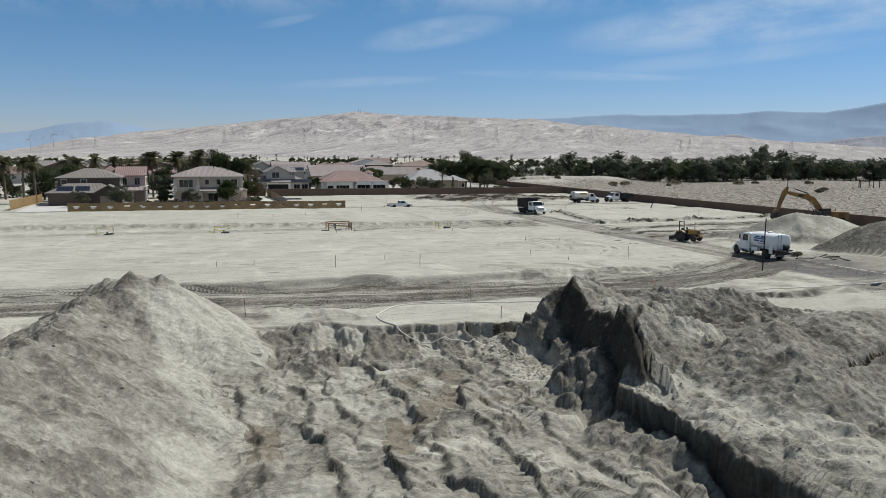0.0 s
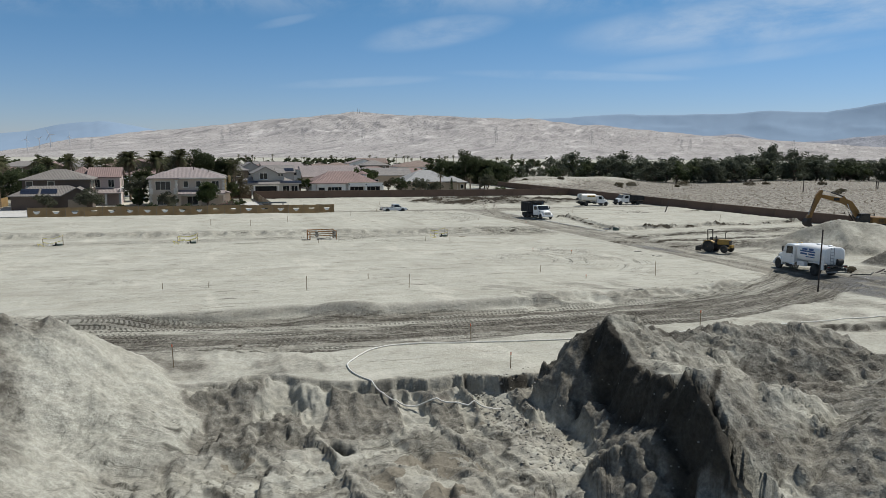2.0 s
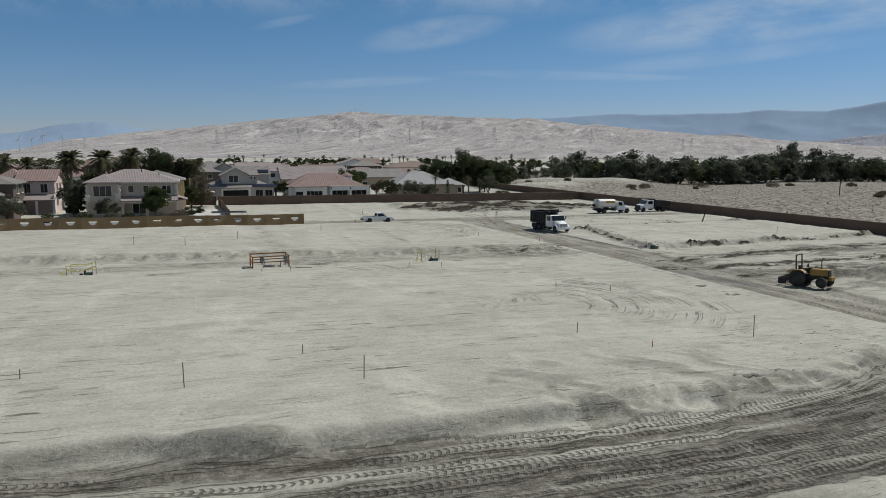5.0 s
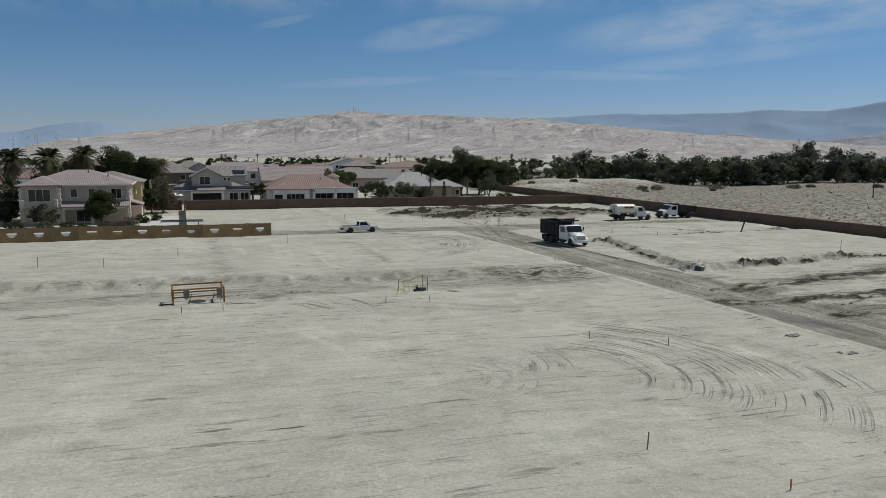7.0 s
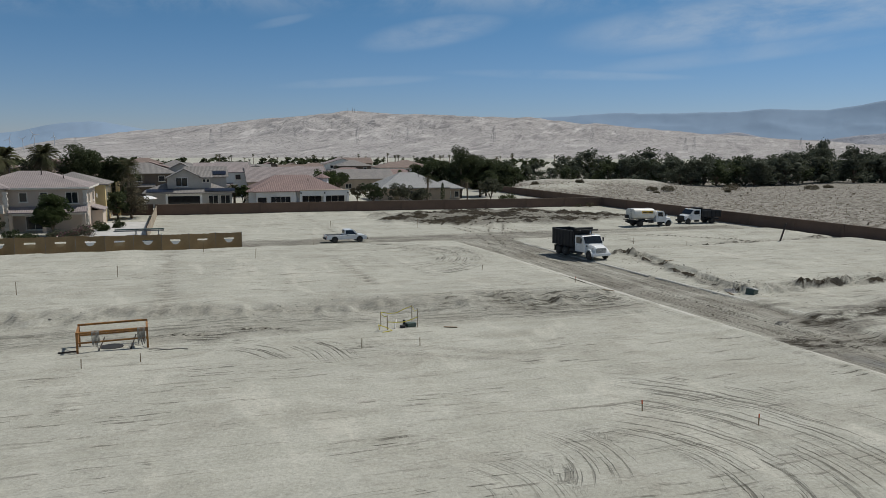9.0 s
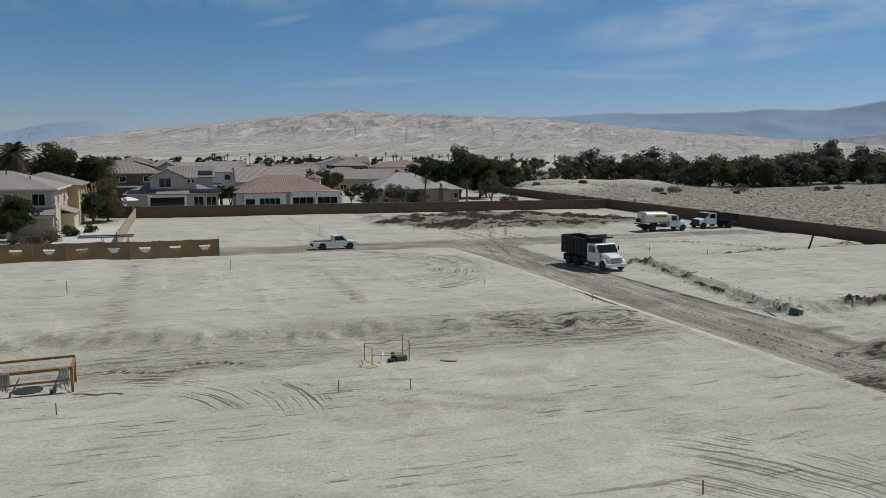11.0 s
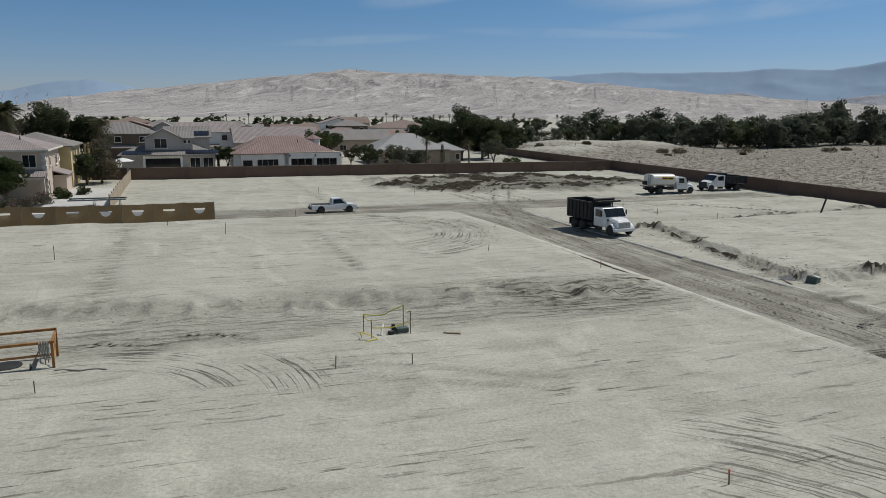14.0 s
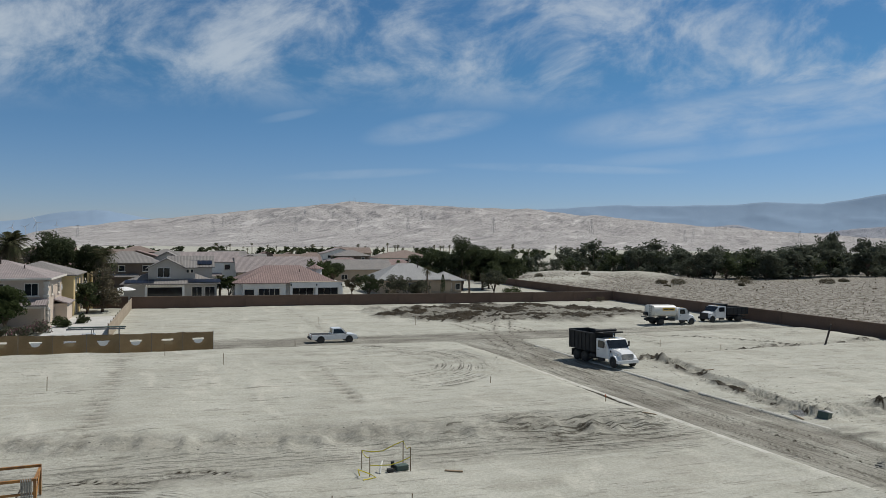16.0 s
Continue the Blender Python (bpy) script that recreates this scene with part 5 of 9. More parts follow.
# ---- walls and fences ----
def block_wall(name, a, b, height, label):
    """A block wall with pilasters and a cap, stepping with the ground, from a to b."""
    a, b = Vector((*a, 0)), Vector((*b, 0))
    n = max(2, round((b - a).length / 9.2))
    top = thing(name, Matrix(), label, "wall", kind="structure")
    ang = math.atan2(b.y - a.y, b.x - a.x)
    for i in range(n):
        p, q = a.lerp(b, i / n), a.lerp(b, (i + 1) / n)
        m = (p + q) / 2
        z = float(plane(m.x, m.y))
        ln = (q - p).length
        bm = box(BM(), (0, 0, (height - 0.8) / 2), (ln - 0.40, 0.19, height + 0.8), 0.0)
        o = part("wall_panel", bm, M_BLOCK, top)
        o.matrix_basis = Matrix.Translation((m.x, m.y, z)) @ Matrix.Rotation(ang, 4, "Z")
        c = part("wall_cap", box(BM(), (0, 0, height + 0.04), (ln - 0.40, 0.25, 0.08), 0.012), M_CAP, top)
        c.matrix_basis = o.matrix_basis.copy()
        bm = box(BM(), (0, 0, (height - 0.75) / 2), (0.40, 0.29, height + 0.95), 0.0)
        o = part("pilaster", bm, M_BLOCK, top)
        o.matrix_basis = Matrix.Translation((p.x, p.y, z)) @ Matrix.Rotation(ang, 4, "Z")
    return top


block_wall("wall_north", (21.6, 206.0), (114.7, 206.0), 1.9, "brown slump-block boundary wall with a cap")
block_wall("wall_east", (115.0, 206.3), (115.0, 52.0), 1.9, "brown slump-block boundary wall along the desert")
block_wall("wall_far", (115.0, 206.6), (115.0, 330.0), 1.9, "brown block wall running on past the houses")
block_wall("wall_yard", (-2.0, 206.6), (21.2, 206.6), 1.9, "dark brown yard wall behind the drive")


def screen_fence(name, a, b, height, material, label, pitch=3.05, vents=True, seed=1):
    """Hired chain-link panels dressed in windscreen fabric, with half-moon vents cut in it."""
    r = random.Random(seed)
    a, b = Vector((*a, 0)), Vector((*b, 0))
    n = max(1, round((b - a).length / pitch))
    ang = math.atan2(b.y - a.y, b.x - a.x)
    top = thing(name, Matrix(), label, "fence")
    for i in range(n + 1):
        p = a.lerp(b, i / n)
        z = ground_z(p.x, p.y)
        part("post", rod(BM(), (p.x, p.y, z - 0.3), (p.x, p.y, z + height + 0.08 + r.uniform(-0.04, 0.06)), 0.03, seg=8), M_STEEL, top)
        if i == n:
            break
        q = a.lerp(b, (i + 1) / n)
        z2 = ground_z(q.x, q.y)
        ln = (q - p).length
        w, h = 16, 10
        bm = BM()
        vs = []
        for v in range(h + 1):
            row = []
            for u in range(w + 1):
                s, t = u / w, v / h
                sag = 0.05 * math.sin(s * math.pi) * t + 0.03 * r.uniform(-1, 1) * t
                bulge = 0.10 * math.sin(s * math.pi) * math.sin(t * math.pi) * (0.5 + r.random() * 0.25)
                row.append(bm.verts.new((s * (ln - 0.05) + 0.025, -0.045 - bulge, (z2 - z) * s + t * height - sag + 0.02)))
            vs.append(row)
        for v in range(h):
            for u in range(w):
                if vents and v == 6 and 5 <= u <= 10:
                    continue
                if vents and v == 5 and 6 <= u <= 9:
                    continue
                bm.faces.new((vs[v][u], vs[v][u + 1], vs[v + 1][u + 1], vs[v + 1][u]))
        bmesh.ops.solidify(bm, geom=bm.faces[:], thickness=0.006)
        o = part("fabric_panel", bm, material, top)
        o.matrix_basis = Matrix.Translation((p.x, p.y, z)) @ Matrix.Rotation(ang, 4, "Z")
        if vents:
            # the cut flap, a half moon, hangs down out of the vent
            bm = slab(BM(), [(ln * 0.5 + 0.46 * math.cos(radians(g)), height * 0.60 - 0.40 * math.sin(radians(g))) for g in range(0, 181, 15)], "y", -0.165, -0.150)
            f = part("vent_flap", bm, M_CANVAS if r.random() < 0.7 else material, top)
            f.matrix_basis = o.matrix_basis.copy()
    return top


screen_fence("screen_fence", (-21.5, 155.0), (32.6, 155.0), 1.95, M_FABRIC, "tan fabric-covered construction fence with cut vents", seed=3)
screen_fence("screen_fence", (-33.5, 166.5), (-32.0, 193.0), 2.0, M_FABRIC2, "orange-tan fabric fence panels beside a driveway", vents=False, seed=5)
screen_fence("screen_fence", (-70.0, 170.0), (-36.0, 168.0), 1.9, M_FABRIC, "tan fabric fence beyond the west drive", vents=False, seed=6)


def board_fence(a, b, height):
    """A solid board fence: upright boards on posts."""
    a, b = Vector((*a, 0)), Vector((*b, 0))
    n = 60
    top = thing("board_fence", Matrix(), "weathered tan wooden board fence beside a driveway", "fence")
    me = None
    for i in range(n):
        p = a.lerp(b, (i + 0.5) / n)
        z = ground_z(p.x, p.y)
        if me is None:
            me = part("board", box(BM(), (0, 0, height / 2), (0.035, (b - a).length / n * 0.97, height), 0.008), M_WOODF, top)
            o = me
        else:
            o = new("board", me.data)
            o.parent = top
        o.matrix_basis = Matrix.Translation((p.x, p.y, z - 0.05)) @ Matrix.Rotation(radians(RNG.uniform(-0.7, 0.7)), 4, "X")
        if i % 5 == 0:
            part("post", box(BM(), (p.x - 0.09, p.y, z + height / 2), (0.09, 0.09, height + 0.1), 0.008), M_WOOD, top)
    return top


board_fence((21.6, 166.0), (21.6, 205.6), 1.85)


def flat_slab(name, x0, x1, y0, y1, thick, material, label):
    bm = box(BM(), ((x0 + x1) / 2, (y0 + y1) / 2, max(ground_z((x0 + x1) / 2, y) for y in (y0, (y0 + y1) / 2, y1)) + thick / 2 - 0.06), (x1 - x0, y1 - y0, thick), 0.015)
    return tagged(part(name, bm, material), label, "pavement", kind="structure")


flat_slab("pavement", 13.8, 21.4, 163.8, 192.0, 0.2, M_CONC, "pale concrete driveway beside the house")
flat_slab("pavement", -31.6, -22.5, 160.0, 188.0, 0.2, M_CONC, "pale concrete driveway of the western house")


def kerb(pts, label):
    """A dusty concrete kerb and gutter, half buried in sand."""
    bm = BM()
    prof = [(-0.34, -0.3), (0.46, -0.3), (0.46, 0.03), (0.04, 0.05), (-0.04, 0.12), (-0.24, 0.13), (-0.34, 0.06)]
    rings = []
    pts = [Vector((*p, 0)) for p in pts]
    fine = []
    for p, q in zip(pts, pts[1:]):
        k = max(1, int((q - p).length / 1.5))
        fine += [p.lerp(q, i / k) for i in range(k)]
    fine.append(pts[-1])
    for i, p in enumerate(fine):
        d = (fine[min(i + 1, len(fine) - 1)] - fine[max(i - 1, 0)]).normalized()
        s = Vector((d.y, -d.x, 0))
        z = float(plane(p.x, p.y)) - 0.13 + 0.02 * noise.noise(p * 0.3)
        rings.append([bm.verts.new((p.x + s.x * u, p.y + s.y * u, z + v)) for u, v in prof])
    for a, b in zip(rings, rings[1:]):
        for k in range(len(prof)):
            bm.faces.new((a[k], b[k], b[(k + 1) % len(prof)], a[(k + 1) % len(prof)]))
    bm.faces.new(rings[0])
    bm.faces.new(rings[-1][::-1])
    bmesh.ops.recalc_face_normals(bm, faces=bm.faces[:])
    return tagged(part("kerb", bm, M_CURB), label, "kerb", kind="structure")


kerb([(60.2, 92), (60.2, 148), (59.2, 152.0), (56.0, 154.6), (51, 155.3), (34, 155.3)], "half-buried pale concrete kerb and gutter")
kerb([(68.2, 122), (68.3, 112), (68.9, 104), (70.2, 98)][::-1], "pale concrete kerb curving into the sand")
kerb([(68.1, 150), (68.1, 123)][::-1], "pale concrete kerb along the street")
kerb([(68.5, 66), (68.8, 56), (70.5, 46)][::-1], "pale concrete kerb at the wet street's edge")

# ---- vehicles (each faces its own +x, wheels on z = 0) ----
def lathe(bm, prof, c, axis="y", seg=20):
    """Turn a (radius, along) profile round an axis through c."""
    rings = []
    for r, h in prof:
        ring = []
        for k in range(seg):
            a = 2 * math.pi * k / seg
            u, v = r * math.cos(a), r * math.sin(a)
            ring.append(bm.verts.new((c[0] + u, c[1] + h, c[2] + v) if axis == "y" else (c[0] + h, c[1] + u, c[2] + v) if axis == "x" else (c[0] + u, c[1] + v, c[2] + h)))
        rings.append(ring)
    for a, b in zip(rings, rings[1:]):
        for k in range(seg):
            bm.faces.new((a[k], a[(k + 1) % seg], b[(k + 1) % seg], b[k]))
    bm.faces.new(rings[0])
    bm.faces.new(rings[-1])
    bmesh.ops.recalc_face_normals(bm, faces=bm.faces[:])
    return bm


def wheel(parent, x, y, r, w, rim_r=0.58, rim=None, out=1):
    t = part("wheel", lathe(BM(), [(r * rim_r, -w / 2), (r * 0.93, -w / 2), (r, -w * 0.36), (r, w * 0.36), (r * 0.93, w / 2), (r * rim_r, w / 2)], (0, 0, 0)), M_RUBBER, parent, "dusty black tyre", True)
    t.location = (x, y, r)
    q = w * 0.5 * out
    part("rim", lathe(BM(), [(r * rim_r * 0.98, q * 0.2), (r * rim_r, q * 0.98), (r * rim_r * 0.85, q * 0.98), (r * rim_r * 0.6, q * 0.55), (r * 0.20, q * 0.6), (r * 0.18, q * 0.95), (r * 0.05, q * 1.0)], (0, 0, 0)), rim or M_RIM, t, "grey steel rim")
    return t


def glass_panel(bm, a, b, c, d, t=0.02):
    """A pane with thickness from four corners."""
    vs = [Vector(p) for p in (a, b, c, d)]
    nrm = (vs[1] - vs[0]).cross(vs[3] - vs[0]).normalized() * t
    lo = [bm.verts.new(v - nrm * 0.3) for v in vs]
    hi = [bm.verts.new(v + nrm * 0.7) for v in vs]
    bm.faces.new(lo[::-1])
    bm.faces.new(hi)
    for i in range(4):
        j = (i + 1) % 4
        bm.faces.new((lo[i], lo[j], hi[j], hi[i]))
    bmesh.ops.recalc_face_normals(bm, faces=bm.faces[:])
    return bm


def conv_cab(top, x, w, body, s=1.0, slope=0.30, dark_front=False, hw=0.80):
    """A bonneted lorry cab whose back wall stands at x: body, bonnet, grille, bumper, wings, glass, lamps, mirrors."""
    z0, zr = 0.72 * s, 2.55 * s
    bm = slab(BM(), [(x, z0), (x, zr - 0.06), (x + 0.10, zr), (x + 1.28 * s, zr), (x + 1.42 * s, zr - 0.07), (x + 1.42 * s + slope * 1.6, 1.70 * s), (x + 1.95 * s, 1.66 * s), (x + 1.95 * s, z0)], "y", -w / 2, w / 2, 0.05)
    cab = part("cab", bm, body, top)
    wh = w * hw
    bm = BM()
    xs = [(x + 1.85 * s, 1.66 * s, wh * 0.97), (x + 2.5 * s, 1.60 * s, wh * 0.92), (x + 3.05 * s, 1.46 * s, wh * 0.84), (x + 3.20 * s, 1.30 * s, wh * 0.80)]
    rings = []
    for xx, zz, ww in xs:
        rings.append([bm.verts.new(p) for p in ((xx, -ww / 2, 0.75 * s), (xx, -ww / 2, zz - 0.16), (xx, -ww / 2 + 0.16, zz), (xx, 0, zz + 0.04), (xx, ww / 2 - 0.16, zz), (xx, ww / 2, zz - 0.16), (xx, ww / 2, 0.75 * s))])
    for a, b in zip(rings, rings[1:]):
        for k in range(7):
            bm.faces.new((a[k], a[(k + 1) % 7], b[(k + 1) % 7], b[k]))
    bm.faces.new(rings[0])
    bm.faces.new(rings[-1])
    bmesh.ops.recalc_face_normals(bm, faces=bm.faces[:])
    part("bonnet", bm, body, top, smooth=False)
    for sy in (-1, 1):
        bm = BM()
        arc = [(math.cos(radians(a)), math.sin(radians(a))) for a in range(-5, 186, 19)]
        rr = 0.66 * s
        cx, cz = x + 2.55 * s, 0.52 * s
        outer = [(cx + rr * c, cz + rr * sn) for c, sn in arc]
        inner = [(cx + rr * 0.84 * c, cz + rr * 0.84 * sn) for c, sn in arc[::-1]]
        y0 = sy * (wh * 0.40)
        y1 = sy * w * 0.49
        slab(bm, outer + inner, "y", min(y0, y1), max(y0, y1), 0.02)
        part("wing", bm, body, top)
        bm = glass_panel(BM(), (x + 3.02 * s, sy * wh * 0.40, 1.18 * s), (x + 2.86 * s, sy * wh * 0.475, 1.2 * s), (x + 2.86 * s, sy * wh * 0.475, 1.36 * s), (x + 3.05 * s, sy * wh * 0.40, 1.32 * s), 0.04)
        part("headlight", bm, M_LAMP, top)
        bm = glass_panel(BM(), (x + 0.28 * s, sy * (w / 2 + 0.004), 1.68 * s), (x + 1.30 * s, sy * (w / 2 + 0.004), 1.66 * s), (x + 1.18 * s, sy * (w / 2 + 0.004), 2.36 * s), (x + 0.30 * s, sy * (w / 2 + 0.004), 2.36 * s), 0.016)
        part("side_window", bm, M_GLASS, top)
        dr = part("door", box(BM(), (x + 0.80 * s, sy * (w / 2 + 0.006), 1.20 * s), (1.12 * s, 0.02, 0.82 * s), 0.008), body, top)
        part("door_handle", box(BM(), (x + 0.36 * s, sy * (w / 2 + 0.03), 1.45 * s), (0.14, 0.03, 0.04), 0.006), M_BLACK, dr)
        part("step", box(BM(), (x + 0.8 * s, sy * w * 0.47, 0.55 * s), (0.9 * s, 0.22, 0.26), 0.02), M_BLACK, top)
        bm = rod(BM(), (x + 1.45 * s, sy * w / 2, 1.80 * s), (x + 1.55 * s, sy * (w / 2 + 0.22), 1.85 * s), 0.018)
        mr = part("mirror_arm", bm, M_BLACK, top)
        part("mirror", box(BM(), (x + 1.56 * s, sy * (w / 2 + 0.24), 2.06 * s), (0.08, 0.16, 0.48), 0.02), M_BLACK, mr)
    ws = x + 1.43 * s
    we = x + 1.41 * s + slope * 1.6
    part("windscreen", glass_panel(BM(), (we + 0.03, -w * 0.465, 1.73 * s), (we + 0.03, w * 0.465, 1.73 * s), (ws + 0.03, w * 0.45, 2.46 * s), (ws + 0.03, -w * 0.45, 2.46 * s), 0.03), M_GLASS, top)
    gr = part("grille", slab(BM(), [(-wh * 0.30, 0.78 * s), (wh * 0.30, 0.78 * s), (wh * 0.34, 1.24 * s), (wh * 0.28, 1.32 * s), (-wh * 0.28, 1.32 * s), (-wh * 0.34, 1.24 * s)], "x", x + 3.17 * s, x + 3.235 * s), M_BLACK if dark_front else M_RIM, top)
    for k in range(5):
        part("bar", box(BM(), (x + 3.25 * s, 0, (0.84 + 0.10 * k) * s), (0.03, wh * 0.56, 0.035), 0.006), M_BLACK if dark_front else M_CHROME, gr)
    part("bumper", box(BM(), (x + 3.26 * s, 0, 0.60 * s), (0.22, w * 0.98, 0.32 * s), 0.06), M_BLACK if dark_front else body, top)
    for y in (-0.55, 0.0, 0.55):
        part("roof_light", box(BM(), (x + 1.2 * s, y * s, zr + 0.03), (0.12, 0.09, 0.05), 0.015), M_AMBER, top)
    return cab


def lorry_wheels(top, fx, rear, w, r=0.50):
    for sy in (-1, 1):
        wheel(top, fx, sy * (w / 2 - 0.17), r, 0.28, out=sy)
        for rx in rear:
            wheel(top, rx, sy * (w / 2 - 0.30), r, 0.58, out=sy)
    for ax in (fx, *rear):
        part("axle", rod(BM(), (ax, -w / 2 + 0.4, r), (ax, w / 2 - 0.4, r), 0.07), M_BLACK, top)


def bars_text(top, rows, y, material, name="lettering"):
    """Lettering on a flank, as plain bars."""
    for x0, x1, z0, z1 in rows:
        part(name, box(BM(), ((x0 + x1) / 2, y, (z0 + z1) / 2), (x1 - x0, 0.012, z1 - z0), 0.0), material, top)


def make_dump_truck(m):
    top = thing("dump_truck", m, "white bonneted dump truck with a black steel body", "truck", "site vehicles")
    w = 2.45
    conv_cab(top, 0.55, w, M_WHITE, 1.0)
    part("chassis", box(BM(), (-0.6, 0, 0.78), (7.2, 0.85, 0.26), 0.02), M_BLACK, top)
    lorry_wheels(top, 3.10, (-1.55, -2.90), w)
    bm = BM()
    zt, zb = 2.90, 1.12
    x0, x1 = -4.05, 0.30
    for sy in (-1, 1):
        box(bm, ((x0 + x1) / 2, sy * (w / 2 - 0.05), (zt + zb) / 2), (x1 - x0, 0.10, zt - zb))
    box(bm, ((x0 + x1) / 2, 0, zb + 0.05), (x1 - x0, w - 0.2, 0.10))
    box(bm, (x1 - 0.05, 0, (zt + zb) / 2 + 0.1), (0.10, w - 0.2, zt - zb + 0.2))
    body = part("dump_body", bm, M_BLACK, top, "black steel dump body")
    for sy in (-1, 1):
        for k in range(7):
            part("rib", box(BM(), (x0 + 0.25 + k * 0.64, sy * (w / 2 + 0.04), (zt + zb) / 2), (0.10, 0.08, zt - zb), 0.01), M_BLACK, body)
        part("top_rail", box(BM(), ((x0 + x1) / 2, sy * (w / 2 + 0.02), zt), (x1 - x0, 0.16, 0.12), 0.015), M_BLACK, body)
        part("mudflap", box(BM(), (-3.75, sy * 0.85, 0.65), (0.02, 0.62, 0.7), 0.004), M_RUBBER, top)
        part("fuel_tank", rod(BM(), (0.3, sy * 0.95, 0.72), (-0.55, sy * 0.95, 0.72), 0.27, seg=16), M_CHROME if sy > 0 else M_BLACK, top)
    part("tailgate", box(BM(), (x0 - 0.05, 0, (zt + zb) / 2 + 0.05), (0.09, w, zt - zb + 0.1), 0.012), M_BLACK, body)
    bm = BM()
    box(bm, (x1 + 0.62, 0, zt + 0.16), (1.34, w * 0.92, 0.06))
    box(bm, (x1 + 1.27, 0, zt + 0.20), (0.06, w * 0.92, 0.16))
    part("cab_guard", bm, M_BLACK, body, "black steel cab guard")
    part("tarp_roll", rod(BM(), (x1 + 0.1, -w / 2, zt + 0.30), (x1 + 0.1, w / 2, zt + 0.30), 0.13, seg=12), M_BLACK, body)
    part("hoist", rod(BM(), (0.1, 0, 0.9), (-0.9, 0, 1.12), 0.1), M_STEEL, top)
    part("exhaust_stack", pipe(BM(), [(0.44, 0.9, 0.7), (0.44, 0.9, 2.7), (0.36, 0.9, 2.95)], 0.06, 8), M_CHROME, top)
    part("air_intake", box(BM(), (2.45, -1.0, 1.45), (0.3, 0.1, 0.2), 0.03), M_BLACK, top)
    return top


def tank_shell(x0, x1, w, h, zc, seg=24, ends=0.10):
    """An oval tank lying along x."""
    bm = BM()
    rings = []
    for xx, k in ((x0 - ends, 0.55), (x0 - ends * 0.5, 0.90), (x0, 1.0), (x0 + 0.01, 1.0), ((x0 + x1) / 2, 1.0), (x1 - 0.01, 1.0), (x1, 1.0), (x1 + ends * 0.5, 0.90), (x1 + ends, 0.55)):
        ring = []
        for i in range(seg):
            a = 2 * math.pi * i / seg
            c, s = math.cos(a), math.sin(a)
            q = 0.62
            ring.append(bm.verts.new((xx, math.copysign(abs(c) ** q, c) * w / 2 * k, zc + math.copysign(abs(s) ** q, s) * h / 2 * k)))
        rings.append(ring)
    for a, b in zip(rings, rings[1:]):
        for i in range(seg):
            bm.faces.new((a[i], a[(i + 1) % seg], b[(i + 1) % seg], b[i]))
    bm.faces.new(rings[0])
    bm.faces.new(rings[-1])
    bmesh.ops.recalc_face_normals(bm, faces=bm.faces[:])
    return bm


def ladder(top, x, y, z0, z1):
    ld = part("ladder", rod(rod(BM(), (x, y - 0.2, z0), (x, y - 0.2, z1), 0.022), (x, y + 0.2, z0), (x, y + 0.2, z1), 0.022), M_STEEL, top)
    for k in range(6):
        z = z0 + (z1 - z0) * (k + 0.5) / 6
        part("rung", rod(BM(), (x, y - 0.2, z), (x, y + 0.2, z), 0.016, seg=6), M_STEEL, ld)


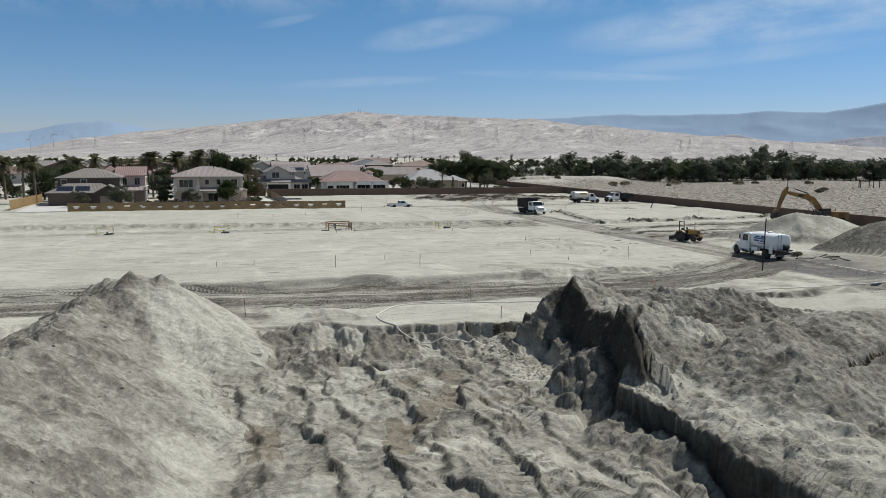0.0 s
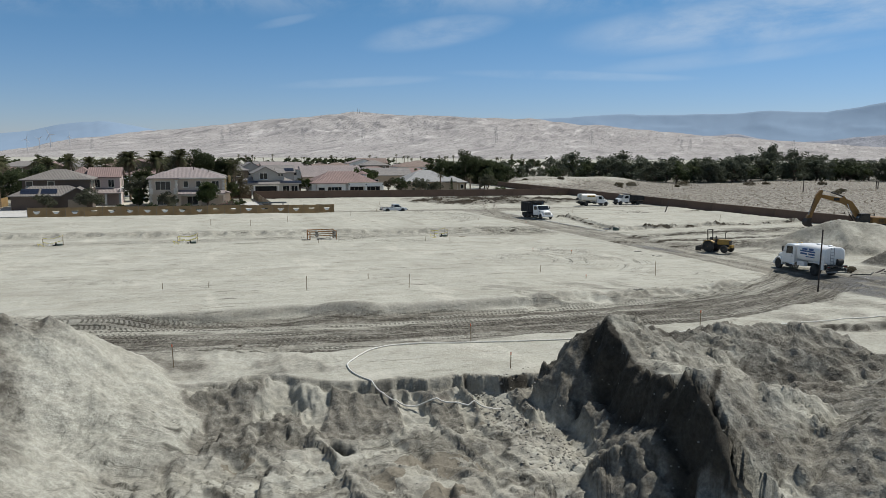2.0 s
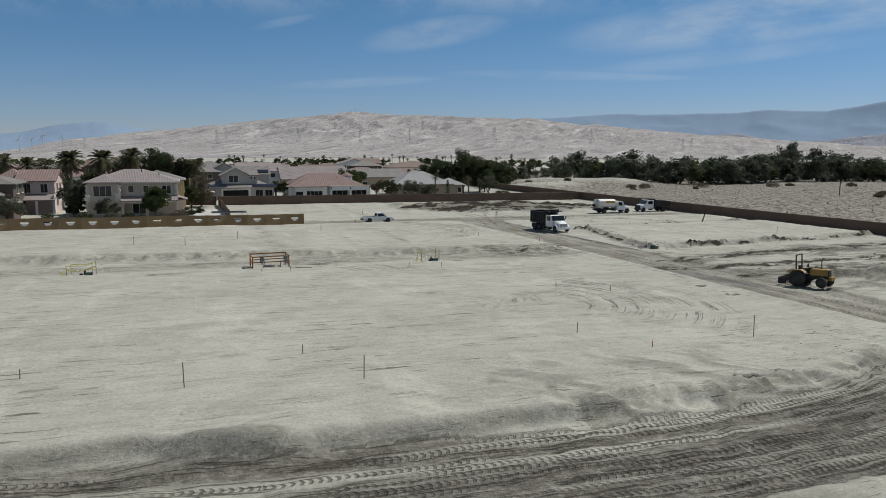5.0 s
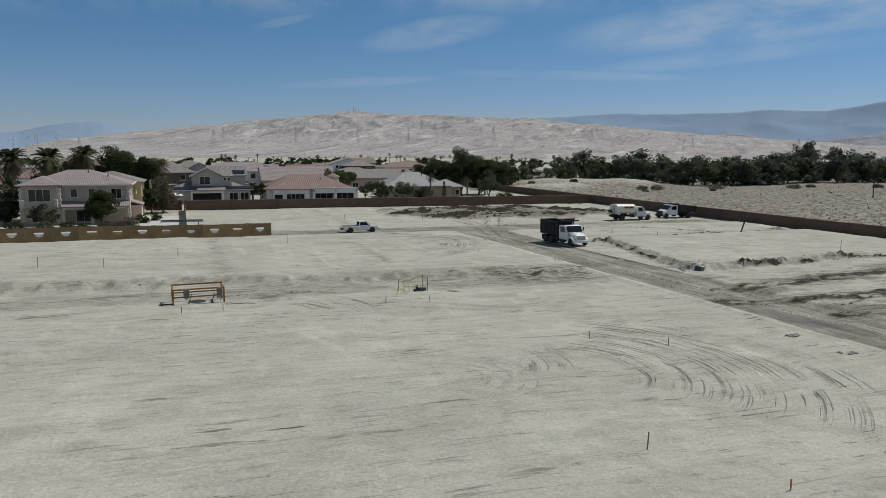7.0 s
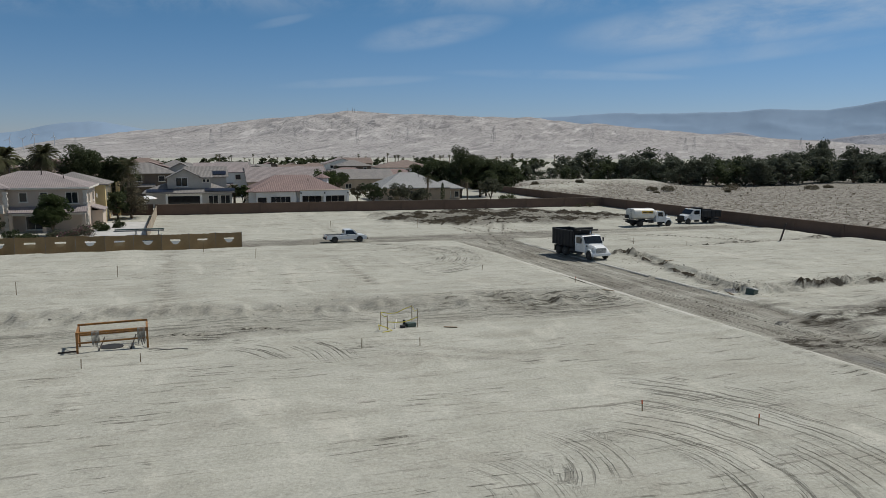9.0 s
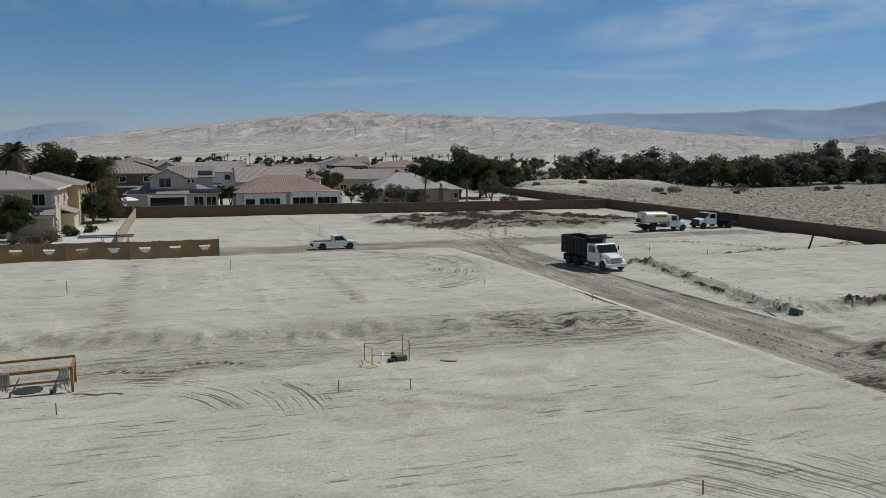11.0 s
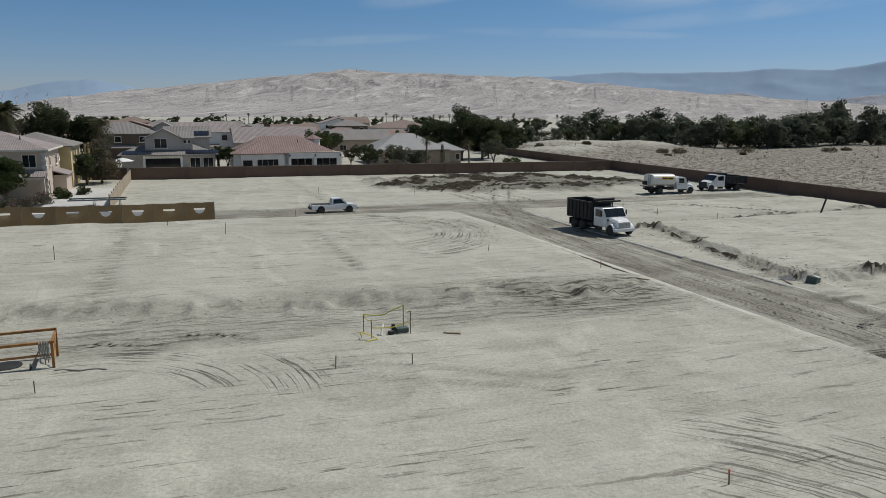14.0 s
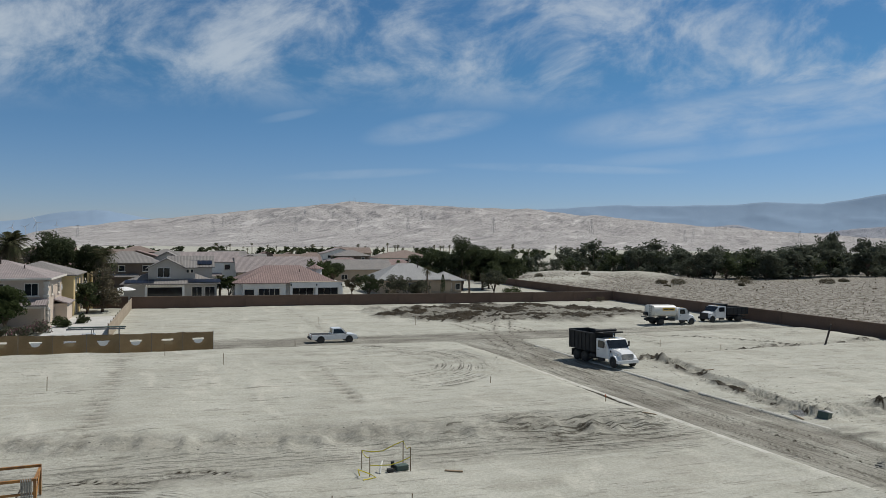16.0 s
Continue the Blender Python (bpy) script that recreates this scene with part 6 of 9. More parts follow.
def make_water_truck(m):
    top = thing("water_truck", m, "white water truck with oval tank and blue lettering, street wet", "truck", "site vehicles")
    w = 2.4
    conv_cab(top, 0.75, w, M_WHITE, 1.0)
    part("chassis", box(BM(), (-0.5, 0, 0.78), (7.0, 0.85, 0.26), 0.02), M_BLACK, top)
    lorry_wheels(top, 3.30, (-2.15,), w, 0.51)
    tank = part("tank", tank_shell(-3.55, 0.45, 2.35, 1.62, 1.92), M_TANK, top, "white painted oval steel tank", True)
    for xx in (-2.6, -1.2):
        part("tank_band", tank_shell(xx - 0.03, xx + 0.03, 2.37, 1.64, 1.92, ends=0.01), M_TANK, tank)
    part("hatch", lathe(BM(), [(0.28, 0), (0.28, 0.10), (0.20, 0.14)], (-1.4, 0, 2.72), "z", 16), M_TANK, tank)
    part("hatch", lathe(BM(), [(0.22, 0), (0.22, 0.08), (0.15, 0.11)], (-2.9, 0, 2.72), "z", 16), M_TANK, tank)
    for sy in (-1, 1):
        bars_text(tank, [(-2.25, -0.05, 2.05, 2.18), (-2.0, -1.35, 2.22, 2.42), (-1.1, -0.35, 2.22, 2.38), (-2.2, -1.3, 1.80, 1.96), (-1.1, -0.1, 1.80, 1.96), (-2.2, -0.9, 1.60, 1.68)], sy * 1.182, M_BLUE)
        part("side_box", box(BM(), (-0.25, sy * 1.0, 0.90), (1.1, 0.40, 0.42), 0.03), M_WHITE, top)
        part("spray_head", rod(BM(), (-3.85, sy * 1.0, 0.80), (-4.05, sy * 1.1, 0.72), 0.09, seg=10), M_STEEL, top)
        part("wing", slab(BM(), [(-2.95, 1.10), (-2.75, 1.22), (-1.55, 1.22), (-1.35, 1.10), (-1.5, 1.08), (-1.6, 1.16), (-2.7, 1.16), (-2.8, 1.08)], "y", min(sy * 0.72, sy * 1.2), max(sy * 0.72, sy * 1.2)), M_WHITE, top)
        part("tail_light", box(BM(), (-3.98, sy * 0.95, 1.0), (0.05, 0.26, 0.12), 0.01), M_REDLENS, top)
        part("fuel_tank", rod(BM(), (1.5, sy * 0.95, 0.68), (0.7, sy * 0.95, 0.68), 0.26, seg=16), M_CHROME, top)
        part("rear_shroud", box(BM(), (-3.2, sy * 1.08, 1.05), (0.55, 0.16, 0.8), 0.03), M_WHITE, top)
    part("rear_deck", box(BM(), (-3.80, 0, 1.05), (0.55, 2.3, 0.10), 0.01), M_BLACK, top)
    part("rear_bumper", box(BM(), (-3.98, 0, 0.72), (0.10, 2.3, 0.22), 0.015), M_BLACK, top)
    part("pump", box(BM(), (-3.4, 0, 0.70), (0.5, 0.9, 0.45), 0.05), M_STEEL, top)
    ladder(top, -3.78, 0.45, 1.05, 2.72)
    part("hose_reel", rod(BM(), (-3.72, -0.75, 1.40), (-3.72, -0.15, 1.40), 0.28, seg=14), M_BLACK, top)
    part("spray_bar", rod(BM(), (-4.0, -1.15, 0.5), (-4.0, 1.15, 0.5), 0.045), M_STEEL, top)
    return top


def medium_cab(top, x, w, body, dark=False):
    conv_cab(top, x, w, body, 0.86, 0.42, dark, 0.92)


def make_tank_truck_small(m):
    top = thing("water_truck", m, "small white water truck with a cream tank and amber panel", "truck", "site vehicles")
    w = 2.15
    medium_cab(top, 0.75, w, M_WHITE)
    part("chassis", box(BM(), (-0.4, 0, 0.68), (6.2, 0.8, 0.24), 0.02), M_BLACK, top)
    lorry_wheels(top, 2.95, (-1.85,), w, 0.44)
    tank = part("tank", tank_shell(-2.95, 0.45, 2.15, 1.50, 1.80), M_CREAM, top, "cream oval tank", True)
    for sy in (-1, 1):
        bars_text(tank, [(-1.75, 0.15, 1.88, 2.24)], sy * 1.083, M_AMBER, "panel")
        bars_text(tank, [(-1.6, -0.85, 1.98, 2.12), (-0.7, 0.0, 1.98, 2.12)], sy * 1.094, M_BLACK)
        part("wing", box(BM(), (-1.85, sy * 0.86, 0.98), (1.15, 0.42, 0.06), 0.01), M_BLACK, top)
        part("side_box", box(BM(), (-0.3, sy * 0.9, 0.78), (1.0, 0.34, 0.36), 0.03), M_BLACK, top)
        part("tail_light", box(BM(), (-3.3, sy * 0.85, 0.9), (0.05, 0.22, 0.10), 0.01), M_REDLENS, top)
    part("rear_deck", box(BM(), (-3.15, 0, 0.92), (0.6, 2.1, 0.10), 0.01), M_BLACK, top)
    part("pump", box(BM(), (-2.9, 0, 0.62), (0.5, 0.9, 0.4), 0.05), M_BLACK, top)
    ladder(top, -3.15, -0.4, 0.95, 2.5)
    part("hose_reel", rod(BM(), (-3.1, 0.2, 1.35), (-3.1, 0.8, 1.35), 0.26, seg=14), M_BLACK, top)
    return top


def make_dump_truck_small(m):
    top = thing("dump_truck", m, "white medium dump truck with black front and body by the wall", "truck", "site vehicles")
    w = 2.15
    medium_cab(top, 0.55, w, M_WHITE, True)
    part("chassis", box(BM(), (-0.4, 0, 0.68), (6.0, 0.8, 0.24), 0.02), M_BLACK, top)
    lorry_wheels(top, 2.75, (-1.75,), w, 0.44)
    bm = BM()
    x0, x1, zb, zt = -3.2, 0.35, 1.02, 1.95
    for sy in (-1, 1):
        box(bm, ((x0 + x1) / 2, sy * (w / 2), (zt + zb) / 2), (x1 - x0, 0.08, zt - zb))
    box(bm, ((x0 + x1) / 2, 0, zb + 0.04), (x1 - x0, w - 0.08, 0.08))
    box(bm, (x1 - 0.04, 0, (zt + zb) / 2 + 0.25), (0.08, w - 0.08, zt - zb + 0.5))
    box(bm, (x0 + 0.04, 0, (zt + zb) / 2), (0.08, w - 0.08, zt - zb))
    body = part("dump_body", bm, M_BLACK, top, "black steel dump body")
    for sy in (-1, 1):
        for k in range(5):
            part("rib", box(BM(), (x0 + 0.35 + k * 0.72, sy * (w / 2 + 0.06), (zt + zb) / 2), (0.09, 0.06, zt - zb), 0.01), M_BLACK, body)
        part("top_rail", box(BM(), ((x0 + x1) / 2, sy * (w / 2 + 0.02), zt), (x1 - x0, 0.14, 0.09), 0.012), M_BLACK, body)
    part("cab_guard", box(BM(), (x1 + 0.45, 0, 2.42), (1.0, w * 0.92, 0.06), 0.01), M_BLACK, body)
    part("push_bar", box(BM(), (3.35, 0, 0.9), (0.08, 1.5, 0.7), 0.03), M_BLACK, top)
    return top


def make_pickup(m, name="pickup", label="white regular-cab pickup truck on a dusty street", paint=None, rack=False):
    paint = paint or M_WHITE
    top = thing(name, m, label, "pickup", "site vehicles")
    w = 1.86
    bm = slab(BM(), [(-2.72, 0.50), (-2.72, 0.98), (0.15, 0.98), (0.15, 1.05), (1.35, 1.06), (2.35, 0.98), (2.66, 0.86), (2.72, 0.55), (2.72, 0.42), (-2.6, 0.42)], "y", -w / 2, w / 2, 0.05)
    body = part("body", bm, paint, top)
    bm = BM()
    prof = [(-0.32, 1.04, 0.90), (-0.22, 1.66, 0.80), (-0.10, 1.70, 0.78), (0.75, 1.71, 0.78), (0.92, 1.65, 0.79), (1.52, 1.05, 0.90)]
    va = [bm.verts.new((x, -w / 2 * k, z)) for x, z, k in prof]
    vb = [bm.verts.new((x, w / 2 * k, z)) for x, z, k in prof]
    fs = [bm.faces.new(va), bm.faces.new(vb[::-1])] + [bm.faces.new((va[i], vb[i], vb[(i + 1) % 6], va[(i + 1) % 6])) for i in range(6)]
    bmesh.ops.recalc_face_normals(bm, faces=fs)
    cab = part("cab", bm, paint, top)
    for sy in (-1, 1):
        k = sy * w / 2
        part("side_window", glass_panel(BM(), (-0.16, k * 0.895, 1.10), (1.22, k * 0.895, 1.10), (0.80, k * 0.80, 1.60), (-0.10, k * 0.80, 1.60), 0.03), M_GLASS, cab)
        dr = part("door", box(BM(), (0.52, k * 1.0, 0.78), (1.12, 0.03, 0.50), 0.01), paint, top)
        part("door_handle", box(BM(), (0.12, k * 1.03, 0.96), (0.14, 0.03, 0.04), 0.006), M_BLACK, dr)
        part("mirror", box(BM(), (1.18, k * 1.13, 1.14), (0.10, 0.20, 0.20), 0.02), M_BLACK, top)
        part("headlight", box(BM(), (2.62, k * 0.78, 0.80), (0.14, 0.30, 0.18), 0.03), M_LAMP, top)
        part("tail_light", box(BM(), (-2.71, k * 0.90, 0.82), (0.06, 0.14, 0.30), 0.01), M_REDLENS, top)
        for ax in (1.72, -1.62):
            part("wheel_arch", lathe(BM(), [(0.44, 0), (0.44, 0.03)], (ax, k * 0.985 - (0.0 if sy > 0 else 0.03), 0.42)), M_BLACK, top)
            wheel(top, ax, sy * (w / 2 - 0.10), 0.36, 0.24, 0.62, out=sy)
    part("windscreen", glass_panel(BM(), (1.47, -0.76, 1.10), (1.47, 0.76, 1.10), (0.96, 0.68, 1.62), (0.96, -0.68, 1.62), 0.03), M_GLASS, cab)
    part("rear_window", glass_panel(BM(), (-0.31, -0.62, 1.16), (-0.31, 0.62, 1.16), (-0.24, 0.60, 1.58), (-0.24, -0.60, 1.58), 0.03), M_GLASS, cab)
    part("bed_liner", box(BM(), (-1.52, 0, 0.975), (2.22, w * 0.86, 0.05), 0.0), M_BLACK, top, "black open load bed")
    part("grille", box(BM(), (2.71, 0, 0.76), (0.06, 1.0, 0.20), 0.01), M_BLACK, top)
    part("bumper", box(BM(), (2.76, 0, 0.52), (0.14, w * 0.96, 0.20), 0.04), M_BLACK, top)
    part("rear_bumper", box(BM(), (-2.80, 0, 0.56), (0.14, w * 0.94, 0.20), 0.03), M_BLACK, top)
    if rack:
        rk = part("ladder_rack", box(box(BM(), (-0.4, -0.85, 2.25), (5.6, 0.09, 0.14)), (-0.4, 0.85, 2.25), (5.6, 0.09, 0.14)), M_STEEL, top, "steel overhead rack")
        for xx in (-2.9, -2.0, -0.5, 1.0, 2.2):
            part("cross_bar", box(BM(), (xx, 0, 2.26), (0.08, 1.7, 0.10)), M_STEEL, rk)
        for xx in (-2.55, 0.0):
            for sy in (-0.85, 0.85):
                part("upright", rod(BM(), (xx, sy, 0.98), (xx, sy, 2.2), 0.035), M_STEEL, rk)
        part("ladder_load", box(BM(), (-0.4, 0.2, 2.38), (5.4, 0.42, 0.10), 0.01), M_GREENBOX, rk)
    return top


def make_tractor(m):
    top = thing("tractor", m, "yellow tractor with roll bar and rear box scraper", "tractor", "site vehicles")
    for sy in (-1, 1):
        wheel(top, -0.75, sy * 0.82, 0.72, 0.46, 0.55, M_TRACY, sy)
        wheel(top, 1.35, sy * 0.78, 0.46, 0.32, 0.55, M_TRACY, sy)
        part("mudguard", slab(BM(), [(-1.45, 1.15), (-1.1, 1.52), (-0.4, 1.55), (0.02, 1.30), (0.02, 1.24), (-0.42, 1.47), (-1.06, 1.44), (-1.38, 1.12)], "y", min(sy * 0.55, sy * 1.02), max(sy * 0.55, sy * 1.02)), M_TRACY, top)
        part("roll_bar_post", box(BM(), (-0.95, sy * 0.58, 2.0), (0.10, 0.10, 1.6), 0.015), M_DARKWOOD, top)
    part("roll_bar_top", box(BM(), (-0.95, 0, 2.80), (0.10, 1.26, 0.10), 0.015), M_DARKWOOD, top)
    part("gearbox", box(BM(), (-0.35, 0, 0.85), (1.7, 0.55, 0.55), 0.06), M_BLACK, top)
    part("bonnet", box(BM(), (0.95, 0, 1.28), (1.55, 0.72, 0.62), 0.09, (0.97, 0.9)), M_TRACY, top, "faded yellow bonnet")
    part("grille", box(BM(), (1.75, 0, 1.22), (0.06, 0.62, 0.56), 0.02), M_BLACK, top)
    part("engine_block", box(BM(), (0.9, 0, 0.86), (1.5, 0.5, 0.35), 0.04), M_BLACK, top)
    part("front_axle", box(BM(), (1.35, 0, 0.52), (0.16, 1.3, 0.16), 0.03), M_TRACY, top)
    part("front_weight", box(BM(), (1.95, 0, 0.78), (0.30, 0.7, 0.35), 0.04), M_TRACY, top)
    part("dashboard", box(BM(), (0.12, 0, 1.45), (0.25, 0.6, 0.45), 0.04), M_BLACK, top)
    st = part("steering_column", rod(BM(), (0.1, 0, 1.55), (-0.12, 0, 1.82), 0.03), M_BLACK, top)
    part("steering_wheel", lathe(BM(), [(0.19, -0.015), (0.21, 0.0), (0.19, 0.015), (0.17, 0.0)], (-0.13, 0, 1.84), "x", 16), M_BLACK, st)
    seat = part("seat", box(BM(), (-0.62, 0, 1.36), (0.48, 0.50, 0.14), 0.05), M_BLACK, top)
    part("backrest", box(BM(), (-0.86, 0, 1.62), (0.12, 0.48, 0.45), 0.05), M_BLACK, seat)
    part("exhaust_stack", pipe(BM(), [(0.95, 0.28, 1.5), (0.95, 0.28, 2.30), (1.02, 0.28, 2.48), (1.20, 0.28, 2.56)], 0.045, 8), M_DARKWOOD, top)
    bs = part("box_scraper", box(box(box(BM(), (-2.35, 0, 0.48), (0.06, 2.0, 0.55)), (-2.05, -1.0, 0.42), (0.75, 0.05, 0.5)), (-2.05, 1.0, 0.42), (0.75, 0.05, 0.5)), M_BLACK, top, "dark steel box scraper")
    for sy in (-0.45, 0.45):
        part("lift_arm", rod(BM(), (-0.95, sy, 0.65), (-2.05, sy, 0.55), 0.045), M_BLACK, bs)
    part("top_link", rod(BM(), (-1.0, 0, 1.1), (-2.2, 0, 0.85), 0.04), M_BLACK, bs)
    for k in range(5):
        part("tine", box(BM(), (-1.85, -0.8 + 0.4 * k, 0.35), (0.06, 0.06, 0.5), 0.01), M_BLACK, bs)
    return top


def beam(bm, pts, w):
    """A flat-sided box beam along (x, z, depth) points."""
    top_, bot = [], []
    for i, (x, z, d) in enumerate(pts):
        x0, z0, _ = pts[max(i - 1, 0)]
        x1, z1, _ = pts[min(i + 1, len(pts) - 1)]
        n = math.hypot(x1 - x0, z1 - z0)
        nx, nz = -(z1 - z0) / n, (x1 - x0) / n
        top_.append((x + nx * d / 2, z + nz * d / 2))
        bot.append((x - nx * d / 2, z - nz * d / 2))
    for i in range(len(pts) - 1):
        slab(bm, [bot[i], bot[i + 1], top_[i + 1], top_[i]], "y", -w / 2, w / 2)
    bmesh.ops.remove_doubles(bm, verts=bm.verts[:], dist=0.001)
    return bm


def make_excavator(m):
    top = thing("excavator", m, "yellow tracked excavator with arm lowered onto a sand heap", "excavator", "site vehicles")
    for sy in (-1, 1):
        bm = slab(BM(), [(-2.2, 0.45), (-2.0, 0.12), (-1.75, 0.0), (1.75, 0.0), (2.0, 0.12), (2.2, 0.45), (2.05, 0.80), (1.75, 0.95), (-1.75, 0.95), (-2.05, 0.80)], "y", min(sy * 0.95, sy * 1.6), max(sy * 0.95, sy * 1.6), 0.02)
        tr = part("track", bm, M_BLACK, top, "dusty steel crawler track")
        for k in range(14):
            for zz in (-0.02, 0.95):
                part("track_shoe", box(BM(), (-1.7 + k * 0.26, sy * 1.275, zz + 0.02), (0.08, 0.66, 0.06)), M_BLACK, tr)
    part("undercarriage", box(BM(), (0, 0, 0.72), (2.6, 1.9, 0.5), 0.05), M_BLACK, top)
    part("turntable", rod(BM(), (0, 0, 0.95), (0, 0, 1.2), 0.75, seg=24), M_BLACK, top)
    part("deck", box(BM(), (-0.5, 0, 1.36), (4.6, 2.9, 0.32), 0.03), M_BLACK, top)
    part("engine_house", box(BM(), (-1.7, -0.05, 2.0), (2.3, 2.75, 1.05), 0.10), M_CATY, top, "yellow engine cover")
    part("counterweight", box(BM(), (-3.0, 0, 1.85), (0.75, 2.95, 1.35), 0.18), M_CATY, top, "yellow cast counterweight")
    for k in range(5):
        part("louvre", box(BM(), (-2.0 + 0.0 * k, 1.33, 1.75 + 0.12 * k), (0.9, 0.04, 0.06), 0.006), M_BLACK, top)
    part("exhaust_pipe", rod(BM(), (-1.9, -0.6, 2.5), (-1.9, -0.6, 2.95), 0.08), M_BLACK, top)
    cab = part("cab", slab(BM(), [(-0.15, 1.5), (-0.15, 3.0), (0.05, 3.08), (1.25, 3.05), (1.62, 2.3), (1.62, 1.5)], "y", 0.45, 1.42, 0.06), M_BLACK, top, "dark operator's cab")
    for sy, yy in ((1, 1.44), (-1, 0.43)):
        part("side_window", glass_panel(BM(), (0.0, yy, 2.05), (1.42, yy, 2.05), (1.14, yy, 2.95), (0.0, yy, 2.95), 0.02), M_GLASS, cab)
    part("front_window", glass_panel(BM(), (1.60, 0.52, 2.32), (1.60, 1.35, 2.32), (1.27, 1.35, 2.98), (1.27, 0.52, 2.98), 0.02), M_GLASS, cab)
    boom = part("boom", beam(BM(), [(0.55, 1.75, 0.55), (1.5, 3.3, 0.85), (2.6, 4.55, 1.0), (3.6, 4.95, 0.85), (7.35, 5.75, 0.45)], 0.62), M_CATY, top, "yellow bent boom")
    stick = part("stick", beam(BM(), [(7.1, 6.6, 0.35), (7.5, 5.75, 0.85), (8.0, 4.4, 0.62), (8.75, 2.1, 0.42)], 0.46), M_CATY, top, "yellow stick")
    for sy in (-0.42, 0.42):
        cy = part("boom_cylinder", rod(BM(), (1.25, sy, 1.55), (2.2, sy, 2.85), 0.10), M_BLACK, top)
        part("piston_rod", rod(BM(), (2.2, sy, 2.85), (3.1, sy, 4.55), 0.055), M_CHROME, cy)
    cy = part("stick_cylinder", rod(BM(), (3.4, 0, 5.60), (5.6, 0, 6.30), 0.10), M_BLACK, boom)
    part("piston_rod", rod(BM(), (5.6, 0, 6.30), (7.1, 0, 6.62), 0.055), M_CHROME, cy)
    part("bracket", slab(BM(), [(3.1, 5.2), (3.9, 5.4), (3.5, 5.75)], "y", -0.12, 0.12), M_CATY, boom)
    cy = part("bucket_cylinder", rod(BM(), (8.0, 0, 5.35), (8.5, 0, 3.7), 0.085), M_BLACK, stick)
    part("piston_rod", rod(BM(), (8.5, 0, 3.7), (8.95, 0, 2.55), 0.05), M_CHROME, cy)
    bars_text(boom, [(4.3, 5.2, 5.0, 5.42)], -0.318, M_BLACK, "plate")
    bars_text(boom, [(4.3, 5.2, 5.0, 5.42)], 0.318, M_BLACK, "plate")
    bk = part("bucket", slab(BM(), [(8.6, 2.25), (9.15, 2.15), (9.45, 1.65), (9.40, 1.15), (9.0, 0.82), (8.3, 0.78), (8.25, 0.84), (8.55, 1.2), (8.7, 1.7)], "y", -0.72, 0.72, 0.03), M_DARKWOOD, stick.parent, "worn dark steel bucket")
    for k in range(5):
        part("tooth", box(BM(), (8.18, -0.6 + 0.3 * k, 0.76), (0.28, 0.10, 0.07), 0.01), M_STEEL, bk)
    part("link", slab(BM(), [(8.75, 2.75), (9.1, 2.6), (9.2, 2.15), (9.05, 2.1), (8.9, 2.5)], "y", -0.28, 0.28), M_CATY, stick)
    part("handrail", pipe(BM(), [(-2.4, -1.4, 2.5), (-2.4, -1.4, 2.95), (-0.8, -1.4, 2.95), (-0.8, -1.4, 1.6)], 0.025), M_CATY, top)
    return top


def make_car(m, label, paint):
    top = thing("car", m, label, "car", "parked cars")
    w = 1.8
    part("body", slab(BM(), [(-2.25, 0.45), (-2.28, 0.85), (-2.1, 0.98), (-1.2, 1.0), (1.0, 0.98), (2.1, 0.82), (2.25, 0.55), (2.2, 0.32), (-2.15, 0.32)], "y", -w / 2, w / 2, 0.07), paint, top)
    bm = BM()
    prof = [(-1.75, 0.98, 0.94), (-1.1, 1.42, 0.78), (-0.2, 1.48, 0.76), (0.45, 1.42, 0.78), (1.25, 0.97, 0.94)]
    va = [bm.verts.new((x, -w / 2 * k, z)) for x, z, k in prof]
    vb = [bm.verts.new((x, w / 2 * k, z)) for x, z, k in prof]
    fs = [bm.faces.new(va), bm.faces.new(vb[::-1])] + [bm.faces.new((va[i], vb[i], vb[(i + 1) % 5], va[(i + 1) % 5])) for i in range(5)]
    bmesh.ops.recalc_face_normals(bm, faces=fs)
    part("cabin", bm, M_GLASS, top)
    part("roof", slab(BM(), [(-1.12, 1.43), (-0.2, 1.50), (0.47, 1.43), (0.47, 1.46), (-0.2, 1.53), (-1.12, 1.46)], "y", -w * 0.38, w * 0.38), paint, top)
    for sy in (-1, 1):
        for ax in (1.4, -1.35):
            wheel(top, ax, sy * (w / 2 - 0.1), 0.33, 0.22, 0.64, out=sy)
        part("headlight", box(BM(), (2.15, sy * 0.66, 0.68), (0.14, 0.32, 0.14), 0.03), M_LAMP, top)
    return top


def stand(x, y, heading, dz=0.0):
    """A pose on the ground at x, y, facing heading degrees from +x."""
    a = radians(heading)
    z1, z2 = ground_z(x + 2.2 * math.cos(a), y + 2.2 * math.sin(a)), ground_z(x - 2.2 * math.cos(a), y - 2.2 * math.sin(a))
    return Matrix.Translation((x, y, (z1 + z2) / 2 + dz)) @ Matrix.Rotation(a, 4, "Z") @ Matrix.Rotation(-math.atan2(z1 - z2, 4.4), 4, "Y")


def sized(ob, k):
    ob.scale = (k, k, k)
    return ob


make_dump_truck(stand(68.5, 136.7, -86))
make_water_truck(stand(66.5, 69.9, 86)).scale = (0.94, 1.08, 1.13)
sized(make_tank_truck_small(stand(97.7, 165.2, 1)), 1.14)
sized(make_dump_truck_small(stand(109.4, 166.9, 181)), 1.14)
make_pickup(stand(46.2, 159.4, 1))
make_tractor(stand(67.6, 85.2, -70))
make_excavator(stand(106.2, 97.2, 160.0, 0.35))
make_pickup(stand(20.6, 159.6, 180), "utility_truck", "blue-white utility truck with an overhead ladder rack behind the fence", M_WHITE, True)
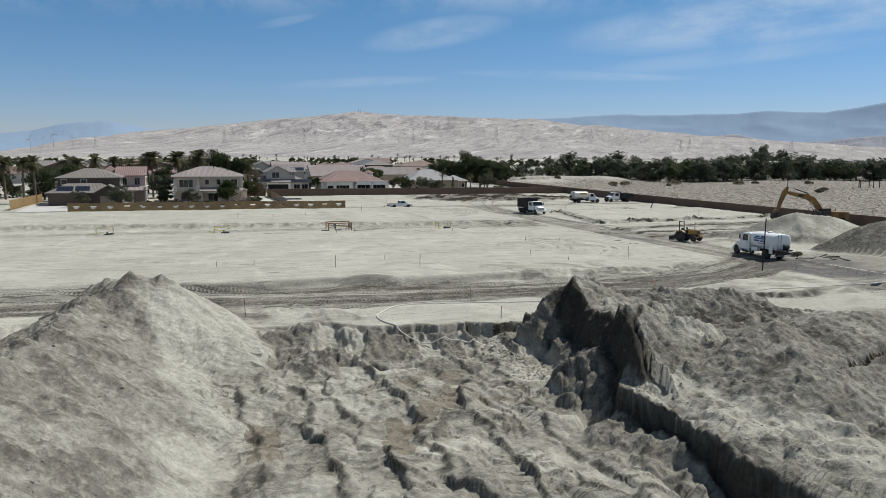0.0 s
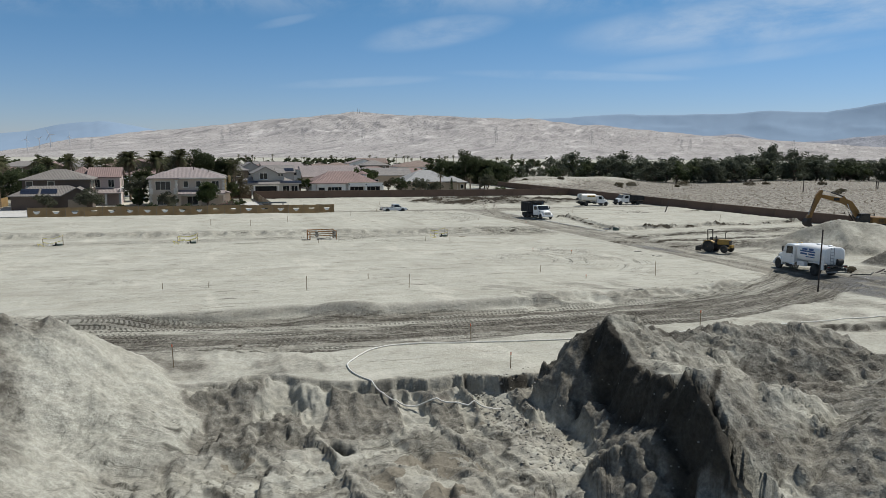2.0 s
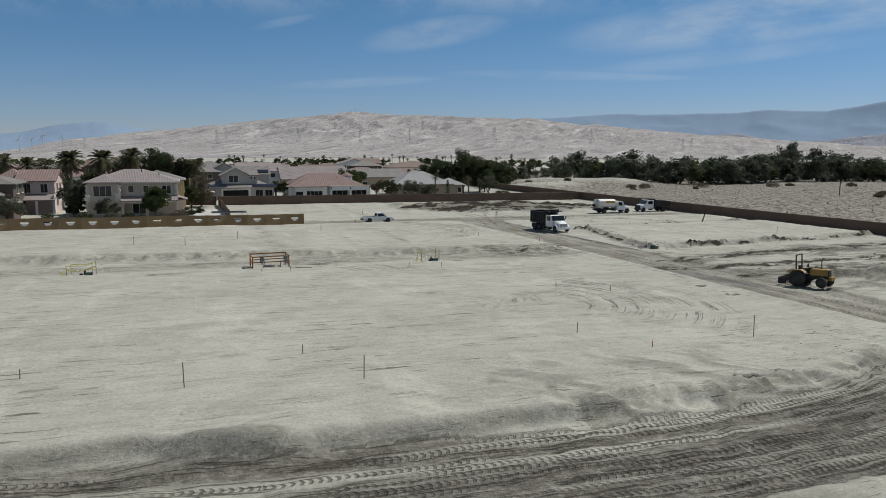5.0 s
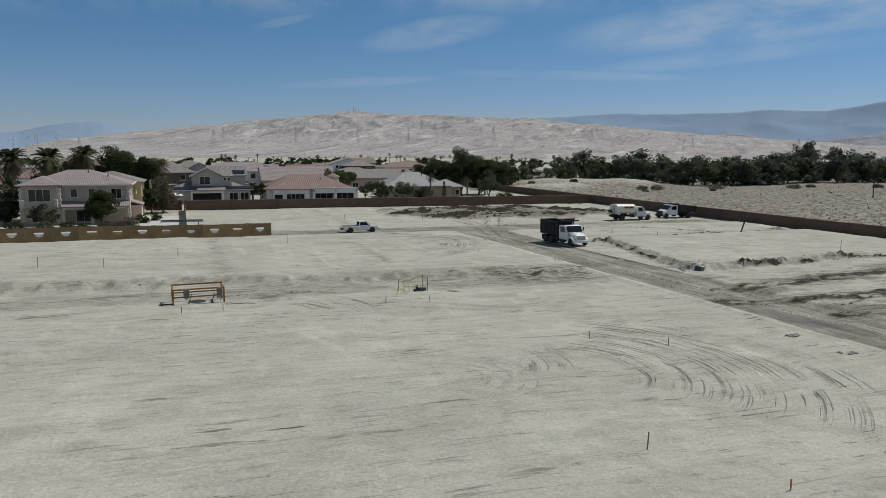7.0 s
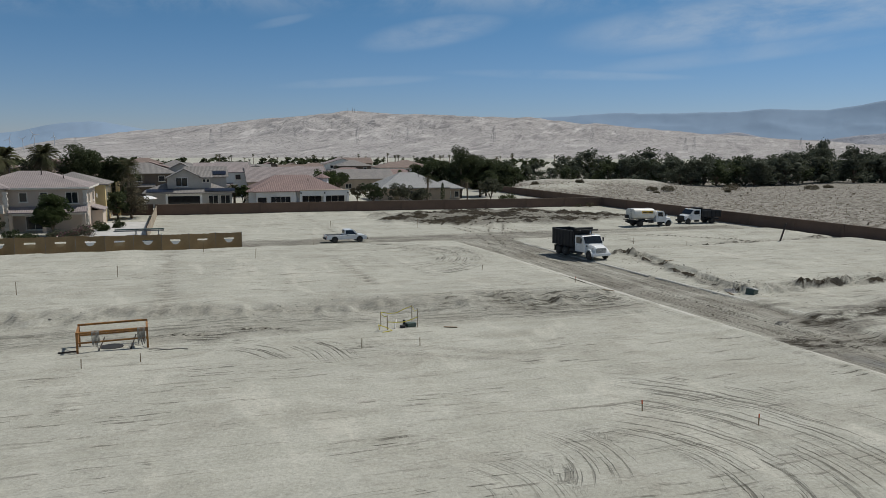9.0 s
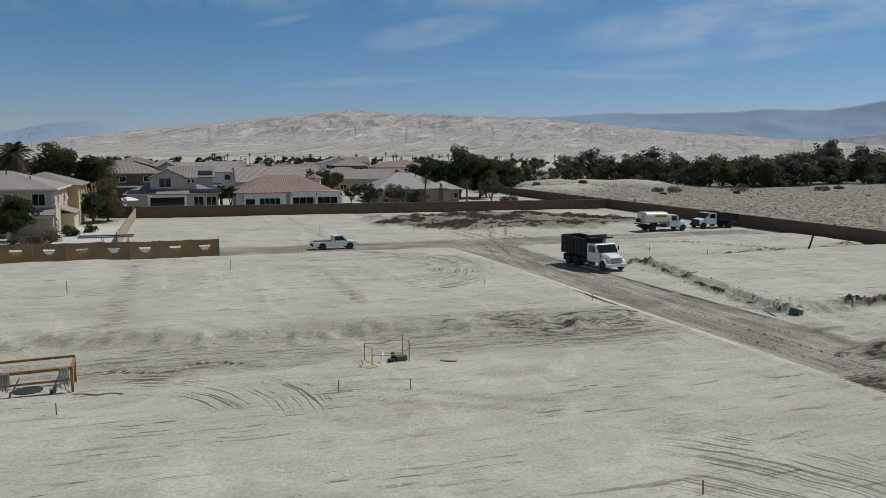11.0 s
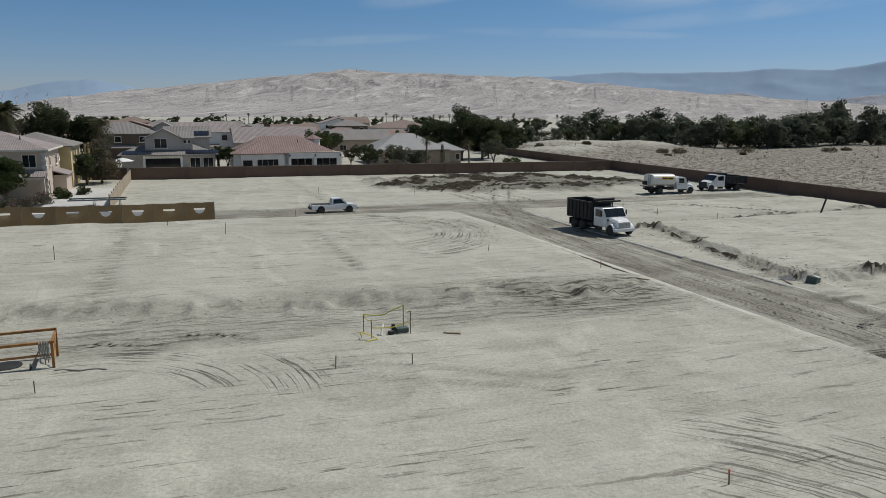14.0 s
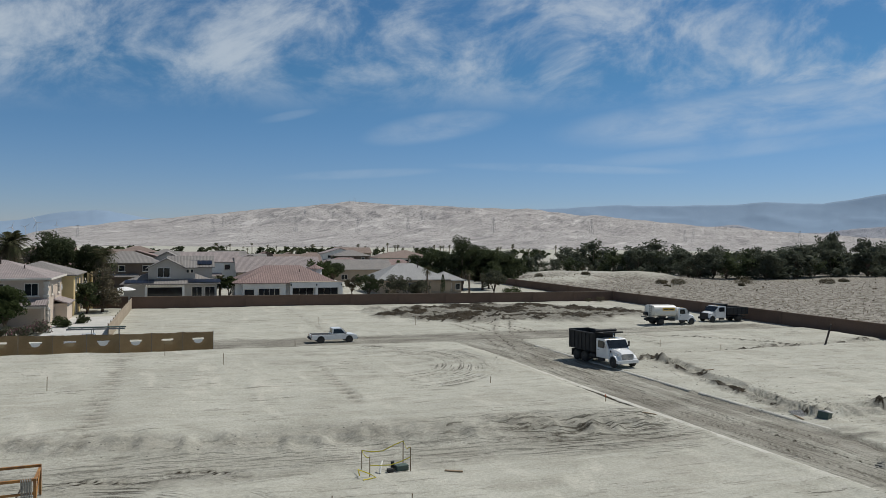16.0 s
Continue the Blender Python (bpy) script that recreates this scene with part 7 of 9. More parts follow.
make_car(stand(-6.5, 159.0, 5), "white saloon car parked behind the fabric fence", M_WHITE)

# ---- houses ----
def hip_roof(x0, x1, y0, y1, z, rise, over=0.5, thick=0.16):
    """A hipped roof shell over a rectangle, with deep eaves."""
    bm = BM()
    x0, x1, y0, y1 = x0 - over, x1 + over, y0 - over, y1 + over
    h = min(x1 - x0, y1 - y0) / 2
    if x1 - x0 >= y1 - y0:
        r = [((x0 + h), (y0 + y1) / 2), ((x1 - h), (y0 + y1) / 2)]
    else:
        r = [((x0 + x1) / 2, y0 + h), ((x0 + x1) / 2, y1 - h)]
    lo = [bm.verts.new(p) for p in ((x0, y0, z - thick), (x1, y0, z - thick), (x1, y1, z - thick), (x0, y1, z - thick))]
    ev = [bm.verts.new(p) for p in ((x0, y0, z), (x1, y0, z), (x1, y1, z), (x0, y1, z))]
    ra, rb = bm.verts.new((*r[0], z + rise)), bm.verts.new((*r[1], z + rise + 0.001))
    bm.faces.new(lo[::-1])
    for i in range(4):
        bm.faces.new((lo[i], lo[(i + 1) % 4], ev[(i + 1) % 4], ev[i]))
    if x1 - x0 >= y1 - y0:
        bm.faces.new((ev[0], ev[1], rb, ra)); bm.faces.new((ev[1], ev[2], rb)); bm.faces.new((ev[2], ev[3], ra, rb)); bm.faces.new((ev[3], ev[0], ra))
    else:
        bm.faces.new((ev[0], ev[1], ra)); bm.faces.new((ev[1], ev[2], rb, ra)); bm.faces.new((ev[2], ev[3], rb)); bm.faces.new((ev[3], ev[0], ra, rb))
    return bm


def gable_roof(x0, x1, y0, y1, z, rise, over=0.45, thick=0.18, along="y"):
    """A gabled roof of two thick slopes. along: the ridge's direction."""
    if along == "y":
        xm = (x0 + x1) / 2
        k = rise / (xm - x0)
        e = z - over * k
        pr = [(x0 - over, e), (xm, z + rise), (x1 + over, e), (x1 + over, e + thick), (xm, z + rise + thick), (x0 - over, e + thick)]
        return slab(BM(), pr, "y", y0 - over, y1 + over)
    ym = (y0 + y1) / 2
    k = rise / (ym - y0)
    e = z - over * k
    pr = [(y0 - over, e), (ym, z + rise), (y1 + over, e), (y1 + over, e + thick), (ym, z + rise + thick), (y0 - over, e + thick)]
    return slab(BM(), pr, "x", x0 - over, x1 + over)


def gable_wall(bm, x0, x1, y0, y1, z0, z, rise, along="y"):
    if along == "y":
        return slab(bm, [(x0, z0), (x1, z0), (x1, z), ((x0 + x1) / 2, z + rise), (x0, z)], "y", y0, y1)
    return slab(bm, [(y0, z0), (y1, z0), (y1, z), ((y0 + y1) / 2, z + rise), (y0, z)], "x", x0, x1)


def house_window(top, face, u, v, z, w, h, panes=2, sill=True, arch=False, trim=None):
    """A window set on a wall. face: S, E or W; u runs along the wall, v is the wall's plane."""
    tr = trim or M_TRIM

    def bx(bm, du, dz, sw, sh, out, depth):
        if face == "S":
            return box(bm, (u + du, v - out, z + dz), (sw, depth, sh), 0.0)
        sg = 1 if face == "E" else -1
        return box(bm, (v + sg * out, u + du, z + dz), (depth, sw, sh), 0.0)
    def at(du, dz, out):
        if face == "S":
            return (u + du, v - out, z + dz)
        return (v + (out if face == "E" else -out), u + du, z + dz)
    bm = BM()
    rings = []
    for a, b, out in ((w / 2, h / 2, -0.02), (w / 2, h / 2, 0.10), (w / 2 + 0.10, h / 2 + 0.10, 0.10), (w / 2 + 0.10, h / 2 + 0.10, -0.02)):
        rings.append([bm.verts.new(at(sa * a, sb * b, out)) for sa, sb in ((-1, -1), (1, -1), (1, 1), (-1, 1))])
    for k in range(4):
        for q in range(4):
            bm.faces.new((rings[k][q], rings[k][(q + 1) % 4], rings[(k + 1) % 4][(q + 1) % 4], rings[(k + 1) % 4][q]))
    bmesh.ops.recalc_face_normals(bm, faces=bm.faces[:])
    win = part("window", bm, tr, top)
    for k in range(1, panes):
        part("mullion", bx(BM(), -w / 2 + w * k / panes, 0, 0.06, h, 0.03, 0.06), tr, win)
    for k in range(panes):
        part("pane", bx(BM(), -w / 2 + w * (k + 0.5) / panes, 0, w / panes - 0.06, h, 0.008, 0.03), M_GLASS, win)
    if sill:
        part("sill", bx(BM(), 0, -h / 2 - 0.15, w + 0.4, 0.12, 0.08, 0.22), tr, win)
    return win


def solar_array(top, x0, y0, z0, cols, rows, pitch_deg, pw=1.0, ph=1.65):
    """Solar modules lying on a south slope, from their lower left corner."""
    c, s = math.cos(radians(pitch_deg)), math.sin(radians(pitch_deg))
    for i in range(cols):
        for j in range(rows):
            md = part("solar_panel", box(BM(), (0, 0, 0.06), (pw - 0.04, ph - 0.04, 0.045), 0.006), M_SOLAR, top, "dark blue solar panel")
            md.matrix_basis = Matrix.Translation((x0 + (i + 0.5) * pw, y0 + (j + 0.5) * ph * c, z0 + (j + 0.5) * ph * s + 0.10)) @ Matrix.Rotation(radians(pitch_deg), 4, "X")


def quoins(top, x, y, z0, z1):
    z, k = z0, 0
    while z < z1 - 0.3:
        sx = 0.62 if k % 2 else 0.42
        part("quoin", box(BM(), (x, y, z + 0.20), (sx, sx, 0.38), 0.02), M_QUOIN, top)
        z += 0.42
        k += 1


def vent_pipes(top, pts):
    for x, y, z0, z1 in pts:
        part("roof_vent", rod(BM(), (x, y, z0), (x, y, z1), 0.08, seg=8), M_DARKWOOD, top)


def at_ground(x, y, dz=0.0):
    return Matrix.Translation((x, y, float(plane(x, y)) + dz))


# two-storey house with quoined corners
H = thing("house", at_ground(5.2, 187), "two-storey pinkish stucco house with hipped tile roof", "house", "houses of the estate")
part("wall", box(BM(), (0, 0.5, 2.9), (15.4, 12.0, 6.8), 0.0), M_STUCCO_A, H)
part("wall_bay", box(BM(), (-4.9, -5.9, 2.9), (5.4, 1.6, 6.8), 0.0), M_STUCCO_A, H)
rf = part("roof", hip_roof(-7.7, 7.7, -5.5, 6.5, 6.3, 2.25, 0.55), M_TILE_PINK, H, "weathered pink tile roof")
part("roof_bay", hip_roof(-7.7, -2.2, -6.7, 0.5, 6.32, 1.35, 0.55), M_TILE_PINK, H)
part("fascia", box(box(box(BM(), (0, -6.10, 6.18), (16.6, 0.10, 0.24)), (8.28, 0.5, 6.18), (0.10, 13.2, 0.24)), (-8.28, 0.2, 6.18), (0.10, 13.4, 0.24)), M_TRIM, H)
part("porch_roof", slab(BM(), [(-7.4, 2.75), (-5.4, 3.55), (-5.4, 3.70), (-7.4, 2.92)], "x", -2.0, 7.9), M_TILE_PINK, H)
part("porch_beam", box(BM(), (2.9, -7.1, 2.62), (9.6, 0.25, 0.30), 0.02), M_TRIM, H)
for px in (-1.7, 2.4, 7.5):
    part("porch_column", box(BM(), (px, -7.1, 1.1), (0.45, 0.45, 3.0), 0.03), M_STUCCO_A, H)
quoins(H, -7.55, -6.62, 0.0, 6.1)
quoins(H, -2.28, -6.62, 0.0, 6.1)
quoins(H, 7.62, -5.42, 0.0, 6.1)
bal = part("balcony", box(box(BM(), (-5.0, -7.3, 2.95), (5.2, 1.4, 0.22)), (-5.0, -7.95, 3.45), (5.2, 0.12, 0.85)), M_STUCCO_A, H)
for px in (-7.3, -2.6):
    part("balcony_pier", box(BM(), (px, -7.85, 3.5), (0.5, 0.45, 1.2), 0.03), M_TRIM, bal)
house_window(H, "S", -5.0, -6.70, 4.55, 3.0, 2.1, 3, False)
house_window(H, "S", -0.3, -5.50, 4.95, 0.9, 1.2, 1)
house_window(H, "S", 2.3, -5.50, 4.95, 0.9, 1.2, 1)
house_window(H, "S", 5.9, -5.50, 4.8, 1.5, 1.5, 2)
house_window(H, "S", -5.0, -6.70, 1.4, 2.4, 1.6, 2)
house_window(H, "S", 1.0, -5.50, 1.3, 2.2, 1.8, 2)
house_window(H, "E", -2.0, 7.70, 4.6, 0.8, 1.1, 1)
house_window(H, "E", 3.5, 7.70, 4.6, 1.2, 1.3, 1)
house_window(H, "E", -4.0, 7.70, 1.2, 0.8, 1.9, 1, False)
vent_pipes(H, [(1.5, -1.0, 8.0, 9.0), (-3.0, 1.0, 8.0, 8.9), (4.6, -2.6, 7.2, 7.9)])
part("side_roof", slab(BM(), [(7.7, 3.0), (9.6, 2.45), (9.6, 2.6), (7.7, 3.2)], "y", -0.5, 5.5), M_TILE_PINK, H)
part("side_wing", box(BM(), (8.5, 2.6, 1.0), (1.6, 5.2, 3.0)), M_STUCCO_A, H)
part("dish_arm", rod(BM(), (7.7, 1.0, 5.0), (8.5, 0.6, 4.7), 0.03), M_STEEL, H)
dish = part("satellite_dish", lathe(BM(), [(0.02, -0.10), (0.25, -0.06), (0.40, 0.03), (0.40, 0.05), (0.24, -0.03), (0.02, -0.07)], (8.55, 0.5, 4.75), "x", 16), M_CANVAS, H)

# yellow house behind it
H = thing("house", at_ground(8.9, 201.5), "two-storey yellow stucco house with balcony and tile roof", "house", "houses of the estate")
part("wall", box(BM(), (0, 0, 2.8), (10.6, 11.5, 6.6), 0.0), M_STUCCO_Y, H)
part("roof", hip_roof(-5.3, 5.3, -5.7, 5.7, 6.1, 1.9, 0.5), M_TILE_TAN, H, "grey-tan tile roof")
bal = part("balcony", box(BM(), (5.9, 2.6, 2.9), (1.6, 5.0, 0.25), 0.02), M_STUCCO_Y, H)
for k in range(12):
    part("baluster", box(BM(), (6.6, 0.3 + k * 0.42, 3.5), (0.06, 0.06, 0.95)), M_DARKWOOD, bal)
part("balcony_rail", box(BM(), (6.6, 2.6, 4.0), (0.10, 5.0, 0.10)), M_DARKWOOD, bal)
for yy in (0.3, 4.9):
    part("balcony_post", box(BM(), (6.6, yy, 3.0), (0.28, 0.28, 6.2), 0.02), M_STUCCO_Y, bal)
house_window(H, "E", -3.6, 5.30, 4.6, 1.2, 1.8, 1)
house_window(H, "E", -0.9, 5.30, 4.6, 1.0, 1.6, 1)
house_window(H, "E", 2.6, 5.30, 4.4, 2.0, 2.1, 2, False)
house_window(H, "E", -3.0, 5.30, 1.3, 1.5, 2.2, 1, False)
house_window(H, "E", 2.6, 5.30, 1.3, 2.4, 2.2, 2, False)

# western house with a solar roof over its garage
H = thing("house", at_ground(-20.9, 184), "two-storey brown stucco house with solar panels on the garage", "house", "houses of the estate")
part("wall", box(BM(), (0.4, 2.0, 2.9), (12.6, 10.0, 6.4), 0.0), M_STUCCO_D, H)
part("roof", hip_roof(-5.9, 6.7, -3.0, 7.0, 6.1, 2.0, 0.6), M_TILE_DUSK, H, "grey-brown tile roof")
part("garage_wall", box(BM(), (-0.4, -5.0, 1.2), (13.6, 5.6, 3.6), 0.0), M_STUCCO_D, H)
part("garage_roof", hip_roof(-7.2, 6.4, -7.8, -1.0, 3.0, 1.9, 0.6), M_TILE_DUSK, H)
gb = part("gable", gable_wall(BM(), 2.2, 7.6, -8.6, -3.0, -0.4, 3.0, 1.5), M_STUCCO_D, H)
part("gable_roof", gable_roof(2.2, 7.6, -8.6, -3.0, 3.0, 1.5), M_TILE_DUSK, H)
part("garage_door", box(BM(), (4.9, -8.63, 1.0), (3.6, 0.08, 2.4), 0.01), M_STUCCO_T, H)
solar_array(H, -5.6, -7.6, 3.25, 2, 2, 27, 1.65, 1.0)
solar_array(H, -1.9, -7.6, 3.25, 2, 2, 27, 1.45, 1.0)
solar_array(H, 1.2, -6.4, 3.6, 2, 2, 27, 1.2, 1.0)
house_window(H, "S", -4.6, -3.0, 5.2, 1.1, 1.0, 1)
house_window(H, "S", -0.6, -3.0, 5.2, 1.1, 1.0, 1)
house_window(H, "E", 0.5, 6.7, 5.0, 1.4, 1.4, 2)
house_window(H, "E", 4.5, 6.7, 5.0, 1.0, 1.4, 1)

# rose house with a red roof
H = thing("house", at_ground(-12.4, 197), "two-storey pale rose house with red tile roof and porch", "house", "houses of the estate")
part("wall", box(BM(), (0, 0, 2.9), (6.4, 11.0, 6.6), 0.0), M_STUCCO_P, H)
part("roof", gable_roof(-3.2, 3.2, -5.5, 5.5, 6.2, 1.9, along="x"), M_TILE_RED, H, "red clay tile roof")
part("gable", gable_wall(BM(), -3.18, 3.18, -5.45, 5.45, 5.0, 6.18, 1.85, "x"), M_STUCCO_P, H)
part("rear_wall", box(BM(), (-5.4, 2.5, 2.9), (5.0, 7.0, 6.6), 0.0), M_STUCCO_P, H)
part("rear_roof", hip_roof(-7.9, -2.4, -1.0, 6.0, 6.3, 2.1, 0.5), M_TILE_RED, H)
part("porch_roof", slab(BM(), [(-8.4, 2.6), (-5.5, 3.6), (-5.5, 3.75), (-8.4, 2.75)], "x", -3.0, 3.6), M_TILE_PINK, H)
for px in (-2.6, 0.4, 3.3):
    part("porch_column", box(BM(), (px, -8.0, 1.1), (0.45, 0.45, 3.2), 0.03), M_STUCCO_W, H)
part("porch_wall", box(BM(), (3.3, -6.8, 1.9), (0.3, 2.4, 3.4), 0.02), M_STUCCO_W, H)
part("balcony", box(BM(), (3.7, -3.0, 3.2), (1.0, 3.0, 0.9), 0.03), M_STUCCO_W, H)
house_window(H, "S", -1.5, -5.5, 4.8, 1.2, 1.6, 2)
house_window(H, "S", 1.4, -5.5, 4.8, 1.2, 1.6, 2)
house_window(H, "E", 1.0, 3.2, 4.8, 1.2, 1.6, 1)
house_window(H, "E", -2.6, 3.2, 4.8, 1.0, 1.6, 1)

# gabled house with solar panels
H = thing("house", at_ground(28, 230), "grey stucco gabled house with pergola and solar panels", "house", "houses of the estate")
part("wall", box(BM(), (-0.5, 0.0, 1.2), (16.8, 12.0, 3.8), 0.0), M_STUCCO_G, H)
part("roof_low", hip_roof(-8.9, 7.9, -6.0, 6.0, 3.05, 2.6, 0.7), M_TILE_TAN, H, "weathered tan tile roof")
up = part("gable_wall", gable_wall(BM(), -4.7, 2.0, -4.6, 5.0, 2.8, 6.0, 1.75), M_STUCCO_G, H)
part("gable_roof", gable_roof(-4.7, 2.0, -4.6, 5.0, 6.0, 1.75), M_TILE_TAN, H)
part("upper_wall", box(BM(), (3.4, 2.2, 4.6), (7.6, 7.2, 3.2), 0.0), M_STUCCO_G, H)
part("upper_roof", gable_roof(-1.0, 7.2, -1.4, 5.8, 6.2, 1.9, along="x"), M_TILE_TAN, H)
part("cheek", box(BM(), (2.9, -3.2, 4.6), (2.0, 2.6, 2.9), 0.0), M_STUCCO_G, H)
part("cheek_roof", slab(BM(), [(-4.9, 5.95), (-1.0, 7.2), (-1.0, 7.35), (-4.9, 6.1)], "x", 1.6, 4.3), M_TILE_TAN, H)
house_window(H, "S", -1.9, -4.6, 5.15, 2.2, 1.7, 2, True, trim=M_STUCCO_W)
house_window(H, "S", 2.5, -4.5, 5.4, 0.5, 0.6, 1, False)
house_window(H, "S", 3.3, -4.5, 5.4, 0.5, 0.6, 1, False)
house_window(H, "S", 4.2, -6.0, 1.4, 1.8, 1.9, 2, False)
house_window(H, "S", 6.6, -6.0, 1.4, 1.8, 1.9, 2, False)
part("patio_opening", box(BM(), (-1.6, -6.02, 1.3), (6.2, 0.06, 2.4)), M_GLASS, H)
pg = part("pergola", box(box(BM(), (-1.6, -8.6, 2.62), (7.0, 0.2, 0.24)), (-1.6, -6.3, 2.62), (7.0, 0.2, 0.24)), M_TRIM, H)
for k in range(14):
    part("rafter", box(BM(), (-4.9 + k * 0.51, -7.5, 2.80), (0.10, 3.0, 0.14)), M_TRIM, pg)
for px in (-4.9, 1.7):
    part("pergola_post", box(BM(), (px, -8.6, 1.0), (0.4, 0.4, 3.2), 0.03), M_STUCCO_W, pg)
solar_array(H, -8.8, -6.5, 3.10, 5, 1, 20, 1.05, 1.6)
solar_array(H, 2.6, -6.5, 3.15, 6, 1, 20, 1.0, 1.6)
solar_array(H, 3.0, -1.3, 6.45, 4, 1, 27, 1.05, 1.65)
um = thing("patio_umbrella", at_ground(19.5, 221), "white patio umbrella standing open beside the house", "umbrella")
part("canopy", lathe(BM(), [(1.9, 0), (1.85, 0.08), (0.9, 0.45), (0.05, 0.62), (0.04, 0.56), (0.9, 0.38)], (0, 0, 2.1), "z", 8), M_CANVAS, um)
part("pole", rod(BM(), (0, 0, 0), (0, 0, 2.75), 0.03), M_STEEL, um)

# low house with a red hipped roof
H = thing("house", at_ground(49.5, 227), "single-storey white house with red tile hipped roof", "house", "houses of the estate")
part("wall", box(BM(), (0, 0, 1.4), (20.6, 12.0, 4.0), 0.0), M_STUCCO_W, H)
part("roof", hip_roof(-10.3, 9.2, -5.9, 6.4, 3.35, 3.2, 0.6), M_TILE_RED, H, "red barrel tile roof")
part("roof_bay", hip_roof(-9.2, -0.6, -7.4, 2.0, 3.38, 2.2, 0.6), M_TILE_RED, H)
part("wall_bay", box(BM(), (-4.9, -6.6, 1.4), (8.2, 1.6, 4.0)), M_STUCCO_W, H)
part("patio_front", box(BM(), (5.2, -7.6, 2.85), (10.4, 0.3, 1.1), 0.02), M_STUCCO_W, H)
part("patio_roof", box(BM(), (5.2, -6.8, 3.46), (10.6, 2.0, 0.12), 0.01), M_STUCCO_T, H)
for px in (0.2, 5.2, 10.2):
    part("patio_column", box(BM(), (px, -7.6, 0.9), (0.5, 0.4, 3.0), 0.02), M_STUCCO_W, H)
    part("wall_lamp", box(BM(), (px, -7.85, 2.9), (0.25, 0.2, 0.35), 0.03), M_BLACK, H)
house_window(H, "S", -7.8, -7.42, 1.5, 1.8, 1.2, 1)
house_window(H, "S", -4.0, -7.42, 1.5, 4.0, 1.4, 4)
house_window(H, "S", 2.7, -6.02, 1.3, 4.2, 2.0, 3, False)
house_window(H, "S", 7.7, -6.02, 1.3, 4.2, 2.0, 3, False)
tw = part("cupola", lathe(BM(), [(1.5, 0), (1.5, 2.2)], (7.0, 5.0, 3.4), "z", 8), M_STUCCO_W, H)
part("cupola_roof", lathe(BM(), [(1.95, 0), (1.95, 0.10), (0.05, 1.0)], (7.0, 5.0, 5.6), "z", 8), M_TILE_RED, tw)
vent_pipes(H, [(2.6, -2.4, 4.6, 5.8)])

# low house with a pale grey roof
H = thing("house", at_ground(80.5, 238), "single-storey tan house with pale grey hipped roof", "house", "houses of the estate")
part("wall", box(BM(), (-1.0, 0, 1.3), (17.0, 12.0, 4.0), 0.0), M_STUCCO_T, H)
part("roof", hip_roof(-9.8, 6.4, -6.2, 6.2, 3.2, 3.5, 0.7), M_TILE_GREY, H, "pale grey tile roof")
part("wing_wall", box(BM(), (7.2, -1.5, 1.1), (6.6, 7.0, 3.6), 0.0), M_STUCCO_T, H)
part("wing_roof", hip_roof(3.9, 10.8, -5.4, 2.0, 2.9, 1.9, 0.6), M_TILE_GREY, H)
house_window(H, "S", 6.4, -5.02, 1.4, 3.0, 1.5, 3)
house_window(H, "S", 9.6, -5.02, 1.4, 1.0, 1.3, 1)
house_window(H, "S", -1.5, -6.02, 1.4, 3.0, 1.9, 3, False)
for px in (-0.5, 2.0):
    part("porch_column", box(BM(), (px, -7.4, 1.2), (0.4, 0.4, 3.4), 0.03), M_STUCCO_T, H)
part("porch_beam", box(BM(), (0.8, -7.4, 2.75), (3.6, 0.4, 0.4), 0.02), M_STUCCO_T, H)
vent_pipes(H, [(0.6, -2.0, 5.2, 6.8)])


def estate_house(x, y, w, d, eave, rise, wall, tile, style, label, solar=0, turn=0.0):
    """A plainer house further back in the estate."""
    top = thing("house", at_ground(x, y) @ Matrix.Rotation(radians(turn), 4, "Z"), label, "house", "houses of the estate")
    part("wall", box(BM(), (0, 0, eave / 2 - 0.3), (w, d, eave + 0.6), 0.0), wall, top)
    if style == "hip":
        part("roof", hip_roof(-w / 2, w / 2, -d / 2, d / 2, eave, rise, 0.6), tile, top)
    elif style == "gable":
        part("roof", gable_roof(-w / 2, w / 2, -d / 2, d / 2, eave, rise, along="x"), tile, top)
        part("gable", gable_wall(BM(), -w / 2 + 0.02, w / 2 - 0.02, -d / 2 + 0.02, d / 2 - 0.02, eave - 0.5, eave - 0.03, rise - 0.05, "x"), wall, top)
    else:
        part("roof", gable_roof(-w / 2, w / 2, -d / 2, d / 2, eave, rise, along="y"), tile, top)
        part("gable", gable_wall(BM(), -w / 2 + 0.02, w / 2 - 0.02, -d / 2 + 0.02, d / 2 - 0.02, eave - 0.5, eave - 0.03, rise - 0.05, "y"), wall, top)
    if eave > 5:
        part("skirt_roof", slab(BM(), [(-d / 2 - 1.6, 2.7), (-d / 2, 3.3), (-d / 2, 3.45), (-d / 2 - 1.6, 2.85)], "x", -w / 2, w * 0.2), tile, top)
        for u in (-0.32, -0.05, 0.30):
            house_window(top, "S", u * w, -d / 2, eave - 1.3, 1.3, 1.2, 1)
    for u in (-0.3, 0.25):
        house_window(top, "S", u * w, -d / 2, 1.3, 1.8, 1.3, 2, False)
    if solar:
        ang = math.degrees(math.atan2(rise, d / 2 + (0.6 if style == "hip" else 0)))
        solar_array(top, -solar * 0.5 + w * 0.05, -d / 2 + 0.4, eave + 0.12, solar, 2, ang, 1.0, 1.5)
    return top


estate_house(17, 264, 15, 12, 6.0, 2.6, M_STUCCO_D, M_TILE_TAN, "hip", "two-storey dark house with solar panels on its roof", 6)
estate_house(36, 266, 13, 11, 6.2, 2.2, M_STUCCO_W, M_TILE_PINK, "gable", "two-storey white house with pink tile roof and solar panels", 8)
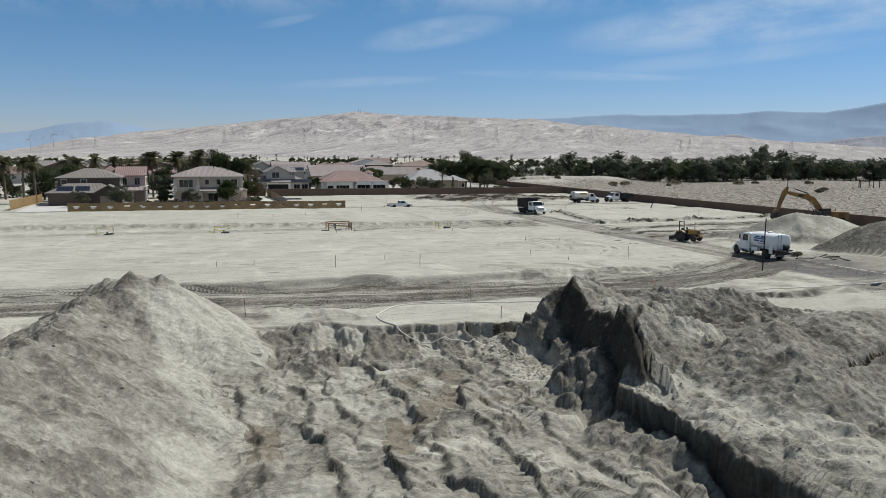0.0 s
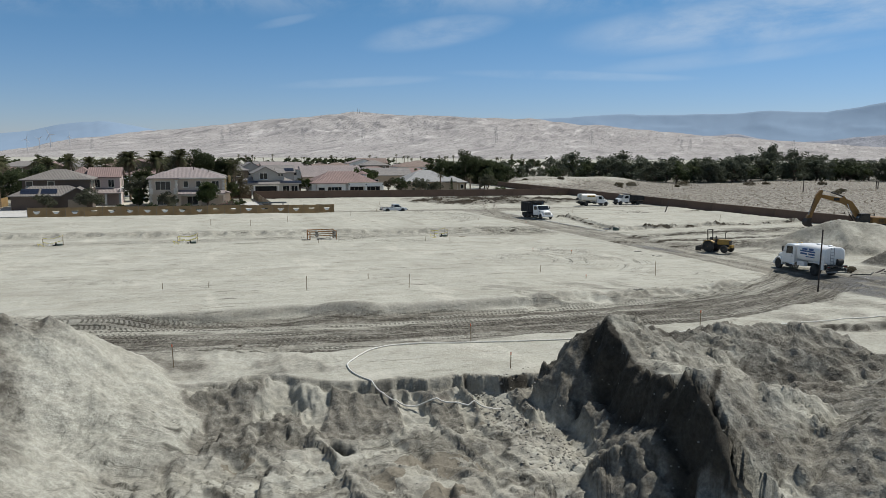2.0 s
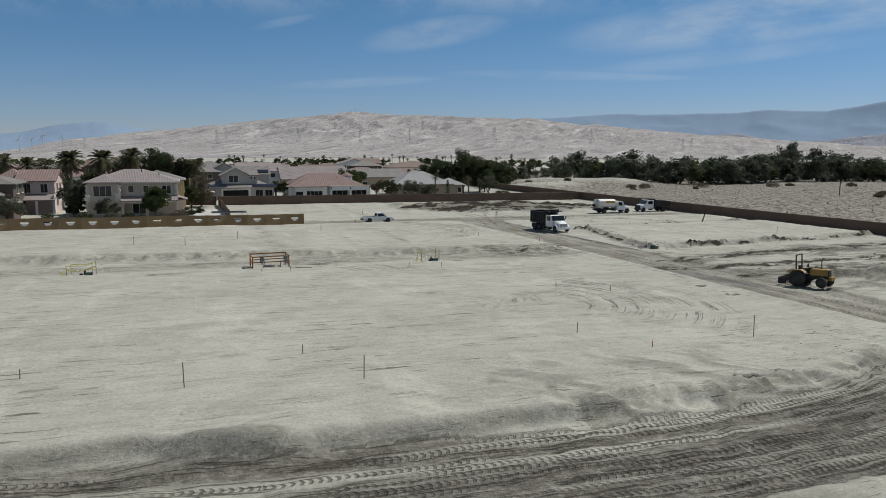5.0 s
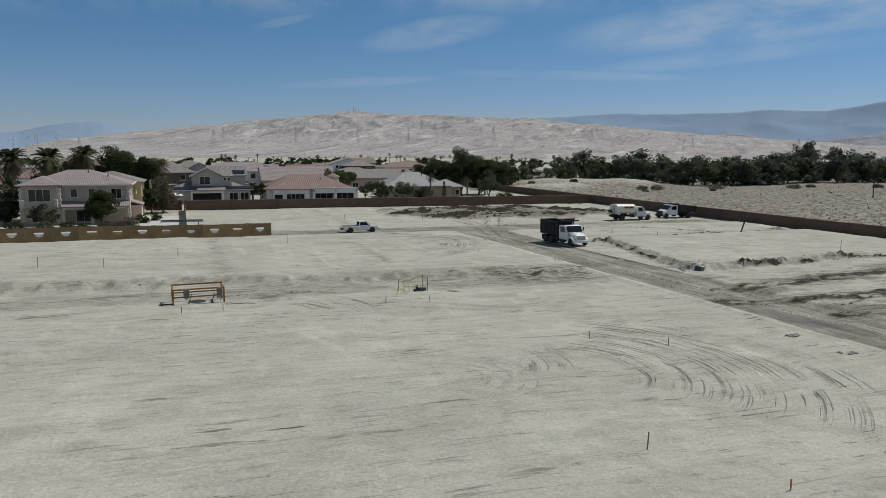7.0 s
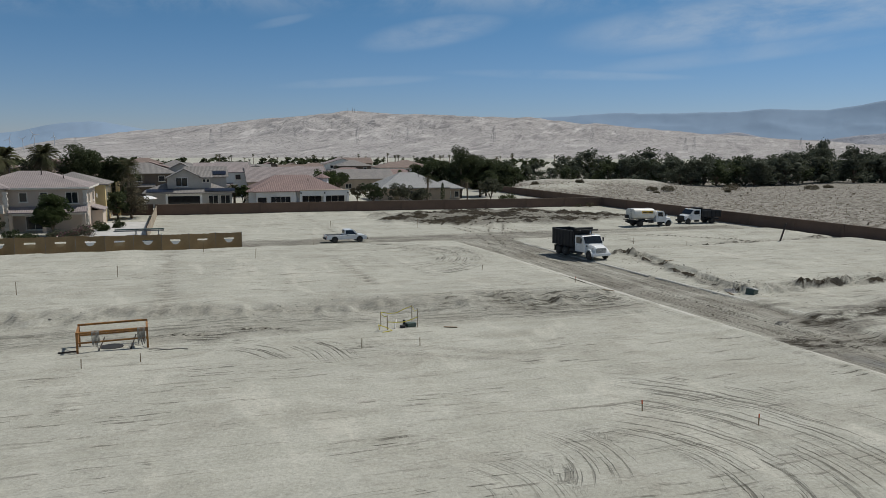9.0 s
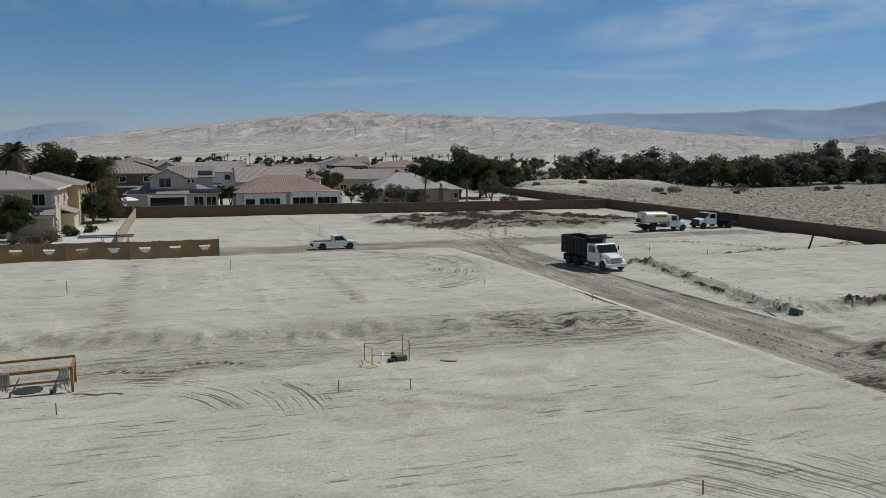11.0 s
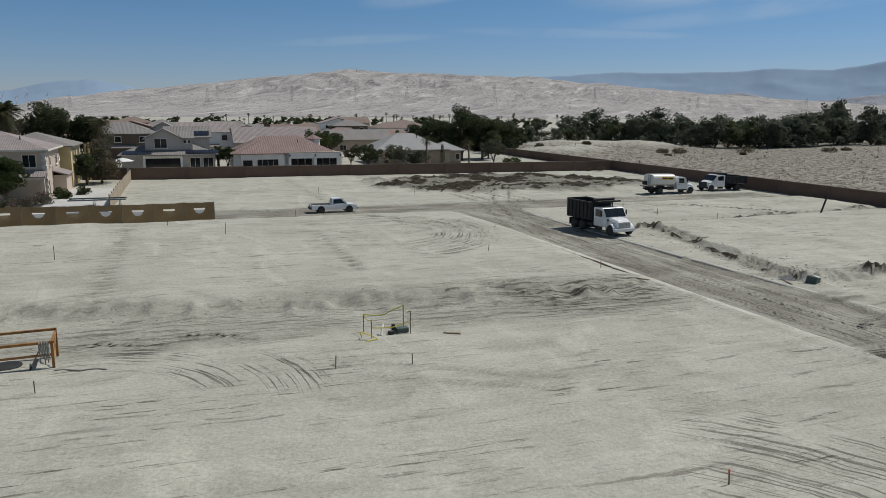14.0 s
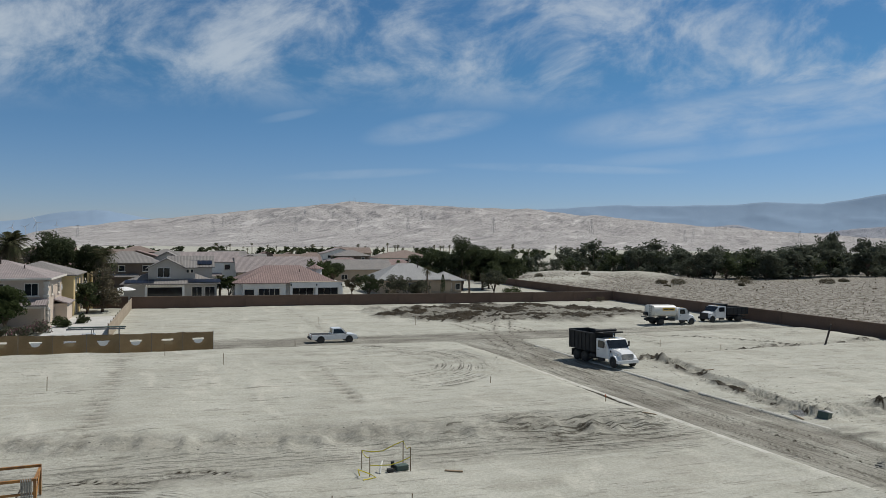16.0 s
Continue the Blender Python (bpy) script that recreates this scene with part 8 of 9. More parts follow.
estate_house(26, 270, 9, 12, 6.0, 2.4, M_STUCCO_G, M_TILE_TAN, "front", "two-storey grey gabled house with chimneys", 0)
estate_house(52, 262, 20, 13, 4.0, 3.4, M_STUCCO_T, M_TILE_PINK, "gable", "low tan house with broad brown tile roof", 0)
estate_house(60, 286, 18, 13, 3.6, 3.0, M_STUCCO_T, M_TILE_BROWN, "hip", "low tan house with brown tile roof", 0)
estate_house(79, 288, 18, 13, 3.5, 2.6, M_STUCCO_T, M_TILE_TAN, "gable", "low tan house with solar panels on its roof", 9)
estate_house(94, 300, 16, 12, 3.5, 2.6, M_STUCCO_P, M_TILE_RED, "hip", "low rose house with red tile roof", 0)
rr = random.Random(21)
WALLS = [(M_STUCCO_T, "tan"), (M_STUCCO_G, "grey"), (M_STUCCO_W, "white"), (M_STUCCO_A, "pinkish"), (M_STUCCO_D, "brown")]
TILES = [(M_TILE_PINK, "pink tile"), (M_TILE_TAN, "tan tile"), (M_TILE_BROWN, "brown tile"), (M_TILE_RED, "red tile")]
for row, yy in enumerate((310, 338, 368, 402, 440)):
    x = -60 + 7 * row
    while x < 108 + row * 4:
        if not (yy < 315 and 84 < x < 108):
            (wm, wn_), (tm, tn) = rr.choice(WALLS), rr.choice(TILES)
            two = rr.random() < 0.3
            estate_house(x + rr.uniform(-2, 2), yy + rr.uniform(-4, 4), rr.uniform(13, 18), rr.uniform(11, 13), (5.6 if two else 3.3) + rr.uniform(0, 0.4), rr.uniform(2.0, 2.8), wm, tm,
                         rr.choice(["hip", "gable", "hip", "front"]), ("two-storey " if two else "single-storey ") + wn_ + " stucco house with " + tn + " roof", rr.choice([0, 0, 5]) if row < 2 else 0)
        x += rr.uniform(17, 23)
# the dark gable end west of the gabled house's neighbour, and houses west of the drive
estate_house(-30, 222, 16, 12, 3.4, 2.4, M_STUCCO_T, M_TILE_TAN, "hip", "single-storey tan house among palms")
estate_house(-52, 200, 16, 12, 3.4, 2.4, M_STUCCO_A, M_TILE_PINK, "hip", "single-storey pinkish house with pink tile roof")

# ---- trees and shrubs ----
def leaf_cloud(clumps, per, size, rnd, flat=0.75, long=1.5):
    """Many small leaf blades gathered in clumps (x, y, z, radius)."""
    vs, fs = [], []
    for cx, cy, cz, cr in clumps:
        for _ in range(per):
            while True:
                ux, uy, uz = rnd.uniform(-1, 1), rnd.uniform(-1, 1), rnd.uniform(-1, 1)
                q = ux * ux + uy * uy + uz * uz
                if 0.08 < q < 1:
                    break
            k = q ** -0.22
            p = Vector((cx + ux * cr * k, cy + uy * cr * k, cz + uz * cr * k * flat))
            a = Vector((rnd.uniform(-1, 1), rnd.uniform(-1, 1), rnd.uniform(-0.7, 0.7))).normalized()
            b = a.cross(Vector((rnd.uniform(-1, 1), rnd.uniform(-1, 1), rnd.uniform(-1, 1)))).normalized()
            s = size * rnd.uniform(0.6, 1.3)
            n = len(vs)
            vs += [tuple(p - a * s * long * 0.5), tuple(p + b * s * 0.42), tuple(p + a * s * long * 0.5), tuple(p - b * s * 0.42)]
            fs.append((n, n + 1, n + 2, n + 3))
    return vs, fs


def crown_part(name, clumps, per, size, rnd, material, parent, label="", flat=0.75, long=1.5, cores=()):
    vs, fs = leaf_cloud(clumps, per, size, rnd, flat, long)
    # dense twiggy heart of each bough
    for cx, cy, cz, cr in cores:
        bm = BM()
        bmesh.ops.create_icosphere(bm, subdivisions=1, radius=1.0)
        n = len(vs)
        for v in bm.verts:
            k = cr * rnd.uniform(0.72, 1.12)
            vs.append((cx + v.co.x * k, cy + v.co.y * k, cz + v.co.z * k * 0.9))
        bm.verts.index_update()
        fs += [tuple(v.index + n for v in f.verts) for f in bm.faces]
        bm.free()
    me = bpy.data.meshes.new(name)
    me.from_pydata(vs, [], fs)
    me.materials.append(material)
    ob = new(name, me)
    ob.parent = parent
    if label:
        ob["label"] = label
    return ob


def make_tree(m, height, radius, material, seed, label, bole=0.25, per=70, size=0.34, clumps=46, group="trees of the estate", droop=0.0, category="tree", low=0.45, core=0.0):
    """A broad-leaved tree: tapered trunk, limbs, and a crown of leaf clumps with gaps."""
    rnd = random.Random(seed)
    top = thing("tree", m, label, category, group)
    bh = height * bole
    bm = pipe(BM(), [(0, 0, -0.3), (0.05, 0, bh * 0.5), (0.1 * radius * rnd.uniform(-1, 1), 0.05, bh), (0.12 * radius * rnd.uniform(-1, 1), 0.1, height * 0.62)], [height * 0.035, height * 0.028, height * 0.022, height * 0.008], 8)
    trunk = part("trunk", bm, M_BARK, top, smooth=True)
    cl = []
    lobes = []
    for k in range(6):
        a = k * 2.4 + rnd.uniform(-0.4, 0.4)
        rr_ = radius * rnd.uniform(0.30, 0.66)
        lobes.append((math.cos(a) * rr_, math.sin(a) * rr_, height * rnd.uniform(low, 0.80), radius * rnd.uniform(0.38, 0.55)))
    lobes.append((0, 0, height * 0.80, radius * 0.5))
    for k, (lx, ly, lz, lr) in enumerate(lobes[:6]):
        part("limb", pipe(BM(), [(0, 0, bh * rnd.uniform(0.7, 1.0)), (lx * 0.4, ly * 0.4, (bh + lz) * 0.5), (lx, ly, lz)], [height * 0.016, height * 0.011, height * 0.004], 6), M_BARK, top, smooth=True)
    for k in range(clumps):
        lx, ly, lz, lr = lobes[k % len(lobes)]
        a, b = rnd.uniform(0, 2 * math.pi), rnd.uniform(-1, 1)
        c = math.sqrt(1 - b * b)
        q = lr * rnd.uniform(0.45, 1.0)
        z = lz + b * q * 0.85
        z = max(height * 0.14 if droop else bh * 0.8, z) - droop * rnd.random() * 0.6
        cl.append((lx + math.cos(a) * c * q, ly + math.sin(a) * c * q, min(z, height * 0.95), radius * rnd.uniform(0.15, 0.27)))
    crown_part("crown", cl, int(per * 0.85), size * 0.96, rnd, material, top, cores=[(lx, ly, lz, lr * core) for lx, ly, lz, lr in lobes] if core else ())
    return top


def make_shrub(m, w, h, material, seed, label, per=60, size=0.16, clumps=14, name="shrub", group="garden shrubs", bloom=False, category="shrub"):
    rnd = random.Random(seed)
    top = thing(name, m, label, category, group)
    for k in range(6):
        a = k * 1.05 + rnd.uniform(-0.3, 0.3)
        bm = rod(BM(), (0, 0, -0.1), (math.cos(a) * w * 0.34, math.sin(a) * w * 0.34, h * rnd.uniform(0.5, 0.85)), 0.025, 0.008, 5)
        part("stem", bm, M_BARK, top)
    cl = []
    for k in range(clumps):
        a, q = rnd.uniform(0, 6.28), math.sqrt(rnd.random())
        cl.append((math.cos(a) * q * w * 0.40, math.sin(a) * q * w * 0.40, h * (0.16 + 0.62 * rnd.random() * (1 - q * 0.6)), w * rnd.uniform(0.13, 0.22)))
    crown_part("foliage", cl, per, size, rnd, material, top)
    if bloom:
        crown_part("blossom", [(x, y, z + 0.1, r * 1.08) for x, y, z, r in cl], 9, size * 0.9, rnd, M_PETAL, top, "pink oleander blossom")
    return top


def make_palm(m, height, spread, seed, label, fronds=44, fan=False, group="palms of the estate", trunk_r=0.24, leaflets=17):
    """A palm: ringed trunk, drooping pinnate or fan leaves, a skirt of dry ones."""
    rnd = random.Random(seed)
    top = thing("palm_tree", m, label, "palm", group)
    bm = BM()
    lean = (rnd.uniform(-0.2, 0.2), rnd.uniform(-0.2, 0.2))
    pts, rad = [], []
    for k in range(13):
        t = k / 12
        pts.append((lean[0] * t * t, lean[1] * t * t, t * height - 0.3 * (k == 0)))
        rad.append(trunk_r * (1.15 - 0.25 * t) * (1.06 if k % 2 else 0.96))
    part("trunk", pipe(bm, pts, rad, 9), M_PALMBARK, top)
    c = Vector((lean[0], lean[1], height))
    for dry in (False, True):
        vs, fs = [], []
        for k in range(fronds if not dry else fronds // 3):
            a = rnd.uniform(0, 2 * math.pi)
            up = rnd.uniform(-0.25, 1.4) if not dry else rnd.uniform(-1.1, -0.5)
            ln = spread * rnd.uniform(0.85, 1.1) * (0.7 if dry else 1.0)
            d = Vector((math.cos(a), math.sin(a), 0))
            side = Vector((-math.sin(a), math.cos(a), 0))
            spine = []
            seg = leaflets if not fan else 5
            for j in range(seg + 1):
                s = j / seg
                out = ln * s * math.cos(up * 0.9) * (1 - 0.15 * s)
                z = ln * (s * math.sin(up) - (0.48 if not dry else 0.25) * s * s)
                spine.append(c + d * out + Vector((0, 0, z)))
            for j in range(1, seg + 1):
                p = spine[j]
                dirn = (spine[j] - spine[j - 1]).normalized()
                lw = spread * (0.15 if not fan else 0.26) * math.sin(math.pi * min(0.96, 0.15 + 0.85 * j / seg)) ** 0.7 + 0.05
                for sg in (-1, 1):
                    tip = p + side * sg * lw + dirn * lw * 0.7 - Vector((0, 0, lw * 0.35))
                    n = len(vs)
                    wv = dirn * spread * (0.020 if not fan else 0.035)
                    vs += [tuple(p - wv), tuple(p + wv), tuple(tip + wv * 0.3), tuple(tip - wv * 0.3)]
                    fs.append((n, n + 1, n + 2, n + 3))
                n = len(vs)
                wv = side * spread * 0.010
                vs += [tuple(spine[j - 1] - wv), tuple(spine[j - 1] + wv), tuple(p + wv), tuple(p - wv)]
                fs.append((n, n + 1, n + 2, n + 3))
        me = bpy.data.meshes.new("fronds")
        me.from_pydata(vs, [], fs)
        me.materials.append(M_LEAF_D if dry else M_LEAF_P)
        ob = new("dry_skirt" if dry else "fronds", me)
        ob.parent = top
        if dry:
            ob["label"] = "skirt of dry brown fronds"
    return top


def G(x, y, dz=0.0, turn=0.0, s=1.0):
    return Matrix.Translation((x, y, ground_z(x, y) + dz)) @ Matrix.Rotation(radians(turn), 4, "Z")


# round tree and shrubs before the near house
make_tree(G(9.2, 176.0), 5.6, 2.9, M_LEAF_B, 11, "round clipped green ficus tree before the house", 0.16, 190, 0.16, 80)
make_tree(G(1.2, 176.4), 3.6, 2.1, M_LEAF_G, 12, "small grey-green tree before the house", 0.2, 90, 0.2, 40)
make_shrub(G(13.2, 173.6), 3.2, 2.4, M_LEAF_G, 13, "pink-flowering oleander bush by the house", bloom=True, clumps=22)
make_shrub(G(12.0, 169.5), 2.6, 1.9, M_LEAF_G, 14, "pink-flowering oleander bush by the drive", bloom=True, clumps=18)
make_shrub(G(15.0, 179.5), 2.6, 2.2, M_LEAF_B, 15, "dense green hedge bush beside the house", clumps=20)
make_shrub(G(16.8, 183.5), 2.2, 1.7, M_LEAF, 16, "dark green bush by the drive", clumps=16)
for k, (x, y, w, h) in enumerate(((5.0, 172.0, 2.6, 1.8), (2.0, 172.5, 2.4, 1.6), (-2.0, 173, 2.6, 2.0), (-5.0, 172, 2.2, 1.3), (7.6, 170.5, 2.2, 1.4), (10.0, 172.0, 2.4, 1.6), (-8.0, 173.0, 2.4, 1.5))):
    make_shrub(G(x, y), w, h, M_LEAF_G if k % 2 else M_LEAF, 20 + k, "grey-green garden shrub behind the fabric fence", clumps=14)
make_tree(G(-13.6, 172.5), 4.6, 3.0, M_LEAF_G, 31, "spreading grey-green tree before the western house", 0.18, 90, 0.22, 50)
make_tree(G(-21.5, 172.0), 3.4, 2.0, M_LEAF_G, 32, "small grey-green tree by the garage", 0.2, 80, 0.2, 34)
make_tree(G(-5.6, 187.0), 6.6, 3.0, M_LEAF_G, 33, "grey-green tree between two houses", 0.1, 90, 0.24, 60, low=0.2)
make_tree(G(-4.8, 181.0), 4.4, 2.0, M_LEAF, 36, "dark green bushy tree between two houses", 0.1, 90, 0.22, 44, low=0.2)
make_tree(G(-25.8, 196.0), 9.0, 4.2, M_LEAF, 34, "green tree behind the western house", 0.12, 90, 0.3, 80, low=0.25)
make_tree(G(-33.0, 202.0), 8.0, 4.4, M_LEAF, 35, "dark green tree among palms", 0.12, 90, 0.3, 80, low=0.25)
# the thick planting behind and beside the near house
make_tree(G(8.5, 216.0), 13.0, 5.4, M_LEAF, 41, "tall dark green tree behind the house", 0.12, 190, 0.24, 110, low=0.25)
make_tree(G(14.5, 214.0), 10.6, 4.0, M_LEAF, 42, "tall green tree behind the yellow house", 0.12, 180, 0.23, 90, low=0.25)
make_tree(G(1.0, 214.0), 11.2, 4.6, M_LEAF_G, 43, "tall grey-green tree behind the house", 0.12, 180, 0.23, 90, low=0.25)
make_tree(G(17.6, 201.0), 7.2, 3.6, M_LEAF_D, 44, "feathery brownish tree at the drive's end", 0.1, 90, 0.22, 64, low=0.22)
make_tree(G(15.6, 199.0), 5.0, 2.4, M_LEAF, 45, "dark green tree at the drive's end", 0.2, 90, 0.24, 40)
make_palm(G(16.8, 209.5), 8.6, 3.1, 46, "fan palm with drooping leaves behind the wall", 40, True)
make_palm(G(-1.6, 203.0), 10.2, 4.0, 51, "tall date palm behind the house", 62)
make_palm(G(3.4, 208.0), 10.6, 4.0, 52, "tall date palm behind the house", 62)
make_palm(G(-8.0, 205.0), 10.2, 4.0, 53, "tall date palm behind the rose house", 60)
make_palm(G(-34.5, 186.0), 9.2, 3.0, 54, "slim date palm beside the driveway", 44)
make_palm(G(-32.4, 187.5), 9.3, 3.0, 55, "slim date palm beside the driveway", 44)
for k, (x, y, h) in enumerate(((-14.0, 214, 8.6), (-18.0, 218, 8.8), (-23.5, 222, 9.4), (-30.5, 226, 9.2), (-37.5, 216, 9.2), (-42, 205, 9.0), (-11.0, 222, 8.4), (-27.0, 214, 8.6), (-48, 216, 8.6))):
    make_palm(G(x, y), h, 3.6, 60 + k, "date palm in the planting behind the houses", 40, k % 3 == 0)
for k, (x, y, h, r) in enumerate(((-20, 222, 7.0, 4.2), (-12, 214, 7.4, 4.0), (-36, 222, 7.5, 4.8), (-44, 214, 7.0, 4.6), (-6, 224, 8.0, 4.4), (-54, 222, 7.6, 5.0), (-66, 228, 8, 5.4), (-30, 236, 8, 5))):
    make_tree(G(x, y), h, r, M_LEAF, 80 + k, "dark green tree in the planting behind the houses", 0.08, 80, 0.36, 64, low=0.2)
# between the middle houses
make_tree(G(38.3, 224.0), 4.4, 2.2, M_LEAF_B, 91, "green garden tree between two houses", 0.15, 80, 0.24, 36)
make_palm(G(36.6, 226.5), 3.4, 2.3, 92, "short palm between two houses", 30)
make_tree(G(66.5, 224.0), 4.6, 3.2, M_LEAF, 93, "dark green tree in a back garden", 0.08, 90, 0.24, 44)
make_tree(G(72.0, 222.0), 4.4, 3.4, M_LEAF_G, 94, "grey-green tree before the grey-roofed house", 0.08, 90, 0.24, 46)
make_tree(G(76.5, 221.5), 3.6, 2.6, M_LEAF_G, 95, "grey-green shrub tree before the grey-roofed house", 0.08, 90, 0.24, 40)
make_tree(G(63.8, 228.0), 4.4, 2.2, M_LEAF_D, 96, "bronze-leaved garden tree over the wall", 0.2, 70, 0.24, 34)
make_shrub(G(69.0, 214.0), 3.0, 2.8, M_LEAF_D, 97, "rust-coloured dry shrub by the wall", clumps=16)
make_tree(G(60.0, 247.0), 7.4, 4.0, M_LEAF_B, 98, "round green tree between roofs", 0.25, 90, 0.3, 60)
make_tree(G(66.5, 262.0), 6.4, 3.6, M_LEAF, 99, "green tree between roofs", 0.25, 80, 0.3, 50)
make_palm(G(81.2, 229.0), 5.6, 1.7, 101, "slim palm before the grey-roofed house", 26, True, trunk_r=0.2)
make_palm(G(91.0, 228.0), 4.6, 1.9, 102, "short palm at the garden's end", 26, True, trunk_r=0.2)
cy = thing("cypress", G(84.6, 228.0), "narrow dark cypress before the grey-roofed house", "tree", "trees of the estate")
part("trunk", rod(BM(), (0, 0, -0.2), (0, 0, 1.2), 0.10, 0.07), M_BARK, cy)
crown_part("crown", [(0, 0, 0.5 + 0.32 * k, 0.55 * (1 - (k / 13) ** 2) + 0.12) for k in range(13)], 60, 0.16, random.Random(5), M_LEAF, cy)
# the big pepper trees beside it
for k, (x, y, h, r) in enumerate(((94.2, 241.0, 13.6, 5.6), (88.6, 246.0, 10.6, 5.0), (100.6, 243.0, 11.0, 4.8), (104.0, 247.0, 8.8, 4.0), (84.5, 250.0, 8.6, 4.2))):
    make_tree(G(x, y), h, r, M_LEAF, 110 + k, "large dark green pepper tree behind the wall", 0.18, 150, 0.27, 100, droop=1.2, low=0.25, core=0.40)
make_tree(G(97.5, 229.0), 5.6, 3.4, M_LEAF_G, 116, "grey-green tree at the garden's end", 0.15, 80, 0.26, 46)
make_shrub(G(100.5, 225.0), 4.4, 2.6, M_LEAF_B, 117, "bright green bush at the garden's end", clumps=22, size=0.2)
make_tree(G(117.0, 270.0), 9.4, 5.4, M_LEAF, 118, "dark green pepper tree by the desert's edge", 0.14, 110, 0.36, 90, droop=1.0, low=0.2)
make_tree(G(124.0, 276.0), 7.8, 4.6, M_LEAF, 119, "dark green pepper tree by the desert's edge", 0.14, 110, 0.36, 80, droop=1.0, low=0.2)

# tamarisk windbreak beyond the desert lot
BREAK = []
for k, (h, r) in enumerate(((13.0, 7.4), (12.0, 7.0), (14.5, 6.8), (11.0, 7.2))):
    BREAK.append(make_tree(G(-400 - 20 * k, -300), h, r, M_LEAF_T if k != 1 else M_LEAF, 130 + k, "dense grey-green tamarisk in the windbreak", 0.06, 32, 0.62, 58, "windbreak trees", 1.5, low=0.22, core=0.42))
rb = random.Random(9)


def plant_row(pts, gap, jitter, spread=(0.8, 1.15)):
    for (x0, y0), (x1, y1) in zip(pts, pts[1:]):
        n = max(1, int(math.hypot(x1 - x0, y1 - y0) / gap))
        for i in range(n):
            x, y = x0 + (x1 - x0) * i / n + rb.uniform(-jitter, jitter), y0 + (y1 - y0) * i / n + rb.uniform(-jitter, jitter)
            o = copy_thing(BREAK[rb.randrange(4)], G(x, y, -0.3, rb.uniform(0, 360)))
            k = rb.uniform(*spread)
            o.scale = (k * rb.uniform(0.95, 1.25), k, k * rb.uniform(0.80, 1.0))


plant_row([(190, 322), (205, 303), (228, 286), (262, 290), (300, 284), (345, 280), (400, 262), (470, 240)], 4.3, 2.4)
plant_row([(184, 344), (222, 316), (262, 312), (320, 304), (400, 286), (480, 258)], 7.0, 4.0)
o = copy_thing(BREAK[2], G(292, 312, -0.3, 40))
o.scale = (1.0, 1.0, 1.35)
o = copy_thing(BREAK[2], G(298, 316, -0.3, 120))
o.scale = (0.8, 0.8, 1.3)
plant_row([(130, 420), (160, 410), (190, 398), (230, 390), (300, 380)], 6.5, 4.0, (0.5, 0.7))
plant_row([(136, 345), (165, 338), (190, 326)], 6.5, 3.0, (0.5, 0.72))
for b in BREAK:
    for c in list(b.children):
        bpy.data.objects.remove(c)
    bpy.data.objects.remove(b)

# palms standing up over the far roofs
FARP = [make_palm(G(-400, -340 - 10 * k), 9.0 + 2 * k, 2.4, 150 + k, "distant fan palm over the roofs", 26, True, "distant palms", 0.26, 5) for k in range(2)]
rp = random.Random(14)
for k in range(64):
    deg = -15 + 26 * k / 64 + rp.uniform(-0.5, 0.5)
    r = rp.uniform(560, 900)
    x, y = from_axis(deg, r)
    o = copy_thing(FARP[k % 2], G(x, y, -0.2, rp.uniform(0, 360)))
    s = rp.uniform(0.5, 0.95)
    o.scale = (s * 1.25, s * 1.25, s)
FART = make_tree(G(-400, -400), 6.0, 4.6, M_LEAF, 160, "distant dark tree line beyond the roofs", 0.08, 16, 1.2, 24, "distant trees", low=0.3)
for k in range(110):
    deg = -34 + 62 * k / 110 + rp.uniform(-0.4, 0.4)
    r = rp.uniform(500, 680)
    x, y = from_axis(deg, r)
    o = copy_thing(FART, G(x, y, -0.2, rp.uniform(0, 360)))
    s = rp.uniform(0.6, 1.2)
    o.scale = (s * 1.3, s * 1.3, s)
for k in range(30):
    x, y = from_axis(rp.uniform(-14, 3), rp.uniform(300, 430))
    o = copy_thing(FART, G(x, y, -0.2, rp.uniform(0, 360)))
    s = rp.uniform(0.5, 0.85)
    o.scale = (s, s, s * 1.1)
for b in FARP + [FART]:
    for c in list(b.children):
        bpy.data.objects.remove(c)
    bpy.data.objects.remove(b)

# scrub on the desert lot
for k, (x, y, w, h) in enumerate(((195, 256, 7.0, 2.6), (174, 261, 5.0, 2.4), (170, 264, 4.0, 2.0), (226, 253, 5.6, 2.4), (150, 276, 3.0, 1.6), (141, 290, 3.4, 2.0), (258, 246, 4.6, 1.8), (212, 196, 3.6, 1.3), (204, 190, 3.4, 1.1), (243, 262, 3.6, 1.4), (183, 244, 2.2, 1.0), (160, 248, 2.0, 0.9))):
    make_shrub(G(x, y), w, h, M_LEAF_D, 170 + k, "dry grey desert shrub in pale sand", 70, 0.20, 18, "desert_shrub", "desert shrubs")
for k, (x, y, w, h) in enumerate(((110.5, 204.2, 2.4, 1.6), (108.0, 204.6, 1.6, 1.0), (69.8, 67.6, 1.3, 1.0), (71.0, 68.6, 1.0, 0.6))):
    make_shrub(G(x, y), w, h, M_LEAF_D, 190 + k, "dry straw-coloured weed in the sand", 50, 0.12, 12, "weed", "weeds")

